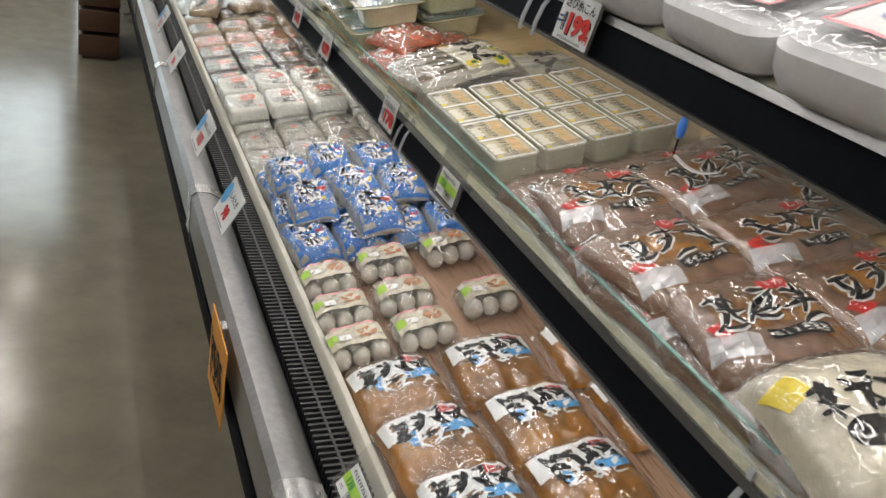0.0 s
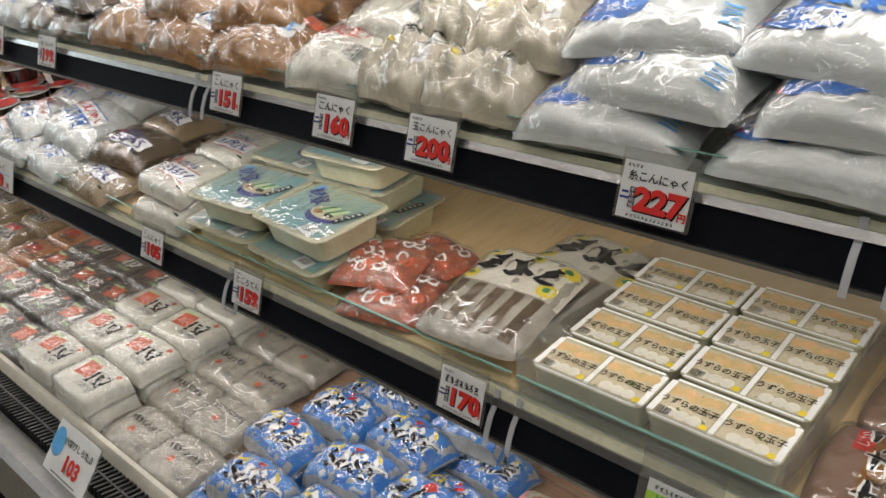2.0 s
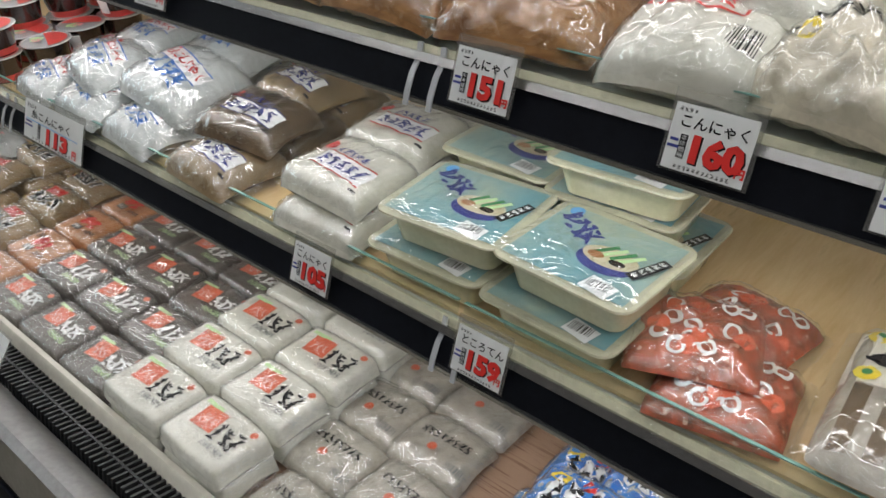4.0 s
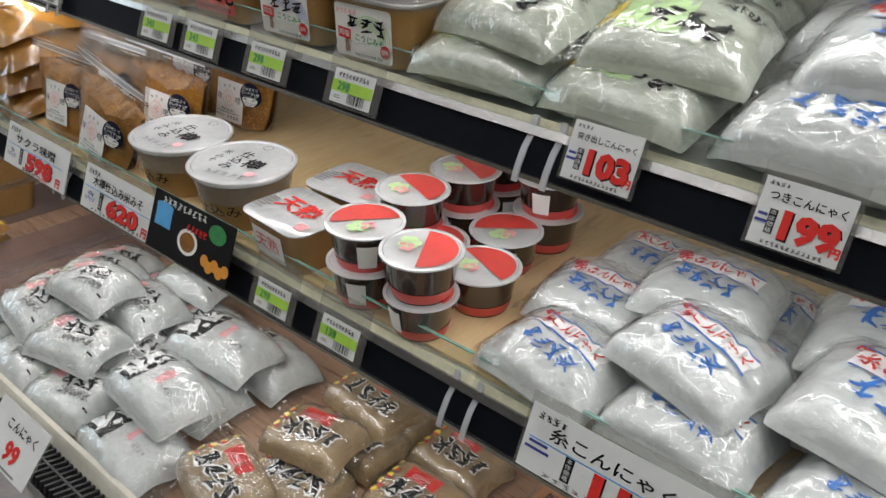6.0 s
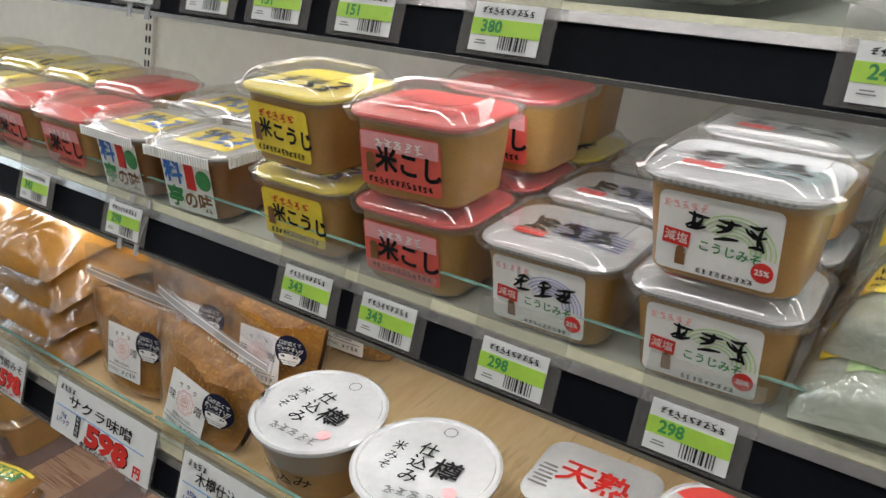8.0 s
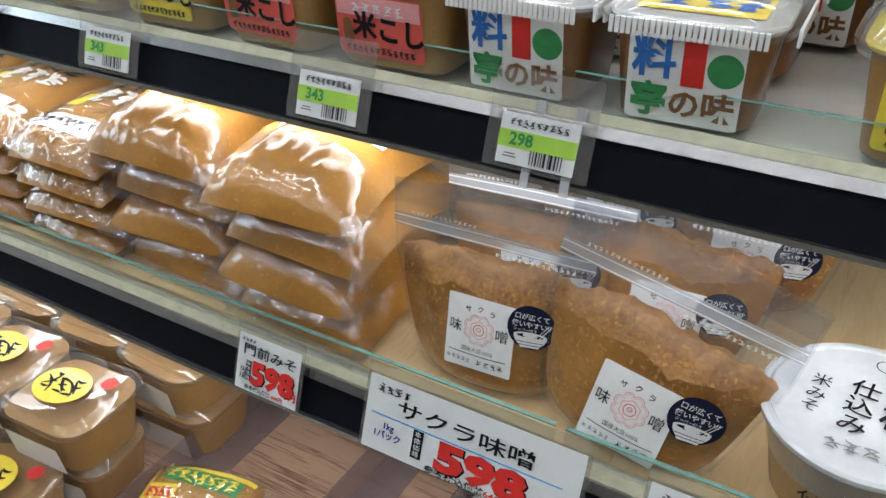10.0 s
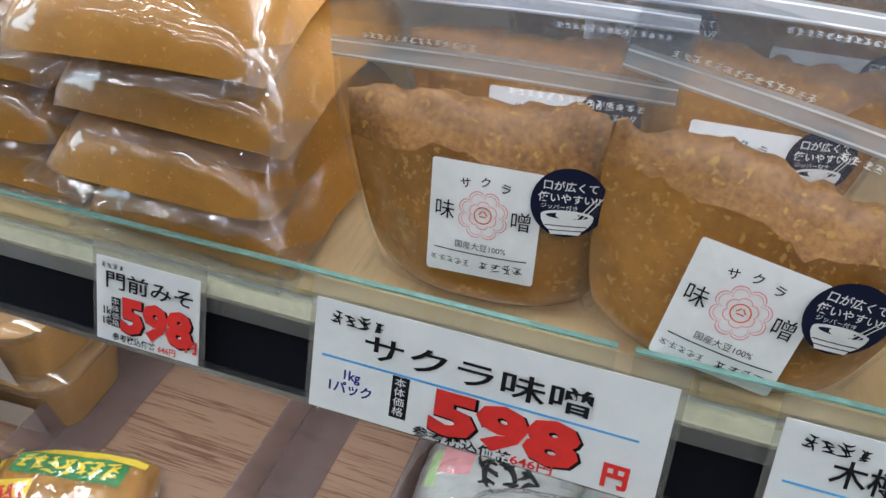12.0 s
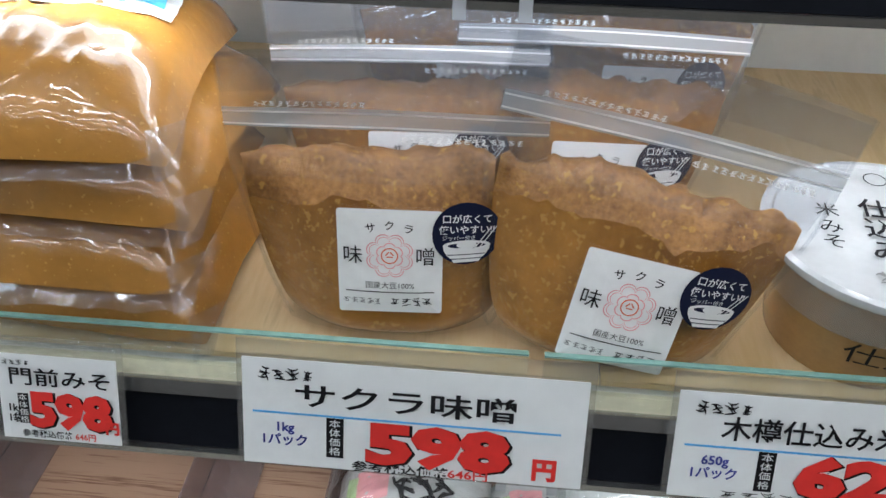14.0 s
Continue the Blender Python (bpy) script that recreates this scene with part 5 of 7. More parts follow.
# stand-up zip pouches of miso
def zip_pouch(s, stickers=True):
    t = thing("miso_pouch", "clear zip pouch of coarse brown miso, white label", "food pouch", "zip pouches of miso")
    W, H = 0.204, 0.200
    lb0 = -0.003 if s == 1 else -0.019

    def thick(u, q):
        # half depth of the pouch at height share q: round gusset foot, flat zip
        foot = min(1.0, 0.55 + 6.0 * q)
        return 0.036 * foot * max(0.0, 1 - q) ** 0.75 * (1 - 0.80 * abs(u) ** 2.4) + 0.0010

    def half_w(q):
        return W / 2 * (0.70 + 0.26 * min(1, q * 1.6) ** 0.7 + 0.04 * q)

    def wall(sgn, n=22, m=20):
        vs = []
        for j in range(m + 1):
            for i in range(n + 1):
                u, q = 2 * i / n - 1, j / m
                wob = 0.0030 * noise.noise((u * 3 + s, q * 6, s * 2.0)) * min(1, q * 2) + 0.002 * noise.noise((u * 7 + s, q * 2, 4.0)) * q
                vs.append((u * half_w(q), sgn * thick(u, q) + wob, q * H + 0.001 - 0.006 * q * u * u))
        f = [(j * (n + 1) + i, j * (n + 1) + i + 1, (j + 1) * (n + 1) + i + 1, (j + 1) * (n + 1) + i) for j in range(m) for i in range(n)]
        return vs, f if sgn < 0 else [q[::-1] for q in f]

    def level(u, back):
        # ragged upper edge of the miso, higher at the back and in the middle
        return (0.124 if back else 0.101) * (1 - 0.06 * abs(u) ** 3) + 0.014 * noise.noise((u * 1.9 + s, s, back * 0.6)) + 0.007 * noise.noise((u * 7, s, back)) + 0.003 * noise.noise((u * 19, s, back))

    def content(sgn, n=34, m=16):
        vs = []
        for j in range(m + 1):
            for i in range(n + 1):
                u, q = 2 * i / n - 1, j / m
                z = q * level(u, sgn > 0) + 0.002
                k = (1 - (1 - q) ** 6 * 0.10) * 0.955
                vs.append((u * half_w(z / H) * k, sgn * (thick(u, z / H) * 0.93 - 0.0008), z + 0.004 * (1 - q) * abs(u) ** 4))
        f = [(j * (n + 1) + i, j * (n + 1) + i + 1, (j + 1) * (n + 1) + i + 1, (j + 1) * (n + 1) + i) for j in range(m) for i in range(n)]
        return vs, f if sgn < 0 else [q[::-1] for q in f]

    n, m = 34, 16
    fr, bk = content(-1), content(1)
    body = join(fr, bk)
    K = len(fr[0])
    miso = part("miso", (body[0], body[1] + [(i, K + i, K + i + 1, i + 1) for i in range(n)]), MISOB, t, "coarse brown miso", 60)
    cap, cf = [], []
    for j in range(9):
        for i in range(n + 1):
            a, b, k = Vector(fr[0][m * (n + 1) + i]), Vector(bk[0][m * (n + 1) + i]), j / 8
            c = a.lerp(b, k)
            c.z += (0.010 + 0.006 * noise.noise((c.x * 60, c.y * 60, s)) + 0.004 * noise.noise((c.x * 170, c.y * 170, s))) * math.sin(k * math.pi)
            cap.append(tuple(c))
    cf = [(j * (n + 1) + i, j * (n + 1) + i + 1, (j + 1) * (n + 1) + i + 1, (j + 1) * (n + 1) + i) for j in range(8) for i in range(n)]
    part("miso_top", (cap, cf), MISOT, miso, "dry crumbly top of the miso", 60)
    lo, hi = [], []
    for g in (wall(-1), wall(1)):
        lo.append((g[0], g[1][:22 * 12]))
        hi.append((g[0], g[1][22 * 12:]))
    film = part("film", join(*lo), POUCH, t, "crinkled clear film", 60)
    part("upper_film", join(*hi), SMOKE, film, "milky clear film above the miso", 60)
    F = lambda a, b, lift=0.0: (a, -(thick(max(-1, min(1, a / half_w(b / H))), b / H) + lift + 0.0012), b - 0.006 * (b / H) * min(1, a * a / half_w(b / H) ** 2))
    F0 = F
    for side in (-1, 1):
        vs = [(side * (half_w(q) + e), 0.0015 * noise.noise((q * 7, s, side)), q * H - 0.006 * q) for q in [k / 16 for k in range(17)] for e in (-0.0010, 0.0022)]
        part("side_seal", (vs, [(2 * k, 2 * k + 1, 2 * k + 3, 2 * k + 2) for k in range(16)]), SMOKE, film, "welded side seal", 0)
    part("zip_band", patch(F, 0, 0.1615, W * 0.985, 0.0125, 20, 2, lift=0.0010), ZIP, film, "frosted zip strip", 0)
    for q in (0.1575, 0.1655):
        part("zip_ridge", patch(F, 0, q, W * 0.985, 0.0012, 20, 1, lift=0.0022), TUBW, film, "white zip ridge", 0)
    part("top_band", patch(F, 0, 0.1875, W * 0.985, 0.020, 20, 2, lift=0.0010), SMOKE, film, "frosted top band", 0)
    part("opening_print", strokes(F, -0.045, 0.1705, 0.070, 0.0036, 14, s + 3, 0.2, lift=0.0020), PAPER, film, "", 0)
    part("opening_print", strokes(F, 0.048, 0.1510, 0.076, 0.0042, 14, s + 7, 0.2, lift=0.0020), PAPER, film, "", 0)
    F = lambda a, b, lift=0.0: F0(a, b + lb0, lift)
    if stickers:
        lb = part("label", plate(F, 0.004, 0.072, 0.068, 0.074, 0.002, lift=0.0028), PAPER, t, "square white paper label", 0)
        def blossom(r, bite, width, petals, n=96):
            vs = []
            for i in range(n):
                g = 2 * math.pi * i / n
                e = r * (1 - bite * (1 - abs(math.sin(petals * g / 2)) ** 0.6))
                vs += [F(0.004 + q * math.cos(g), 0.078 + q * math.sin(g), 0.0038) for q in (e, e - width)]
            return vs, [(2 * i, 2 * i + 1, (2 * i + 3) % (2 * n), (2 * i + 2) % (2 * n)) for i in range(n)]

        part("flower_mark", blossom(0.0158, 0.20, 0.0007, 8), PINK, lb, "", 0)
        part("flower_mark", blossom(0.0140, 0.26, 0.0005, 8), PINK, lb, "", 0)
        part("flower_mark", blossom(0.0092, 0.20, 0.0007, 6), PINK, lb, "", 0)
        part("flower_mark", blossom(0.0056, 0.0, 0.0008, 8), CORAL, lb, "", 0)
        part("flower_mark", join(patch(F, 0.004, 0.0772, 0.0042, 0.0008, 1, 1, lift=0.0038), patch(F, 0.0025, 0.0795, 0.0034, 0.0008, 1, 1, 50, lift=0.0038), patch(F, 0.0055, 0.0795, 0.0034, 0.0008, 1, 1, -50, lift=0.0038)), CORAL, lb, "", 0)
        part("letters", join(glyphs(F, "味", -0.020, 0.077, 0.0135, lift=0.0038), glyphs(F, "噌", 0.027, 0.077, 0.0135, lift=0.0038),
                             glyphs(F, "サ", -0.008, 0.0965, 0.0070, 12, 0.01, lift=0.0038), glyphs(F, "ク", 0.004, 0.0985, 0.0070, 0, 0.01, lift=0.0038), glyphs(F, "ラ", 0.016, 0.0965, 0.0070, -12, 0.01, lift=0.0038),
                             glyphs(F, "国産大豆100%", 0.004, 0.0565, 0.0052, lift=0.0038)), BLACK, lb, "", 0)
        part("rule", patch(F, 0.004, 0.0518, 0.058, 0.0007, 6, 1, lift=0.0038), BLACK, lb, "", 0)
        part("maker_mark", strokes(F, 0.018, 0.0450, 0.028, 0.0065, 4, 3, 0.16, lift=0.0038), BLACK, lb, "", 0)
        part("maker_mark", strokes(F, -0.014, 0.0450, 0.026, 0.0050, 5, 13, 0.16, lift=0.0038), GREY, lb, "", 0)
        st = part("round_sticker", disc(F, 0.053, 0.094, 0.022, n=28, lift=0.0042), NAVYD, t, "round navy sticker", 0)
        part("sticker_letters", join(glyphs(F, "口が広くて", 0.053, 0.1045, 0.0064, 0, 0.012, lift=0.0050), glyphs(F, "使いやすい!!", 0.053, 0.0970, 0.0064, 0, 0.012, lift=0.0050), glyphs(F, "ジッパー付き", 0.048, 0.0915, 0.0036, lift=0.0050)), PAPER, st, "", 0)
        bowl = [(0.0150, 0.0862), (0.0145, 0.0830), (0.0125, 0.0795), (0.0095, 0.0765), (0.0080, 0.0740)]
        part("bowl_mark", ([F(0.053 + q * x, z, 0.0050) for x, z in bowl for q in (-1, 1)], [(2 * i, 2 * i + 1, 2 * i + 3, 2 * i + 2) for i in range(4)]), PAPER, st, "", 0)
        part("bowl_mark", disc(F, 0.053, 0.0866, 0.0150, 0.0, 20, 0.0053, 0.24), PAPER, st, "", 0)
        part("bowl_mark", disc(F, 0.053, 0.0866, 0.0120, 0.0, 20, 0.0056, 0.16), NAVYD, st, "", 0)
        part("bowl_mark", disc(F, 0.053, 0.0872, 0.0065, 0.0, 14, 0.0059, 0.42), PAPER, st, "", 0)
        for q in (0.0800, 0.0770):
            part("bowl_mark", patch(F, 0.053, q, 0.024, 0.0006, 3, 1, lift=0.0054), NAVYD, st, "", 0)
        for q in (0.0, 0.0030):
            part("bowl_mark", patch(F, 0.0635 + q, 0.0925, 0.0007, 0.018, 1, 2, -35, lift=0.0062), PAPER, st, "", 0)
    return t


spread([zip_pouch(1), zip_pouch(4)], [at("low", x, y, t, z, p, r) @ Matrix.Diagonal((k, k, k, 1)) for x, y, t, z, p, r, k in ((0.625, 4.168, 2, 0.001, -5, 0, 1.0), (0.610, 4.026, -2, 0.001, -8, 11, 1.04), (0.722, 4.165, 4, 0.001, -4, 0, 0.98), (0.742, 4.036, 6, 0.001, -4, 3, 1.0), (0.860, 4.130, 6, 0.001, -4, 0, 1.0), (0.865, 3.990, 4, 0.001, -4, 2, 1.0))])


# stacked film sacks of smooth miso
def sack(s, top):
    t = thing("miso_sack", "pillow sack of smooth amber miso in clear film", "food bag", "stacked miso sacks")
    P = Pillow(0.188, 0.215, 0.062, s, 2.6, 0.10, 0.04, nu=36, nv=32, rim=0.22)
    b = part("filled_sack", P.geo(), MISOS, t, "", 60)
    n, m = 26, 5
    vs = []
    for j in range(m + 1):
        for i in range(n + 1):
            u, q = 2 * i / n - 1, j / m
            drop = 0.010 * q * (1 + 0.8 * noise.noise((u * 1.6 + s, s, 2.0)))
            vs.append((u * 0.088 * (1 + 0.05 * q), -0.0985 - 0.016 * q + 0.010 * u * u * (1 - q), 0.0130 - drop * 0.9 + 0.0030 * noise.noise((u * 5, q * 2, s)) * q))
    fs = [(j * (n + 1) + i, j * (n + 1) + i + 1, (j + 1) * (n + 1) + i + 1, (j + 1) * (n + 1) + i) for j in range(m) for i in range(n)]
    part("seal_flap", (vs, fs), SMOKE, t, "milky clear seal flap", 60)
    for side in (-1, 1):
        e = [(side * 0.080, -0.092, 0.024), (side * 0.101, -0.107, 0.008), (side * 0.094, -0.060, 0.014), (side * 0.088, -0.112, 0.002)]
        part("corner_ear", (e, [(0, 1, 2), (0, 3, 1)]), SMOKE, t, "folded clear film corner", 0)
    if top:
        l = part("label", patch(P, 0.012, 0.030, 0.118, 0.074, 10, 8, 6), PAPER, b, "white, pink and blue label", 0)
        part("pink_edge", patch(P, 0.009, 0.062, 0.112, 0.006, 10, 1, 6, lift=0.002), PINK, l, "", 0)
        part("red_letters", strokes(P, 0.012, 0.040, 0.090, 0.018, 5, 3, 0.24, 6, lift=0.0024), RED, l, "", 0)
        part("blue_panel", patch(P, 0.014, 0.018, 0.104, 0.022, 8, 3, 6, lift=0.002), SKYB, l, "", 0)
        part("small_print", bars(P, 0.010, 0.001, 0.060, 0.008, 3, lift=0.0022, turn=6), BLUE, l, "", 0)
    return t


_sk = [sack(2, False), sack(5, False), sack(8, True)]
_n = 0
for _y, _hs, _dx in ((4.372, 4, 0.0), (4.566, 4, 0.02)):
    for _i in range(_hs):
        src = _sk[2] if _i == _hs - 1 else _sk[_i % 2]
        m = at("low", 0.677 + _dx + (0.004, -0.006, 0.003, -0.008)[_i], _y + (0.0, 0.010, -0.004, 0.012)[_i], wobble(_i + int(_y * 10), 5), 0.002 + 0.0485 * _i)
        if _n in (0, 1, 3):
            src.matrix_basis = m
        else:
            copy_thing(src, m)
        _n += 1


def farm_marks(P):
    yield "white_band", patch(P, -0.02, -0.06, 0.14, 0.035, 10, 4), PAPER
    yield "small_print", strokes(P, -0.02, -0.06, 0.12, 0.020, 12, 6, 0.16, lift=0.0024), BLACK
    yield "red_letters", strokes(P, 0.01, 0.02, 0.10, 0.05, 3, 21, 0.25), PAPER
    yield "black_letters", strokes(P, 0.01, 0.06, 0.10, 0.04, 4, 23, 0.25), BLACK
    yield "yellow_mark", patch(P, -0.05, 0.0, 0.03, 0.04, 3, 4), YELLOW


spread([bag("printed_miso_sack", "amber miso sack with white band and black print", "food bag", "printed miso sacks", 0.165, 0.215, 0.046, MISOS, 9, farm_marks, boxy=3.4, wrinkle=0.07)],
       [at("low", 0.69, y, wobble(int(y * 100) + z, 4), 0.002 + 0.036 * z) for y in (4.74, 4.92, 5.10) for z in range(4)])


# ---- middle shelf ----
def white_tub(s):
    t = thing("white_tub", "round-cornered white tub under clear film, pink-edged label", "food tub", "white tubs")
    w, d, h = 0.158, 0.128, 0.042
    b = part("tub", loft([(0.0, w / 2 - 0.012, d / 2 - 0.012, 0.026), (0.006, w / 2 - 0.005, d / 2 - 0.005, 0.028), (h * 0.5, w / 2 - 0.001, d / 2 - 0.001, 0.030), (h - 0.006, w / 2 - 0.002, d / 2 - 0.002, 0.030), (h, w / 2 - 0.008, d / 2 - 0.008, 0.028)], 6), TUBW, t)
    P = Pillow(w, d, 0.008, s, 9, 0.3, 0.02, nu=16, nv=14)
    Q = lambda a, c, lift=0.0: (a, c, h + P(a, c)[2] + lift)
    f = part("film", ([(x, y, z + h + 0.0005) for x, y, z in P.geo()[0][:17 * 15]], P.geo()[1][:16 * 14]), FILM, t, "", 60)
    l = part("label", patch(Q, 0.0, 0.0, 0.100, 0.070, 8, 6), PAPER, f, "white label with pink edge", 0)
    part("pink_edge", join(patch(Q, 0, 0.034, 0.100, 0.004, 8, 1, lift=0.002), patch(Q, 0, -0.034, 0.100, 0.004, 8, 1, lift=0.002), patch(Q, 0.048, 0, 0.004, 0.070, 1, 6, lift=0.002), patch(Q, -0.048, 0, 0.004, 0.070, 1, 6, lift=0.002)), PINK, l, "", 0)
    part("lilac_letters", strokes(Q, 0.006, 0.004, 0.070, 0.040, 4, s, 0.18, lift=0.0024), LILAC, l, "", 0)
    part("red_mark", disc(Q, -0.030, 0.018, 0.012, k=0.6, lift=0.0026), CORAL, l, "", 0)
    return t


spread([white_tub(2), white_tub(5)], [at("mid", x - 0.018, y, t, 0.78 * z + 0.004, 8) @ Matrix.Diagonal((1.08, 1.08, 1.1, 1)) for x, y, t, z in ((0.630, 0.955, 2, 0.002), (0.630, 0.785, -2, 0.002), (0.630, 0.615, 3, 0.002), (0.630, 0.445, 0, 0.002), (0.765, 0.96, 0, 0.002), (0.765, 0.79, 2, 0.002), (0.765, 0.62, 0, 0.002), (0.765, 0.45, 0, 0.002),
       (0.775, 0.965, 3, 0.062), (0.775, 0.795, -2, 0.062), (0.77, 0.62, 2, 0.062), (0.89, 0.96, 0, 0.002), (0.89, 0.79, 0, 0.002))])


def logo_marks(s):
    def f(P):
        yield "blue_oval", disc(P, -0.050, -0.034, 0.040, k=0.46), BLUE
        yield "oval_letters", glyphs(P, "お徳用", -0.050, -0.034, 0.020, lift=0.003), PAPER
        yield "blue_letters", strokes(P, 0.010, 0.004, 0.170, 0.044, 6, s + 1, 0.22, 4), BLUE
        yield "small_blue", bars(P, 0.075, -0.040, 0.020, 0.030, 5), SKYB
        yield "red_tick", patch(P, -0.088, -0.034, 0.012, 0.008, 2, 1, 40), RED
    return f


spread([bag("large_noodle_bag", "large clear bag of white noodles with blue print", "food bag", "large blue-print noodle bags", 0.215, 0.150, 0.052, MILK, s, logo_marks(s), wrinkle=0.16, seal=0.12) for s in (4, 9, 17)],
       [at("mid", x, y, t, z + 0.014, p + 11, r) for x, y, t, z, p, r in ((0.635, 1.165, -3, 0.001, 0, 0), (0.635, 1.395, 3, 0.001, 0, 0), (0.785, 1.17, 2, 0.001, 0, 0), (0.785, 1.40, -2, 0.001, 0, 0), (0.655, 1.135, 5, 0.045, 3, 2), (0.660, 1.350, -6, 0.045, 3, -2), (0.80, 1.15, 3, 0.045, 3, 0), (0.80, 1.37, -3, 0.045, 3, 0),
        (0.685, 1.170, -8, 0.090, 5, 3), (0.700, 1.375, 7, 0.090, 5, -3))])


def balls_marks(s):
    def f(P):
        yield "white_patch", patch(P, 0.035, -0.01, 0.022, 0.05, 2, 4, 14), PAPER
        yield "barcode", barcode(P, 0.035, -0.01, 0.018, 0.040, 0.0026), BLACK
        yield "brush_mark", strokes(P, -0.02, 0.02, 0.11, 0.024, 7, s, 0.18), BLACK
        yield "yellow_spot", disc(P, -0.045, -0.01, 0.010), YELLOW
    return f


spread([bag("konjac_ball_bag", "lumpy bag of pale beige konjac balls, black print", "food bag", "konjac ball bags", 0.155, 0.140, 0.066, CREAM, s, balls_marks(s), wrinkle=0.16, seal=0.08, lumps=0.55) for s in (5, 7, 12)],
       [at("mid", x, y, t, z + 0.016, p + 14, 0) for x, y, t, z, p in ((0.635, 1.575, 4, 0.001, 0), (0.635, 1.69, -8, 0.001, 0), (0.765, 1.58, 0, 0.001, 0), (0.770, 1.70, 4, 0.001, 0), (0.70, 1.555, 8, 0.056, 6), (0.72, 1.66, -10, 0.056, 4), (0.80, 1.57, 3, 0.060, 4))])


def papery_marks(P):
    yield "red_box", join(patch(P, -0.01, 0.03, 0.090, 0.003, 8, 1), patch(P, -0.01, 0.0, 0.090, 0.003, 8, 1), patch(P, -0.055, 0.015, 0.003, 0.033, 1, 4), patch(P, 0.035, 0.015, 0.003, 0.033, 1, 4)), RED
    yield "red_letters", strokes(P, -0.01, 0.015, 0.074, 0.022, 4, 6, 0.2), RED
    yield "barcode", barcode(P, 0.05, -0.03, 0.026, 0.03), BLACK


spread([bag("papery_konjac_bag", "white konjac bag with red boxed lettering", "food bag", "white red-box bags", 0.165, 0.145, 0.062, MILK2, 8, papery_marks, wrinkle=0.12, seal=0.1)],
       [at("mid", 0.640, 1.835, 3, 0.016, 14), at("mid", 0.775, 1.85, -4, 0.016, 14), at("mid", 0.72, 1.80, 8, 0.055, 8)])


def tan_marks(s):
    def f(P):
        yield "sticker", patch(P, 0.050, 0.0, 0.040, 0.050, 4, 5, 12), PAPER
        yield "blue_letters", strokes(P, 0.050, 0.0, 0.034, 0.034, 2, s, 0.24, 12, lift=0.0026), SKYB
        yield "red_patch", patch(P, 0.070, 0.036, 0.030, 0.020, 3, 2), CORAL
        yield "blue_line", patch(P, -0.02, 0.05, 0.12, 0.008, 8, 1), SKYB
    return f


spread([bag("fried_tofu_bag", "shiny bag of tan fried slices with blue sticker", "food bag", "tan sliced bags", 0.200, 0.145, 0.064, TAN, s, tan_marks(s), wrinkle=0.15, seal=0.12, lumps=0.3) for s in (4, 7, 13)],
       [at("mid", x, y, t, z + 0.014, p + 12, 0) for x, y, t, z, p in ((0.640, 2.02, 4, 0.001, 0), (0.640, 2.21, -3, 0.001, 0), (0.640, 2.40, 3, 0.001, 0), (0.78, 2.03, 0, 0.001, 0), (0.78, 2.22, 5, 0.001, 0), (0.78, 2.42, 0, 0.001, 0), (0.69, 2.06, 5, 0.055, 5), (0.68, 2.27, -6, 0.055, 4), (0.79, 2.05, 3, 0.06, 4), (0.80, 2.25, -4, 0.06, 4))])
spread([bag("dark_slice_bag", "clear bag of dark brown shreds with indigo band", "food bag", "dark shredded bags", 0.180, 0.145, 0.058, GREYK, s, dot_marks(s, INDIGO), wrinkle=0.15, seal=0.1, lumps=0.3) for s in (5, 14)],
       [at("mid", x, y, t, z) for x, y, t, z in ((0.640, 2.585, 4, 0.001), (0.78, 2.59, -3, 0.001), (0.66, 2.60, -6, 0.05), (0.79, 2.62, 2, 0.052), (0.64, 2.735, 4, 0.001))])
spread([bag("white_slab_bag", "plump white noodle bag with red and indigo band", "food bag", "white banded bags", 0.215, 0.150, 0.064, MILK, s, ito_marks(s, True), wrinkle=0.1, seal=0.1) for s in (7, 15)],
       [at("mid", x, y, t, z + 0.014, 12) for x, y, t, z in ((0.640, 2.87, -3, 0.001), (0.785, 2.86, 3, 0.001), (0.70, 2.84, 4, 0.058), (0.80, 2.88, -3, 0.058))])


def green_marks(s):
    def f(P):
        yield "green_panel", patch(P, -0.022, -0.012, 0.066, 0.066, 6, 7), PALEG
        yield "yellow_strip", patch(P, -0.066, -0.012, 0.018, 0.044, 2, 3, lift=0.002), YELLOW
        yield "strip_letters", strokes(P, -0.066, -0.012, 0.038, 0.012, 4, s, 0.2, 90, lift=0.0028), BLACK
        yield "brush_mark", strokes(P, 0.016, -0.022, 0.080, 0.046, 3, s + 1, 0.22, -12, lift=0.0024), BLACK
        yield "fine_print", strokes(P, 0.050, 0.020, 0.050, 0.016, 7, s + 2, 0.16, -12), BLACK
    return f


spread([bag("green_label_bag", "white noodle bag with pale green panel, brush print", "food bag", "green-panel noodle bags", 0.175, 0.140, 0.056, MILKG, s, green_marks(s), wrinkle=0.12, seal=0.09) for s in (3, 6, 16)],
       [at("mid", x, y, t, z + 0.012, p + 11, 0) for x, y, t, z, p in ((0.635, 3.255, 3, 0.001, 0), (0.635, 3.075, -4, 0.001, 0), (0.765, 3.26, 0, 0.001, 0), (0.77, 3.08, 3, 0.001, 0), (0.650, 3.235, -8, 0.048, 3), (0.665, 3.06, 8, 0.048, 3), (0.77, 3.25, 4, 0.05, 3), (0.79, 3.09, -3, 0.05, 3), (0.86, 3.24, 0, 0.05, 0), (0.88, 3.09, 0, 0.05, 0))])


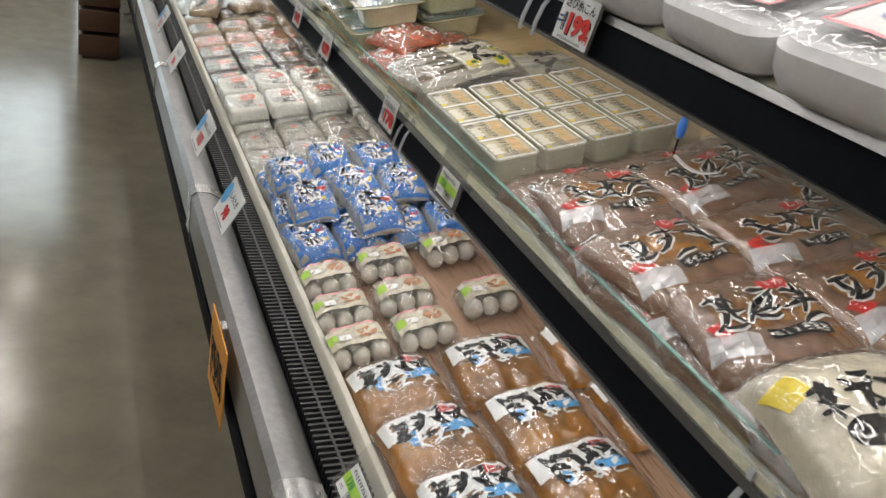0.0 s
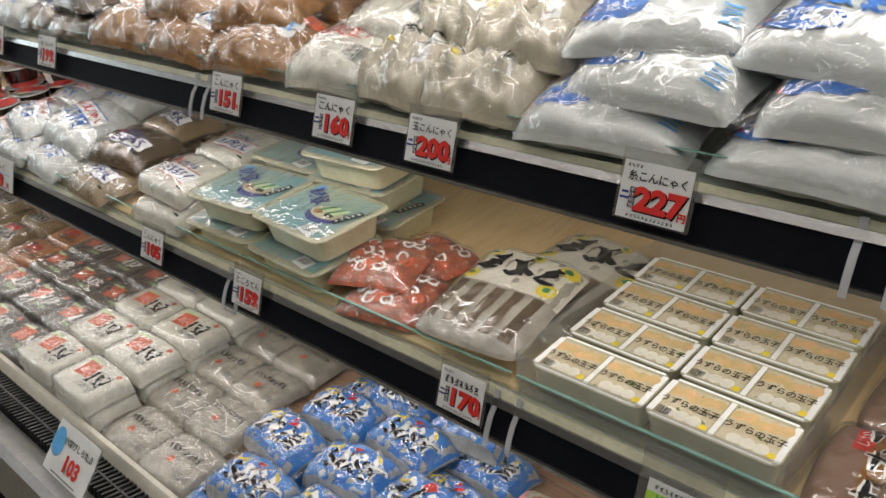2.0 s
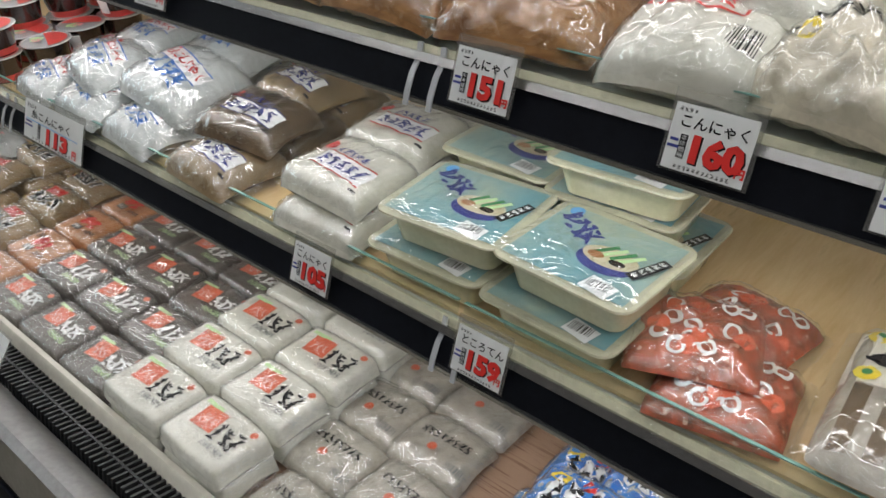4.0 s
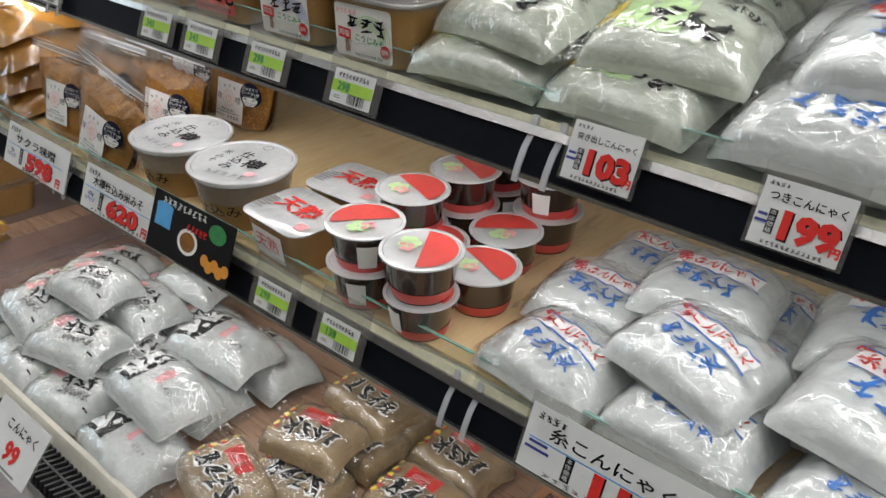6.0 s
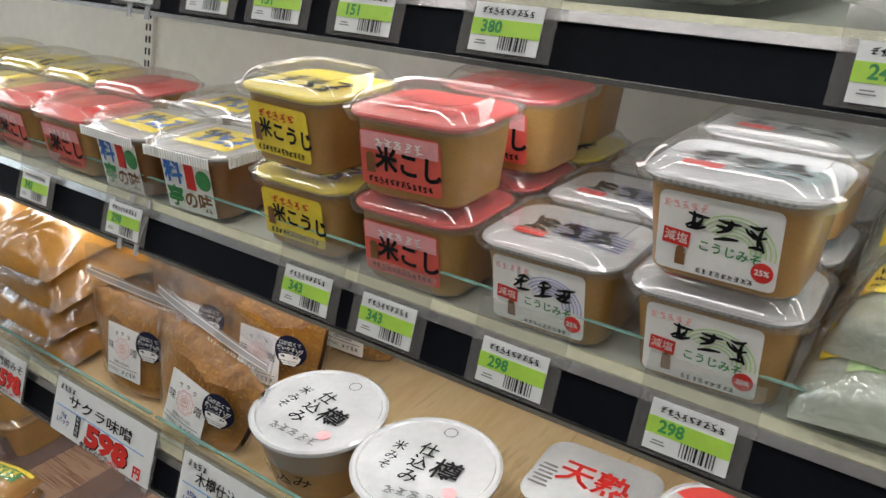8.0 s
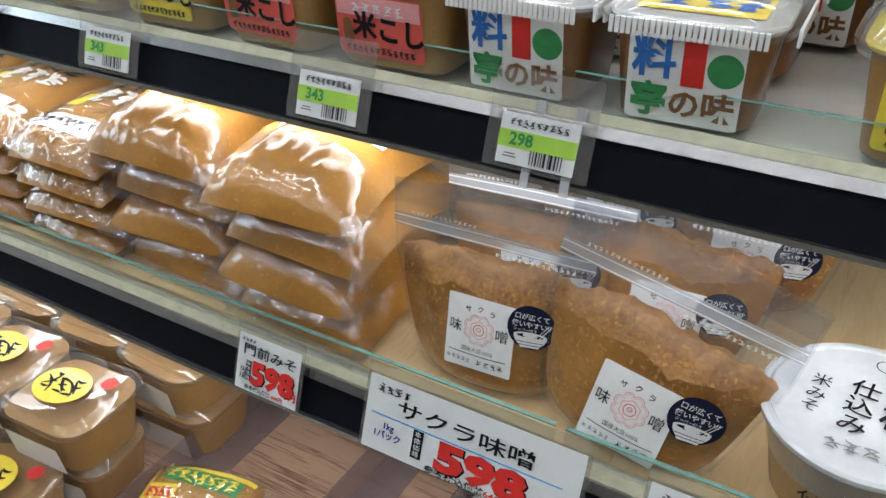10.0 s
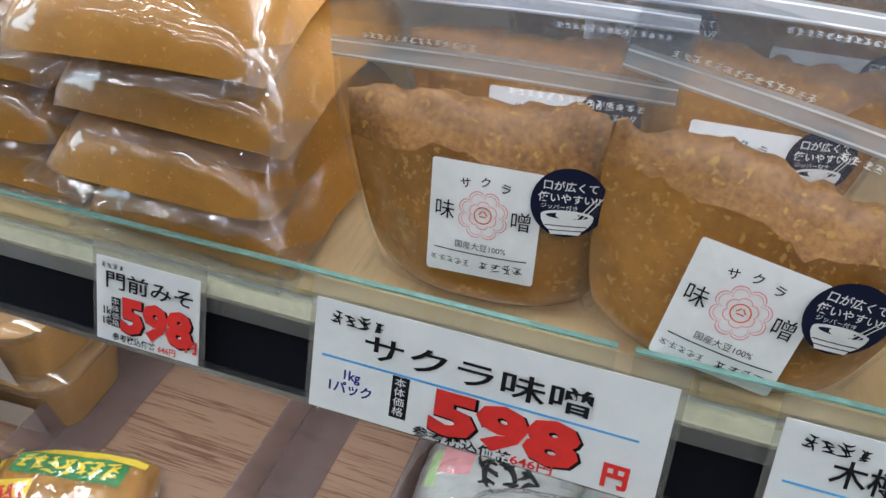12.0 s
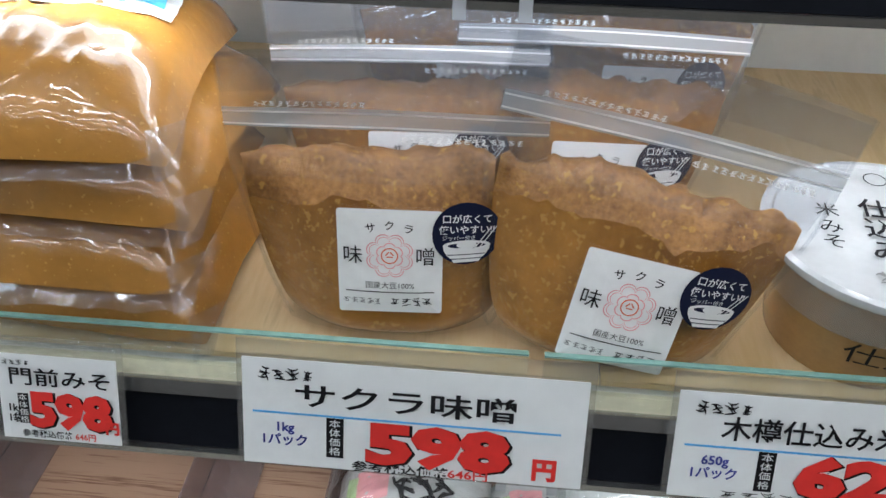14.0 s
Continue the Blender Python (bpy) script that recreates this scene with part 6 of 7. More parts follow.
# squared miso cups with domed clear lids
def miso_cup(kind, s):
    spec = {"red": (PINKLID, SALMON, "miso cup with a red lid and red label", MISO), "yellow": (YELLID, YELLOW, "miso cup with a yellow lid and yellow label", MISO),
            "white": (WHITLID, PAPER, "miso cup with a white lid and white label", MISO), "ribbed": (WHITLID, PAPER, "dark miso cup with a ribbed white-rimmed lid", MISOD)}[kind]
    lid, lab, label, fillm = spec
    t = thing("miso_cup", label, "miso cup", kind + " miso cups")
    w, d, h = (0.139, 0.120, 0.0945) if kind != "ribbed" else (0.129, 0.120, 0.0945)
    b = part("cup", loft([(0.0, w / 2 - 0.020, d / 2 - 0.018, 0.016), (0.004, w / 2 - 0.015, d / 2 - 0.014, 0.020), (h * 0.72, w / 2 - 0.008, d / 2 - 0.007, 0.026), (h * 0.78, w / 2 - 0.008, d / 2 - 0.007, 0.026)], 7), fillm, t, "clear cup of miso")
    k = h * 0.78
    inner = part("inner_lid", loft([(k + 0.0005, w / 2 - 0.004, d / 2 - 0.003, 0.028), (k + 0.004, w / 2 - 0.002, d / 2 - 0.001, 0.029), (k + 0.006, w / 2 - 0.003, d / 2 - 0.002, 0.028)], 7, False, True), lid, t)
    dome = part("dome_lid", loft([(k + 0.0015, w / 2 + 0.003, d / 2 + 0.003, 0.031), (k + 0.0075, w / 2 + 0.0045, d / 2 + 0.0045, 0.032), (k + 0.0090, w / 2, d / 2, 0.030), (h - 0.003, w / 2 - 0.006, d / 2 - 0.006, 0.028), (h, w / 2 - 0.010, d / 2 - 0.010, 0.026), (h + 0.0012, w / 2 - 0.013, d / 2 - 0.013, 0.024), (h - 0.001, w / 2 - 0.016, d / 2 - 0.016, 0.022)], 7, False, True), LID, t, "clear domed outer lid", 24)
    part("lid_rim", loft([(k - 0.0020, w / 2 + 0.0020, d / 2 + 0.0020, 0.031), (k + 0.0060, w / 2 + 0.0049, d / 2 + 0.0049, 0.0325)], 7, False, False), CLEAR, dome, "", 60)
    T = flat_top(k + 0.006)
    lean = 0.0070 / (h * 0.72)
    F = upright(-(d / 2 - 0.0140), -lean)
    if kind in ("red", "yellow"):
        l = part("front_label", plate(F, -0.004, h * 0.40, 0.088, 0.054, 0.005, lift=0.0012), lab, b, "", 0)
        if kind == "red":
            part("label_tint", patch(F, -0.004, h * 0.40 + 0.017, 0.084, 0.017, 1, 1, lift=0.0017), PINK, l, "", 0)
        part("brush_letters", glyphs(F, "米こし" if kind == "red" else "米こうじ", 0.006, h * 0.40 - 0.002, 0.025 if kind == "red" else 0.0205, -4, 0.035, 0.98, lift=0.0024), BLACK, l, "", 0)
        part("maker_mark", strokes(F, -0.004, h * 0.40 + 0.0165, 0.054, 0.010, 5, s, 0.2, lift=0.0026), PAPER if kind == "red" else RED, l, "", 0)
        part("figure_mark", join(disc(F, -0.036, h * 0.40 + 0.001, 0.0050, lift=0.0026), patch(F, -0.036, h * 0.40 - 0.008, 0.010, 0.012, 1, 1, lift=0.0026)), MISOD, l, "", 0)
        part("base_print", strokes(F, -0.004, h * 0.40 - 0.0205, 0.072, 0.007, 12, s + 1, 0.26, lift=0.0024), BLACK, l, "", 0)
        part("lid_print", strokes(T, 0.0, -0.005, 0.090, 0.050, 3, s + 2, 0.2, lift=0.0012), RED if kind == "red" else BLACK, inner, "", 0)
    elif kind == "white":
        c = h * 0.40
        l = part("front_label", plate(F, -0.002, c, 0.088, 0.062, 0.005, lift=0.0012), lab, b, "", 0)
        for q in range(6):
            r = 0.012 + 0.0034 * q
            arc = [(0.010 + e * math.cos(g), c - 0.004 + 0.85 * e * math.sin(g)) for g in np.linspace(-0.1, 2.5, 14) for e in (r, r + 0.0013)]
            part("curved_line", ([F(min(0.0405, u), min(c + 0.030, v), 0.0018) for u, v in arc], [(2 * i, 2 * i + 1, 2 * i + 3, 2 * i + 2) for i in range(13)]), PALEG if s % 2 else LILAC, l, "", 0)
        part("maker_mark", strokes(F, -0.026, c + 0.0225, 0.034, 0.007, 5, s + 5, 0.16, lift=0.0026), PINK, l, "", 0)
        part("brush_mark", strokes(F, 0.004, c + 0.010, 0.062, 0.020, 3, s, 0.22, -3, lift=0.0026), BLACK, l, "", 0)
        part("red_box", patch(F, -0.031, c - 0.004, 0.020, 0.0125, 1, 1, -4, lift=0.0022), RED, l, "", 0)
        part("box_letters", glyphs(F, "減塩", -0.031, c - 0.004, 0.0090, -4, lift=0.0028), PAPER, l, "", 0)
        part("small_letters", glyphs(F, "こうじみそ", 0.008, c - 0.0075, 0.0092, -3, 0.02, lift=0.0024), GREEN, l, "", 0)
        part("red_disc", disc(F, 0.032, c - 0.0165, 0.0078, lift=0.0024), RED, l, "", 0)
        part("disc_letters", glyphs(F, "25%", 0.032, c - 0.0165, 0.0062, 0, 0.02, lift=0.0030), PAPER, l, "", 0)
        part("figure_mark", join(disc(F, -0.027, c - 0.0135, 0.0034, lift=0.0024), patch(F, -0.027, c - 0.0205, 0.0075, 0.0100, 1, 1, lift=0.0022)), MISOD, l, "", 0)
        part("base_print", strokes(F, 0.006, c - 0.0265, 0.042, 0.0045, 9, s + 8, 0.22, lift=0.0022), BLACK, l, "", 0)
        part("lid_mark", strokes(T, 0.0, 0.008, 0.090, 0.040, 3, s + 2, 0.24, lift=0.0012), BLACK, inner, "", 0)
        part("lid_lines", join(*[patch(T, 0.02, -0.012 + 0.006 * q, 0.07, 0.0020, 6, 1, -10, lift=0.0011) for q in range(6)]), TEAL if s % 2 else INDIGO, inner, "", 0)
        part("lid_box", patch(T, -0.030, -0.018, 0.030, 0.013, 1, 1, lift=0.0016), RED, inner, "", 0)
        part("rim_print", strokes(upright(-(d / 2 + 0.0046)), 0.0, k + 0.0045, 0.10, 0.0050, 18, s, 0.2, lift=0.0006), GREY, dome, "", 0)
    else:
        l = part("front_label", plate(F, 0.0, h * 0.38, 0.082, 0.066, 0.003, lift=0.0012), lab, b, "", 0)
        part("blue_letters", glyphs(F, "料", -0.022, h * 0.38 + 0.014, 0.032, 0, 0.03, lift=0.0022), BLUE, l, "", 0)
        part("red_panel", patch(F, 0.006, h * 0.38 + 0.014, 0.016, 0.034, 1, 1, lift=0.0018), RED, l, "", 0)
        part("green_round", disc(F, 0.028, h * 0.38 + 0.012, 0.0125, lift=0.0018), GREEN, l, "", 0)
        part("green_letters", glyphs(F, "亭", -0.024, h * 0.38 - 0.018, 0.028, 0, 0.03, lift=0.0022), GREEN, l, "", 0)
        part("dark_letters", glyphs(F, "の味", 0.014, h * 0.38 - 0.018, 0.024, 0, 0.03, lift=0.0022), MISOD, l, "", 0)
        ribs = []
        for q in range(26):
            x = -w / 2 + 0.012 + q * (w - 0.024) / 25
            ribs += [box(x - 0.0014, x + 0.0014, -d / 2 - 0.0068, -d / 2 - 0.0046, k - 0.004, k + 0.0075)]
        for q in range(22):
            y = -d / 2 + 0.012 + q * (d - 0.024) / 21
            ribs += [box(w / 2 + 0.0046, w / 2 + 0.0068, y - 0.0014, y + 0.0014, k - 0.004, k + 0.0075), box(-w / 2 - 0.0068, -w / 2 - 0.0046, y - 0.0014, y + 0.0014, k - 0.004, k + 0.0075)]
        part("ribbed_rim", join(*ribs), PAPER, dome, "", 0)
        part("lid_panel", patch(T, 0.0, 0.004, 0.090, 0.070, 1, 1, lift=0.0008), YELLOW, inner, "", 0)
        part("lid_letters", strokes(T, 0.006, 0.004, 0.074, 0.046, 3, s, 0.24, lift=0.0014), BLUE, inner, "", 0)
        part("lid_letters", strokes(T, -0.020, 0.020, 0.040, 0.024, 2, s + 4, 0.24, lift=0.0016), BLACK, inner, "", 0)
    return t


CUPS = {"white": [miso_cup("white", 3), miso_cup("white", 6)], "red": [miso_cup("red", 4)], "yellow": [miso_cup("yellow", 5)], "ribbed": [miso_cup("ribbed", 7)]}
spread(CUPS["white"][:1], [at("mid", x - 0.013, y + 0.011, t, z) for x, y, t, z in ((0.628, 3.395, 3, 0.001), (0.622, 3.392, 1, 0.0935), (0.755, 3.40, 0, 0.001), (0.755, 3.395, -2, 0.0935), (0.88, 3.40, 0, 0.001))])
spread(CUPS["white"][1:], [at("mid", x - 0.013, y - 0.006, t, z) for x, y, t, z in ((0.630, 3.555, 2, 0.001), (0.755, 3.56, -2, 0.001), (0.88, 3.555, 0, 0.001))])
spread(CUPS["red"], [at("mid", x - 0.013, y - 0.015, t, z) for x, y, t, z in ((0.630, 3.712, 2, 0.001), (0.622, 3.708, 4, 0.0935), (0.755, 3.715, 0, 0.001), (0.758, 3.70, 0, 0.0935), (0.630, 4.290, 0, 0.001), (0.632, 4.425, -2, 0.001), (0.76, 4.36, 0, 0.001))])
spread(CUPS["yellow"], [at("mid", x - 0.013, y - 0.019, t, z) for x, y, t, z in ((0.632, 3.862, 0, 0.001), (0.626, 3.866, -3, 0.0935), (0.760, 3.865, 0, 0.001), (0.885, 3.72, 4, 0.0935), (0.885, 3.72, 0, 0.001), (0.632, 4.565, 0, 0.001), (0.632, 4.705, 0, 0.001), (0.765, 4.51, 0, 0.001), (0.765, 4.65, 0, 0.001), (0.632, 4.845, 0, 0.001), (0.632, 4.985, 0, 0.001), (0.765, 4.80, 0, 0.001))])
spread(CUPS["ribbed"], [at("mid", x - 0.013, y - 0.010, t, z) for x, y, t, z in ((0.630, 4.030, 3, 0.001), (0.630, 4.160, -1, 0.001), (0.758, 4.03, 0, 0.001), (0.758, 4.16, 2, 0.001), (0.88, 3.99, 0, 0.001), (0.88, 3.86, 0, 0.001))])


# ---- upper shelf ----
def lees_marks(P):
    yield "date_print", join(bars(P, 0.0, -0.030, 0.05, 0.010, 2), patch(P, 0.0, -0.052, 0.018, 0.003, 2, 1)), BLACK
    yield "red_mark", disc(P, 0.03, 0.02, 0.03, k=0.6), REDLID


spread([bag("white_lees_bag", "heavy white bag with small black date print", "food bag", "white heavy bags", 0.20, 0.16, 0.085, MILK2, 4, lees_marks, wrinkle=0.07, seal=0.08)],
       [at("high", x, y, 0, 0.001) for x, y in ((0.655, 3.505), (0.655, 3.28), (0.655, 3.06), (0.655, 2.84), (0.82, 3.5), (0.82, 3.28))])


def sake_tub(s):
    t = thing("sake_lees_tub", "pale tub with a dark round label", "food tub", "pale tubs with dark labels")
    b = part("tub", loft([(0.0, 0.060, 0.050, 0.020), (0.08, 0.068, 0.058, 0.024), (0.085, 0.070, 0.060, 0.024)], 6), CREAM, t)
    F = upright(-0.0500, -0.098)
    part("dark_label", disc(F, 0.0, 0.042, 0.034, k=0.85), SLATE, b, "", 0)
    part("label_letters", strokes(F, 0.0, 0.042, 0.02, 0.045, 2, 9, 0.16, lift=0.003), PAPER, b, "", 0)
    part("info_panel", patch(F, 0.048, 0.042, 0.022, 0.040, 1, 1), PAPER, b, "", 0)
    return t


spread([sake_tub(1)], [at("high", 0.64, y, 0, 0.001) for y in (3.68, 3.84, 4.0, 4.15, 4.30, 4.45)])


# ---- price cards ----
def holder(w, h):
    return box(-w / 2 - 0.004, w / 2 + 0.004, 0.0006, 0.0016, -h - 0.002, 0.012)


_cards = {}


def price_card(key, y, w, h, price, words="", size="", tax="", dz=0.0):
    """A white price card with red figures, hung from the rail in a clear holder."""
    x0, z0, k = PLANE[key]
    t = thing("price_card", "white price card with large red figures", "price card", "red-figure price cards")
    part("card", box(-w / 2, w / 2, -0.0006, 0.0002, -h, 0.0), CARD, t)
    P = upright(-0.0006)
    big = w > 0.12
    if big:
        fig, off, wd, vf = h * 0.50, w * 0.075, 1.62, 0.735
        unit, box_at, name_at, tax_at = (w * 0.39, 0.85), -w * 0.225, (-w * 0.02, 0.33), (w * 0.05, 0.955)
    else:
        fig, off, wd, vf = h * 0.54, w * 0.09, 1.12, 0.65
        unit, box_at, name_at, tax_at = (w * 0.44, 0.80), -w * 0.30, (w * 0.03, 0.26), (w * 0.04, 0.93)
    part("price_figure", glyphs(P, price, off, -h * vf, fig, 0, 0.055, wd, lift=0.0012), RED, t, "", 0)
    part("figure_shade", glyphs(P, price, off + 0.0010, -h * vf - 0.0010, fig, 0, 0.07, wd, lift=0.0006), BLACK, t, "", 0)
    part("unit", glyphs(P, "円", unit[0], -h * unit[1], h * (0.22 if big else 0.16), 0, 0.05, lift=0.0014), RED, t, "", 0)
    part("box", patch(P, box_at, -h * 0.70 if big else -h * 0.63, h * (0.15 if big else 0.12), h * (0.38 if big else 0.36), 1, 1, lift=0.0006), BLACK, t, "", 0)
    part("box_letters", join(*[glyphs(P, c, box_at, -h * ((0.565 if big else 0.50) + 0.088 * i), h * 0.086, 0, 0.0, 1.2, lift=0.0012) for i, c in enumerate("本体価格")]), CARD, t, "", 0)
    if words:
        nw = w * (0.70 if big else 0.88) / len(words)
        ns = min(h * (0.24 if big else 0.22), nw)
        part("name", glyphs(P, words, name_at[0], -h * name_at[1], ns, 0, 0.014, min(1.6, nw / ns), lift=0.0012), BLACK, t, "", 0)
    else:
        part("name", strokes(P, 0.0, -h * 0.26, w * 0.8, h * 0.2, 7, int(price), 0.22, lift=0.0012), BLACK, t, "", 0)
    part("maker_mark", strokes(P, -w * 0.37, -h * 0.135, w * 0.17, h * 0.13, 4, 2, 0.2, lift=0.0012) if big else strokes(P, -w * 0.33, -h * 0.085, w * 0.24, h * 0.07, 4, 2, 0.2, lift=0.0012), BLACK, t, "", 0)
    if size:
        part("size_print", join(*[glyphs(P, c, -w * 0.375, -h * (0.63 + 0.125 * i), h * 0.12, 0, 0.025, lift=0.0010) for i, c in enumerate(size.split())]), INDIGO if big else BLACK, t, "", 0)
    else:
        part("size_print", bars(P, -w * 0.41, -h * 0.60, w * 0.14, h * 0.2, 2, lift=0.0010), INDIGO, t, "", 0)
    if tax:
        ts = min(h * 0.105, w * 0.072)
        part("tax_line", glyphs(P, tax, tax_at[0] - ts * 2.2, -h * tax_at[1], ts, 0, 0.02, 1.35 if big else 1.0, lift=0.0010), BLACK, t, "", 0)
        part("tax_figure", glyphs(P, "646円", tax_at[0] + ts * (len(tax) * 0.5 * (1.35 if big else 1.0) - 0.7), -h * tax_at[1], ts, 0, 0.02, 1.35 if big else 1.0, lift=0.0010), RED, t, "", 0)
    else:
        part("tax_line", strokes(P, 0.0, -h * 0.94, w * 0.7, h * 0.07, 12, 3, 0.2, lift=0.0010), BLACK, t, "", 0)
    if big:
        part("blue_rule", patch(P, -w * 0.02, -h * 0.495, w * 0.90, 0.0015, 1, 1, lift=0.0008), SKYB, t, "", 0)
    part("clear_holder", holder(w, h), HOLDER, t, "clear plastic holder").visible_shadow = False
    t.matrix_basis = pose(x0 - 0.0135, y, z0 + 0.026 + dz, 0, 0, -90) @ pose(0, 0, 0, -8, 0, 0)
    return t


def shelf_ticket(key, y, price):
    x0, z0, k = PLANE[key]
    t = thing("shelf_ticket", "white shelf ticket with a green price band and barcode", "price ticket", "green-band shelf tickets")
    w, h = 0.066, 0.040
    part("card", box(-w / 2, w / 2, -0.0006, 0.0002, -h, 0.0), CARD, t)
    P = upright(-0.0006)
    part("green_band", patch(P, 0, -h * 0.50, w, h * 0.34, 1, 1, lift=0.0006), LIME, t, "", 0)
    part("price_figure", glyphs(P, price, -w * 0.20, -h * 0.50, h * 0.34, 0, 0.03, lift=0.0012), GREEN, t, "", 0)
    part("barcode", barcode(P, w * 0.16, -h * 0.80, w * 0.42, h * 0.28, 0.0012), BLACK, t, "", 0)
    part("name_print", strokes(P, 0, -h * 0.17, w * 0.76, h * 0.16, 9, 5, 0.2, lift=0.0012), BLACK, t, "", 0)
    part("small_print", bars(P, -w * 0.32, -h * 0.82, w * 0.18, h * 0.12, 2, lift=0.0012), GREY, t, "", 0)
    part("clear_holder", box(-w / 2 - 0.012, w / 2 + 0.012, 0.0006, 0.0014, -h - 0.004, 0.034), HOLDER, t, "clear plastic holder").visible_shadow = False
    t.matrix_basis = pose(x0 - 0.0135, y - 0.027, z0 - 0.005, 0, 0, -90) @ pose(0, 0, 0, -8, 0, 0)
    return t


for _y, _p, _n in ((0.995, "199", "結び糸こん"), (1.305, "227", "糸こんにゃく"), (1.600, "200", "玉こんにゃく"), (1.775, "160", "こんにゃく"), (2.020, "151", "こんにゃく"), (2.628, "199", "つきこんにゃく"), (2.875, "199", "つきこんにゃく"), (3.062, "103", "突き出しこんにゃく")):
    price_card("mid", _y, 0.074, 0.057, _p, _n, dz=-0.018 if _y < 1.1 else -0.010)
for _y, _p, _n in ((1.525, "170", ""), (1.975, "159", "ところてん"), (2.262, "105", "こんにゃく")):
    price_card("low", _y, 0.070, 0.056, _p, _n, dz=-0.010)
price_card("low", 2.965, 0.212, 0.072, "113", "糸こんにゃく")
price_card("low", 4.142, 0.222, 0.076, "598", "サクラ味噌", "1kg 1パック", "参考税込価格")
price_card("low", 3.870, 0.212, 0.074, "620", "木樽仕込み米みそ", "650g 1パック")
price_card("low", 4.379, 0.082, 0.062, "598", "門前みそ", "1kg 1袋", "参考税込価格", -0.012)
for _k, _y, _p in (("mid", 3.423, "298"), ("mid", 3.581, "298"), ("mid", 3.722, "343"), ("mid", 3.829, "343"), ("mid", 4.142, "298"), ("mid", 4.345, "343"), ("mid", 4.630, "343"), ("mid", 4.86, "343"),
                   ("low", 3.515, "298"), ("low", 3.385, "138"), ("low", 1.26, "138"), ("high", 3.637, "380"), ("high", 3.340, "246"), ("high", 3.790, "151"), ("high", 3.905, "151"), ("high", 4.010, "151"), ("high", 4.135, "151"), ("high", 4.28, "151"), ("high", 3.05, "246")):
    shelf_ticket(_k, _y, _p)

# the dark picture poster on the lower rail
_po = thing("picture_poster", "dark printed poster with pictures of a tub and soup", "poster")
part("sheet", box(-0.098, 0.098, -0.0006, 0.0006, -0.090, 0.0), BLACK, _po)
_P = upright(-0.0006)
part("tub_picture", join(patch(_P, -0.066, -0.036, 0.040, 0.030, 1, 1, lift=0.0008), disc(_P, -0.066, -0.020, 0.021, k=0.3, lift=0.0010)), SKYB, _po, "", 0)
part("soup_bowl", disc(_P, 0.0, -0.054, 0.024, 0.018, k=0.8, lift=0.0010), PAPER, _po, "", 0)
part("soup_picture", disc(_P, 0.0, -0.054, 0.018, k=0.8, lift=0.0008), AMBER, _po, "", 0)
part("green_picture", disc(_P, 0.062, -0.022, 0.020, k=0.7, lift=0.0008), GREEN, _po, "", 0)
part("food_picture", join(*[disc(_P, 0.045 + 0.012 * _i, -0.066 - 0.006 * (_i % 2), 0.009, lift=0.0008 + 0.0002 * _i) for _i in range(5)]), ORANGE, _po, "", 0)
part("headline", strokes(_P, -0.02, -0.010, 0.11, 0.012, 9, 4, 0.2, lift=0.0010), PAPER, _po, "", 0)
part("red_letters", strokes(_P, 0.016, -0.032, 0.05, 0.012, 5, 6, 0.22, lift=0.0010), RED, _po, "", 0)
_po.matrix_basis = pose(PLANE["low"][0] - 0.020, 3.668, 0.962, 0, 0, -90) @ pose(0, 0, 0, -8, 0, 0)


# ---- cards on the steel lip ----
def lip_card(y, w, h, price, words, roundel=True):
    t = thing("lip_price_card", "white price card leaning on the steel lip", "price card", "lip price cards")
    part("card", box(-w / 2, w / 2, -0.0006, 0.0004, -h / 2, h / 2), CARD, t)
    P = upright(-0.0006)
    part("price_figure", glyphs(P, price, w * 0.08, -h * 0.16, h * 0.42, 0, 0.045, lift=0.0012), RED, t, "", 0)
    part("name", glyphs(P, words, w * 0.10, h * 0.22, min(h * 0.2, w * 0.7 / len(words)), 0, 0.02, lift=0.0012), BLACK, t, "", 0)
    if roundel:
        part("blue_roundel", disc(P, -w * 0.36, h * 0.12, h * 0.22, lift=0.0010, k=1.3), SKYB, t, "", 0)
    part("small_print", bars(P, 0.0, -h * 0.42, w * 0.6, h * 0.08, 1, lift=0.0010), GREY, t, "", 0)
    part("clear_stand", join(box(-w / 2 - 0.003, w / 2 + 0.003, 0.0006, 0.0016, -h / 2 - 0.003, h / 2 + 0.003), box(-w / 2 - 0.003, w / 2 + 0.003, 0.0018, 0.040, -h / 2 - 0.003, -h / 2 - 0.0015)), CLEAR, t, "clear plastic stand").visible_shadow = False
    t.matrix_basis = pose(0.312, y, 0.624, 0, 0, -90) @ pose(0, 0, 0, -28, 0, 0)
    return t


lip_card(2.13, 0.135, 0.085, "103", "小結びしらたき")
lip_card(1.72, 0.120, 0.085, "98", "しらたき")
lip_card(2.78, 0.135, 0.085, "94", "こんにゃく", False)
lip_card(3.72, 0.135, 0.085, "99", "こんにゃく", False)
lip_card(3.25, 0.135, 0.085, "113", "こんにゃく")
_t = shelf_ticket("low", 0.90, "138")
_t.matrix_basis = pose(0.365, 0.93, 0.612, 0, 0, -90) @ pose(0, 0, 0, -40, 0, 0)
_o = thing("orange_sign", "orange sign with black lettering hung on the front", "sign")
part("board", box(-0.075, 0.075, -0.001, 0.001, -0.075, 0.075), ORANGE, _o)
part("letters", strokes(upright(-0.001), 0, 0, 0.12, 0.10, 4, 8, 0.16, lift=0.001), BLACK, _o, "", 0)
part("hook", box(-0.012, 0.012, 0.0012, 0.010, 0.055, 0.08), CHROME, _o)
_o.matrix_basis = pose(0.243, 1.33, 0.515, 0, 0, -90)

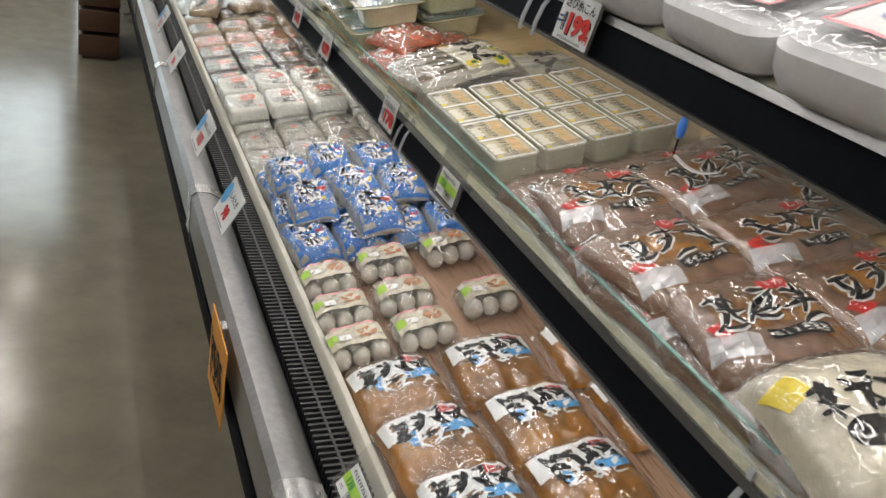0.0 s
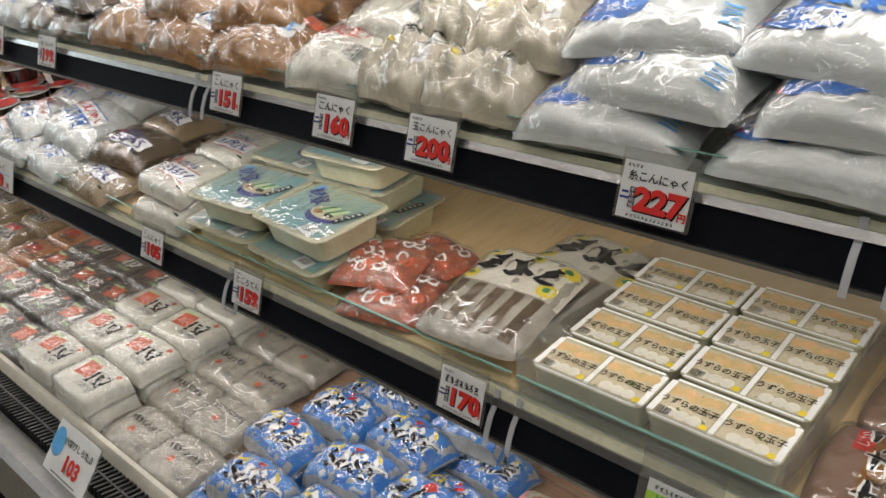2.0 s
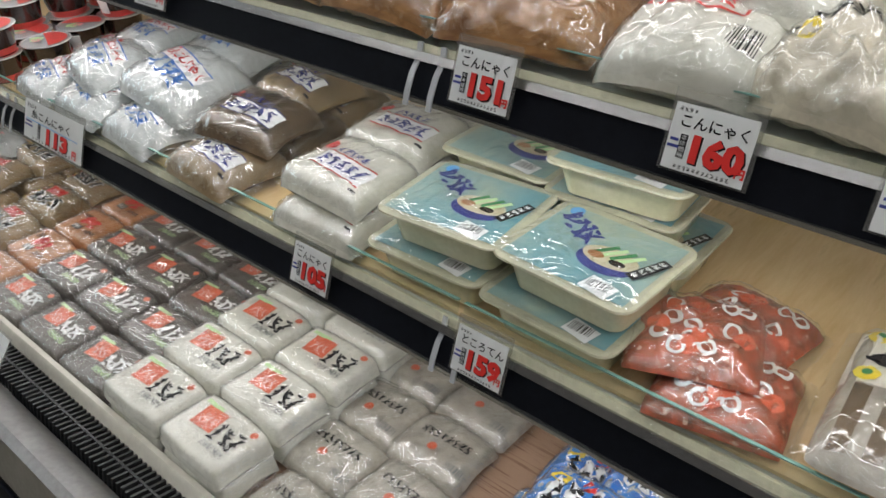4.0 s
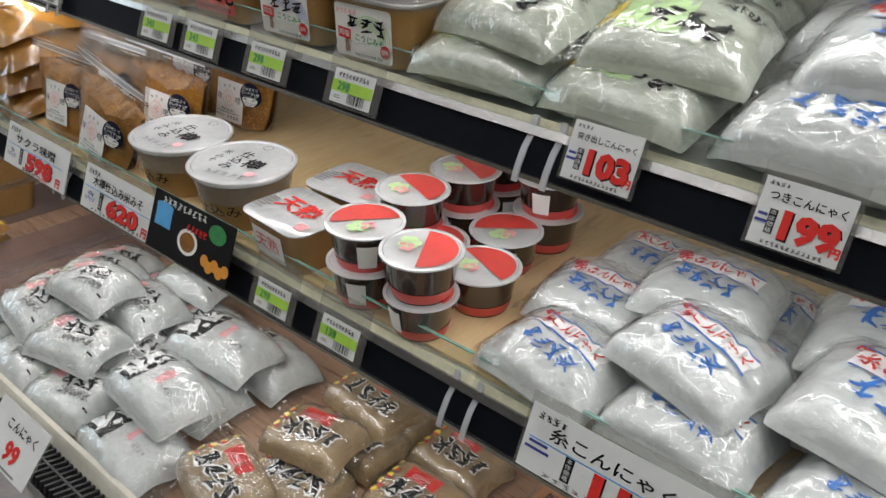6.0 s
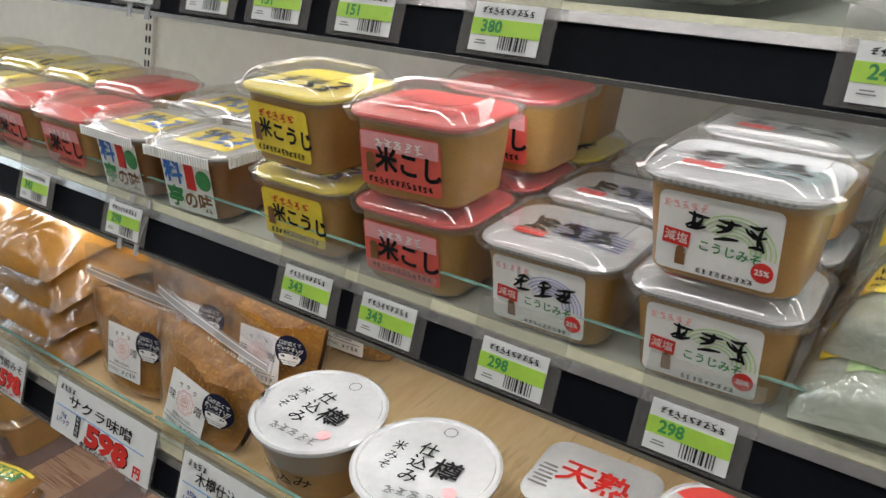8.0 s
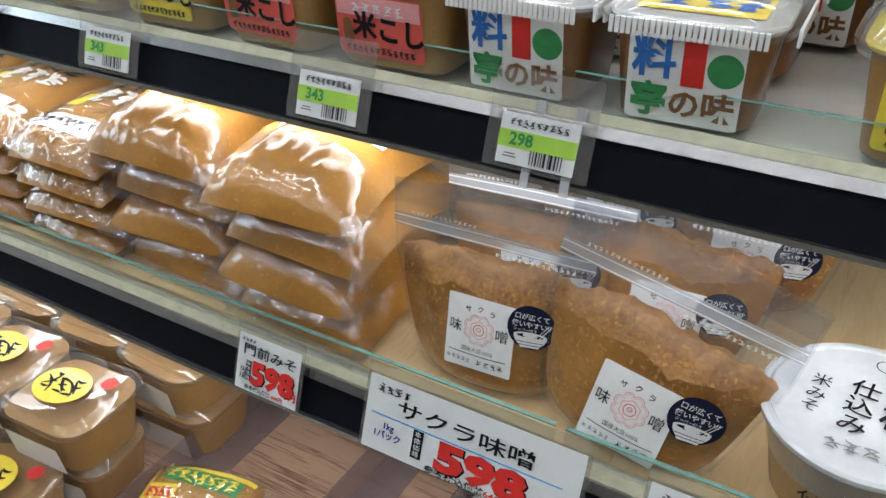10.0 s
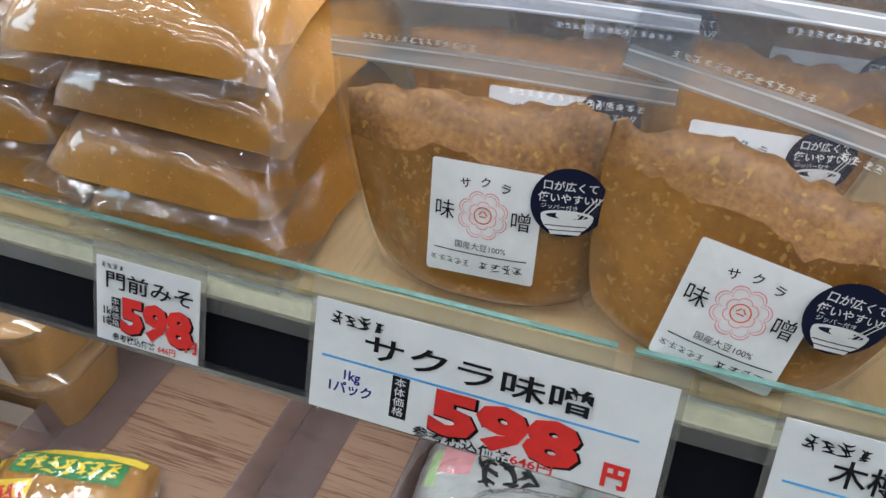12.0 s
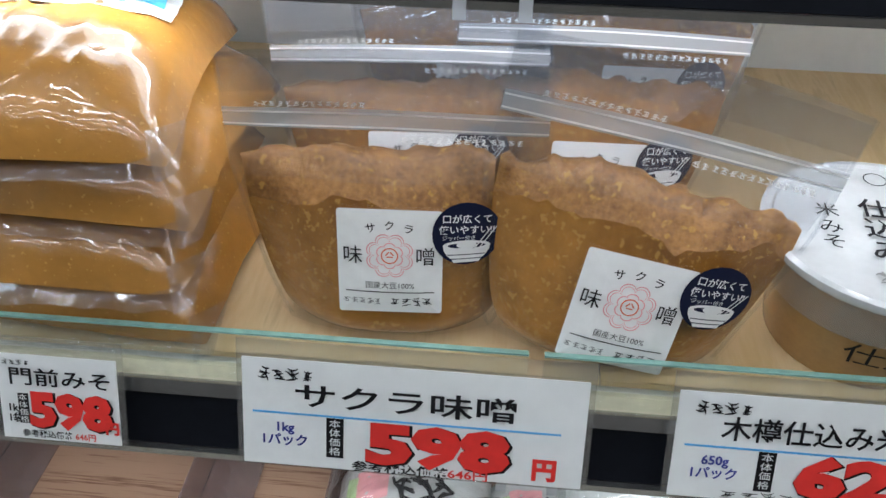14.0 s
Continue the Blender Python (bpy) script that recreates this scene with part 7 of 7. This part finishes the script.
# ---- loose details ----
# the blue-handled tag holder lying on the brown konjac bags
_h = thing("tag_holder", "small tag holder with blue grip and white arm", "tag holder")
part("grip", lathe(((0.0020, 0.0), (0.0055, 0.004), (0.0062, 0.016), (0.0045, 0.028), (0.0015, 0.031)), 14), BLUE, _h, "blue plastic grip", 60)
part("stem", lathe(((0.0012, -0.022), (0.0012, 0.0)), 8), BLACK, _h)
_arm = [(0.002 + 0.062 * _k / 10, -0.024 - 0.010 * math.sin(math.pi * _k / 10)) for _k in range(11)]
part("arm", move(extrude_y(_arm + [(_u, _v + 0.0022) for _u, _v in _arm[::-1]], -0.004, 0.004), pose(0, 0, 0, 0, 0, -62)), TUBW, _h, "curved white arm")
_h.matrix_basis = pose(0.742, 1.003, 1.066)


# the coiled white cord on the back panel
def ring_cord(r, t, turns, n=44):
    vs, fs = [], []
    N = n * turns
    for i in range(N + 1):
        a = 2 * math.pi * i / n
        for k in range(6):
            q = 2 * math.pi * k / 6
            vs.append(((r + 0.002 * (i // n) + t * math.cos(q)) * math.cos(a), t * math.sin(q) - 0.0035 * i / n, (r + t * math.cos(q)) * math.sin(a)))
    for i in range(N):
        for k in range(6):
            fs.append((i * 6 + k, (i + 1) * 6 + k, (i + 1) * 6 + (k + 1) % 6, i * 6 + (k + 1) % 6))
    return vs, fs


for _y, _z in ((3.315, 1.452), (1.33, 1.445)):
    c = thing("cable_coil", "coiled white cable hung on the back panel", "cable", "cable coils")
    part("cord", ring_cord(0.032, 0.0035, 3), WHITE, c, "", 60)
    part("peg", box(-0.006, 0.006, -0.004, 0.010, 0.026, 0.036), WHITE, c)
    c.matrix_basis = pose(0.948, _y, _z, 0, 0, -90)
_c = thing("wooden_crate_stand", "dark brown wooden crate stand on the floor", "crate")
for _i in range(5):
    part("plank", box(-0.10, 0.10, 0, 0.5, 0.02 + 0.13 * _i, 0.13 + 0.13 * _i, 0.006), BROWN, _c)
part("base", box(-0.08, 0.08, 0.02, 0.48, 0.0, 0.02), BROWN, _c)
_c.matrix_basis = pose(0.152, 4.84, 0)
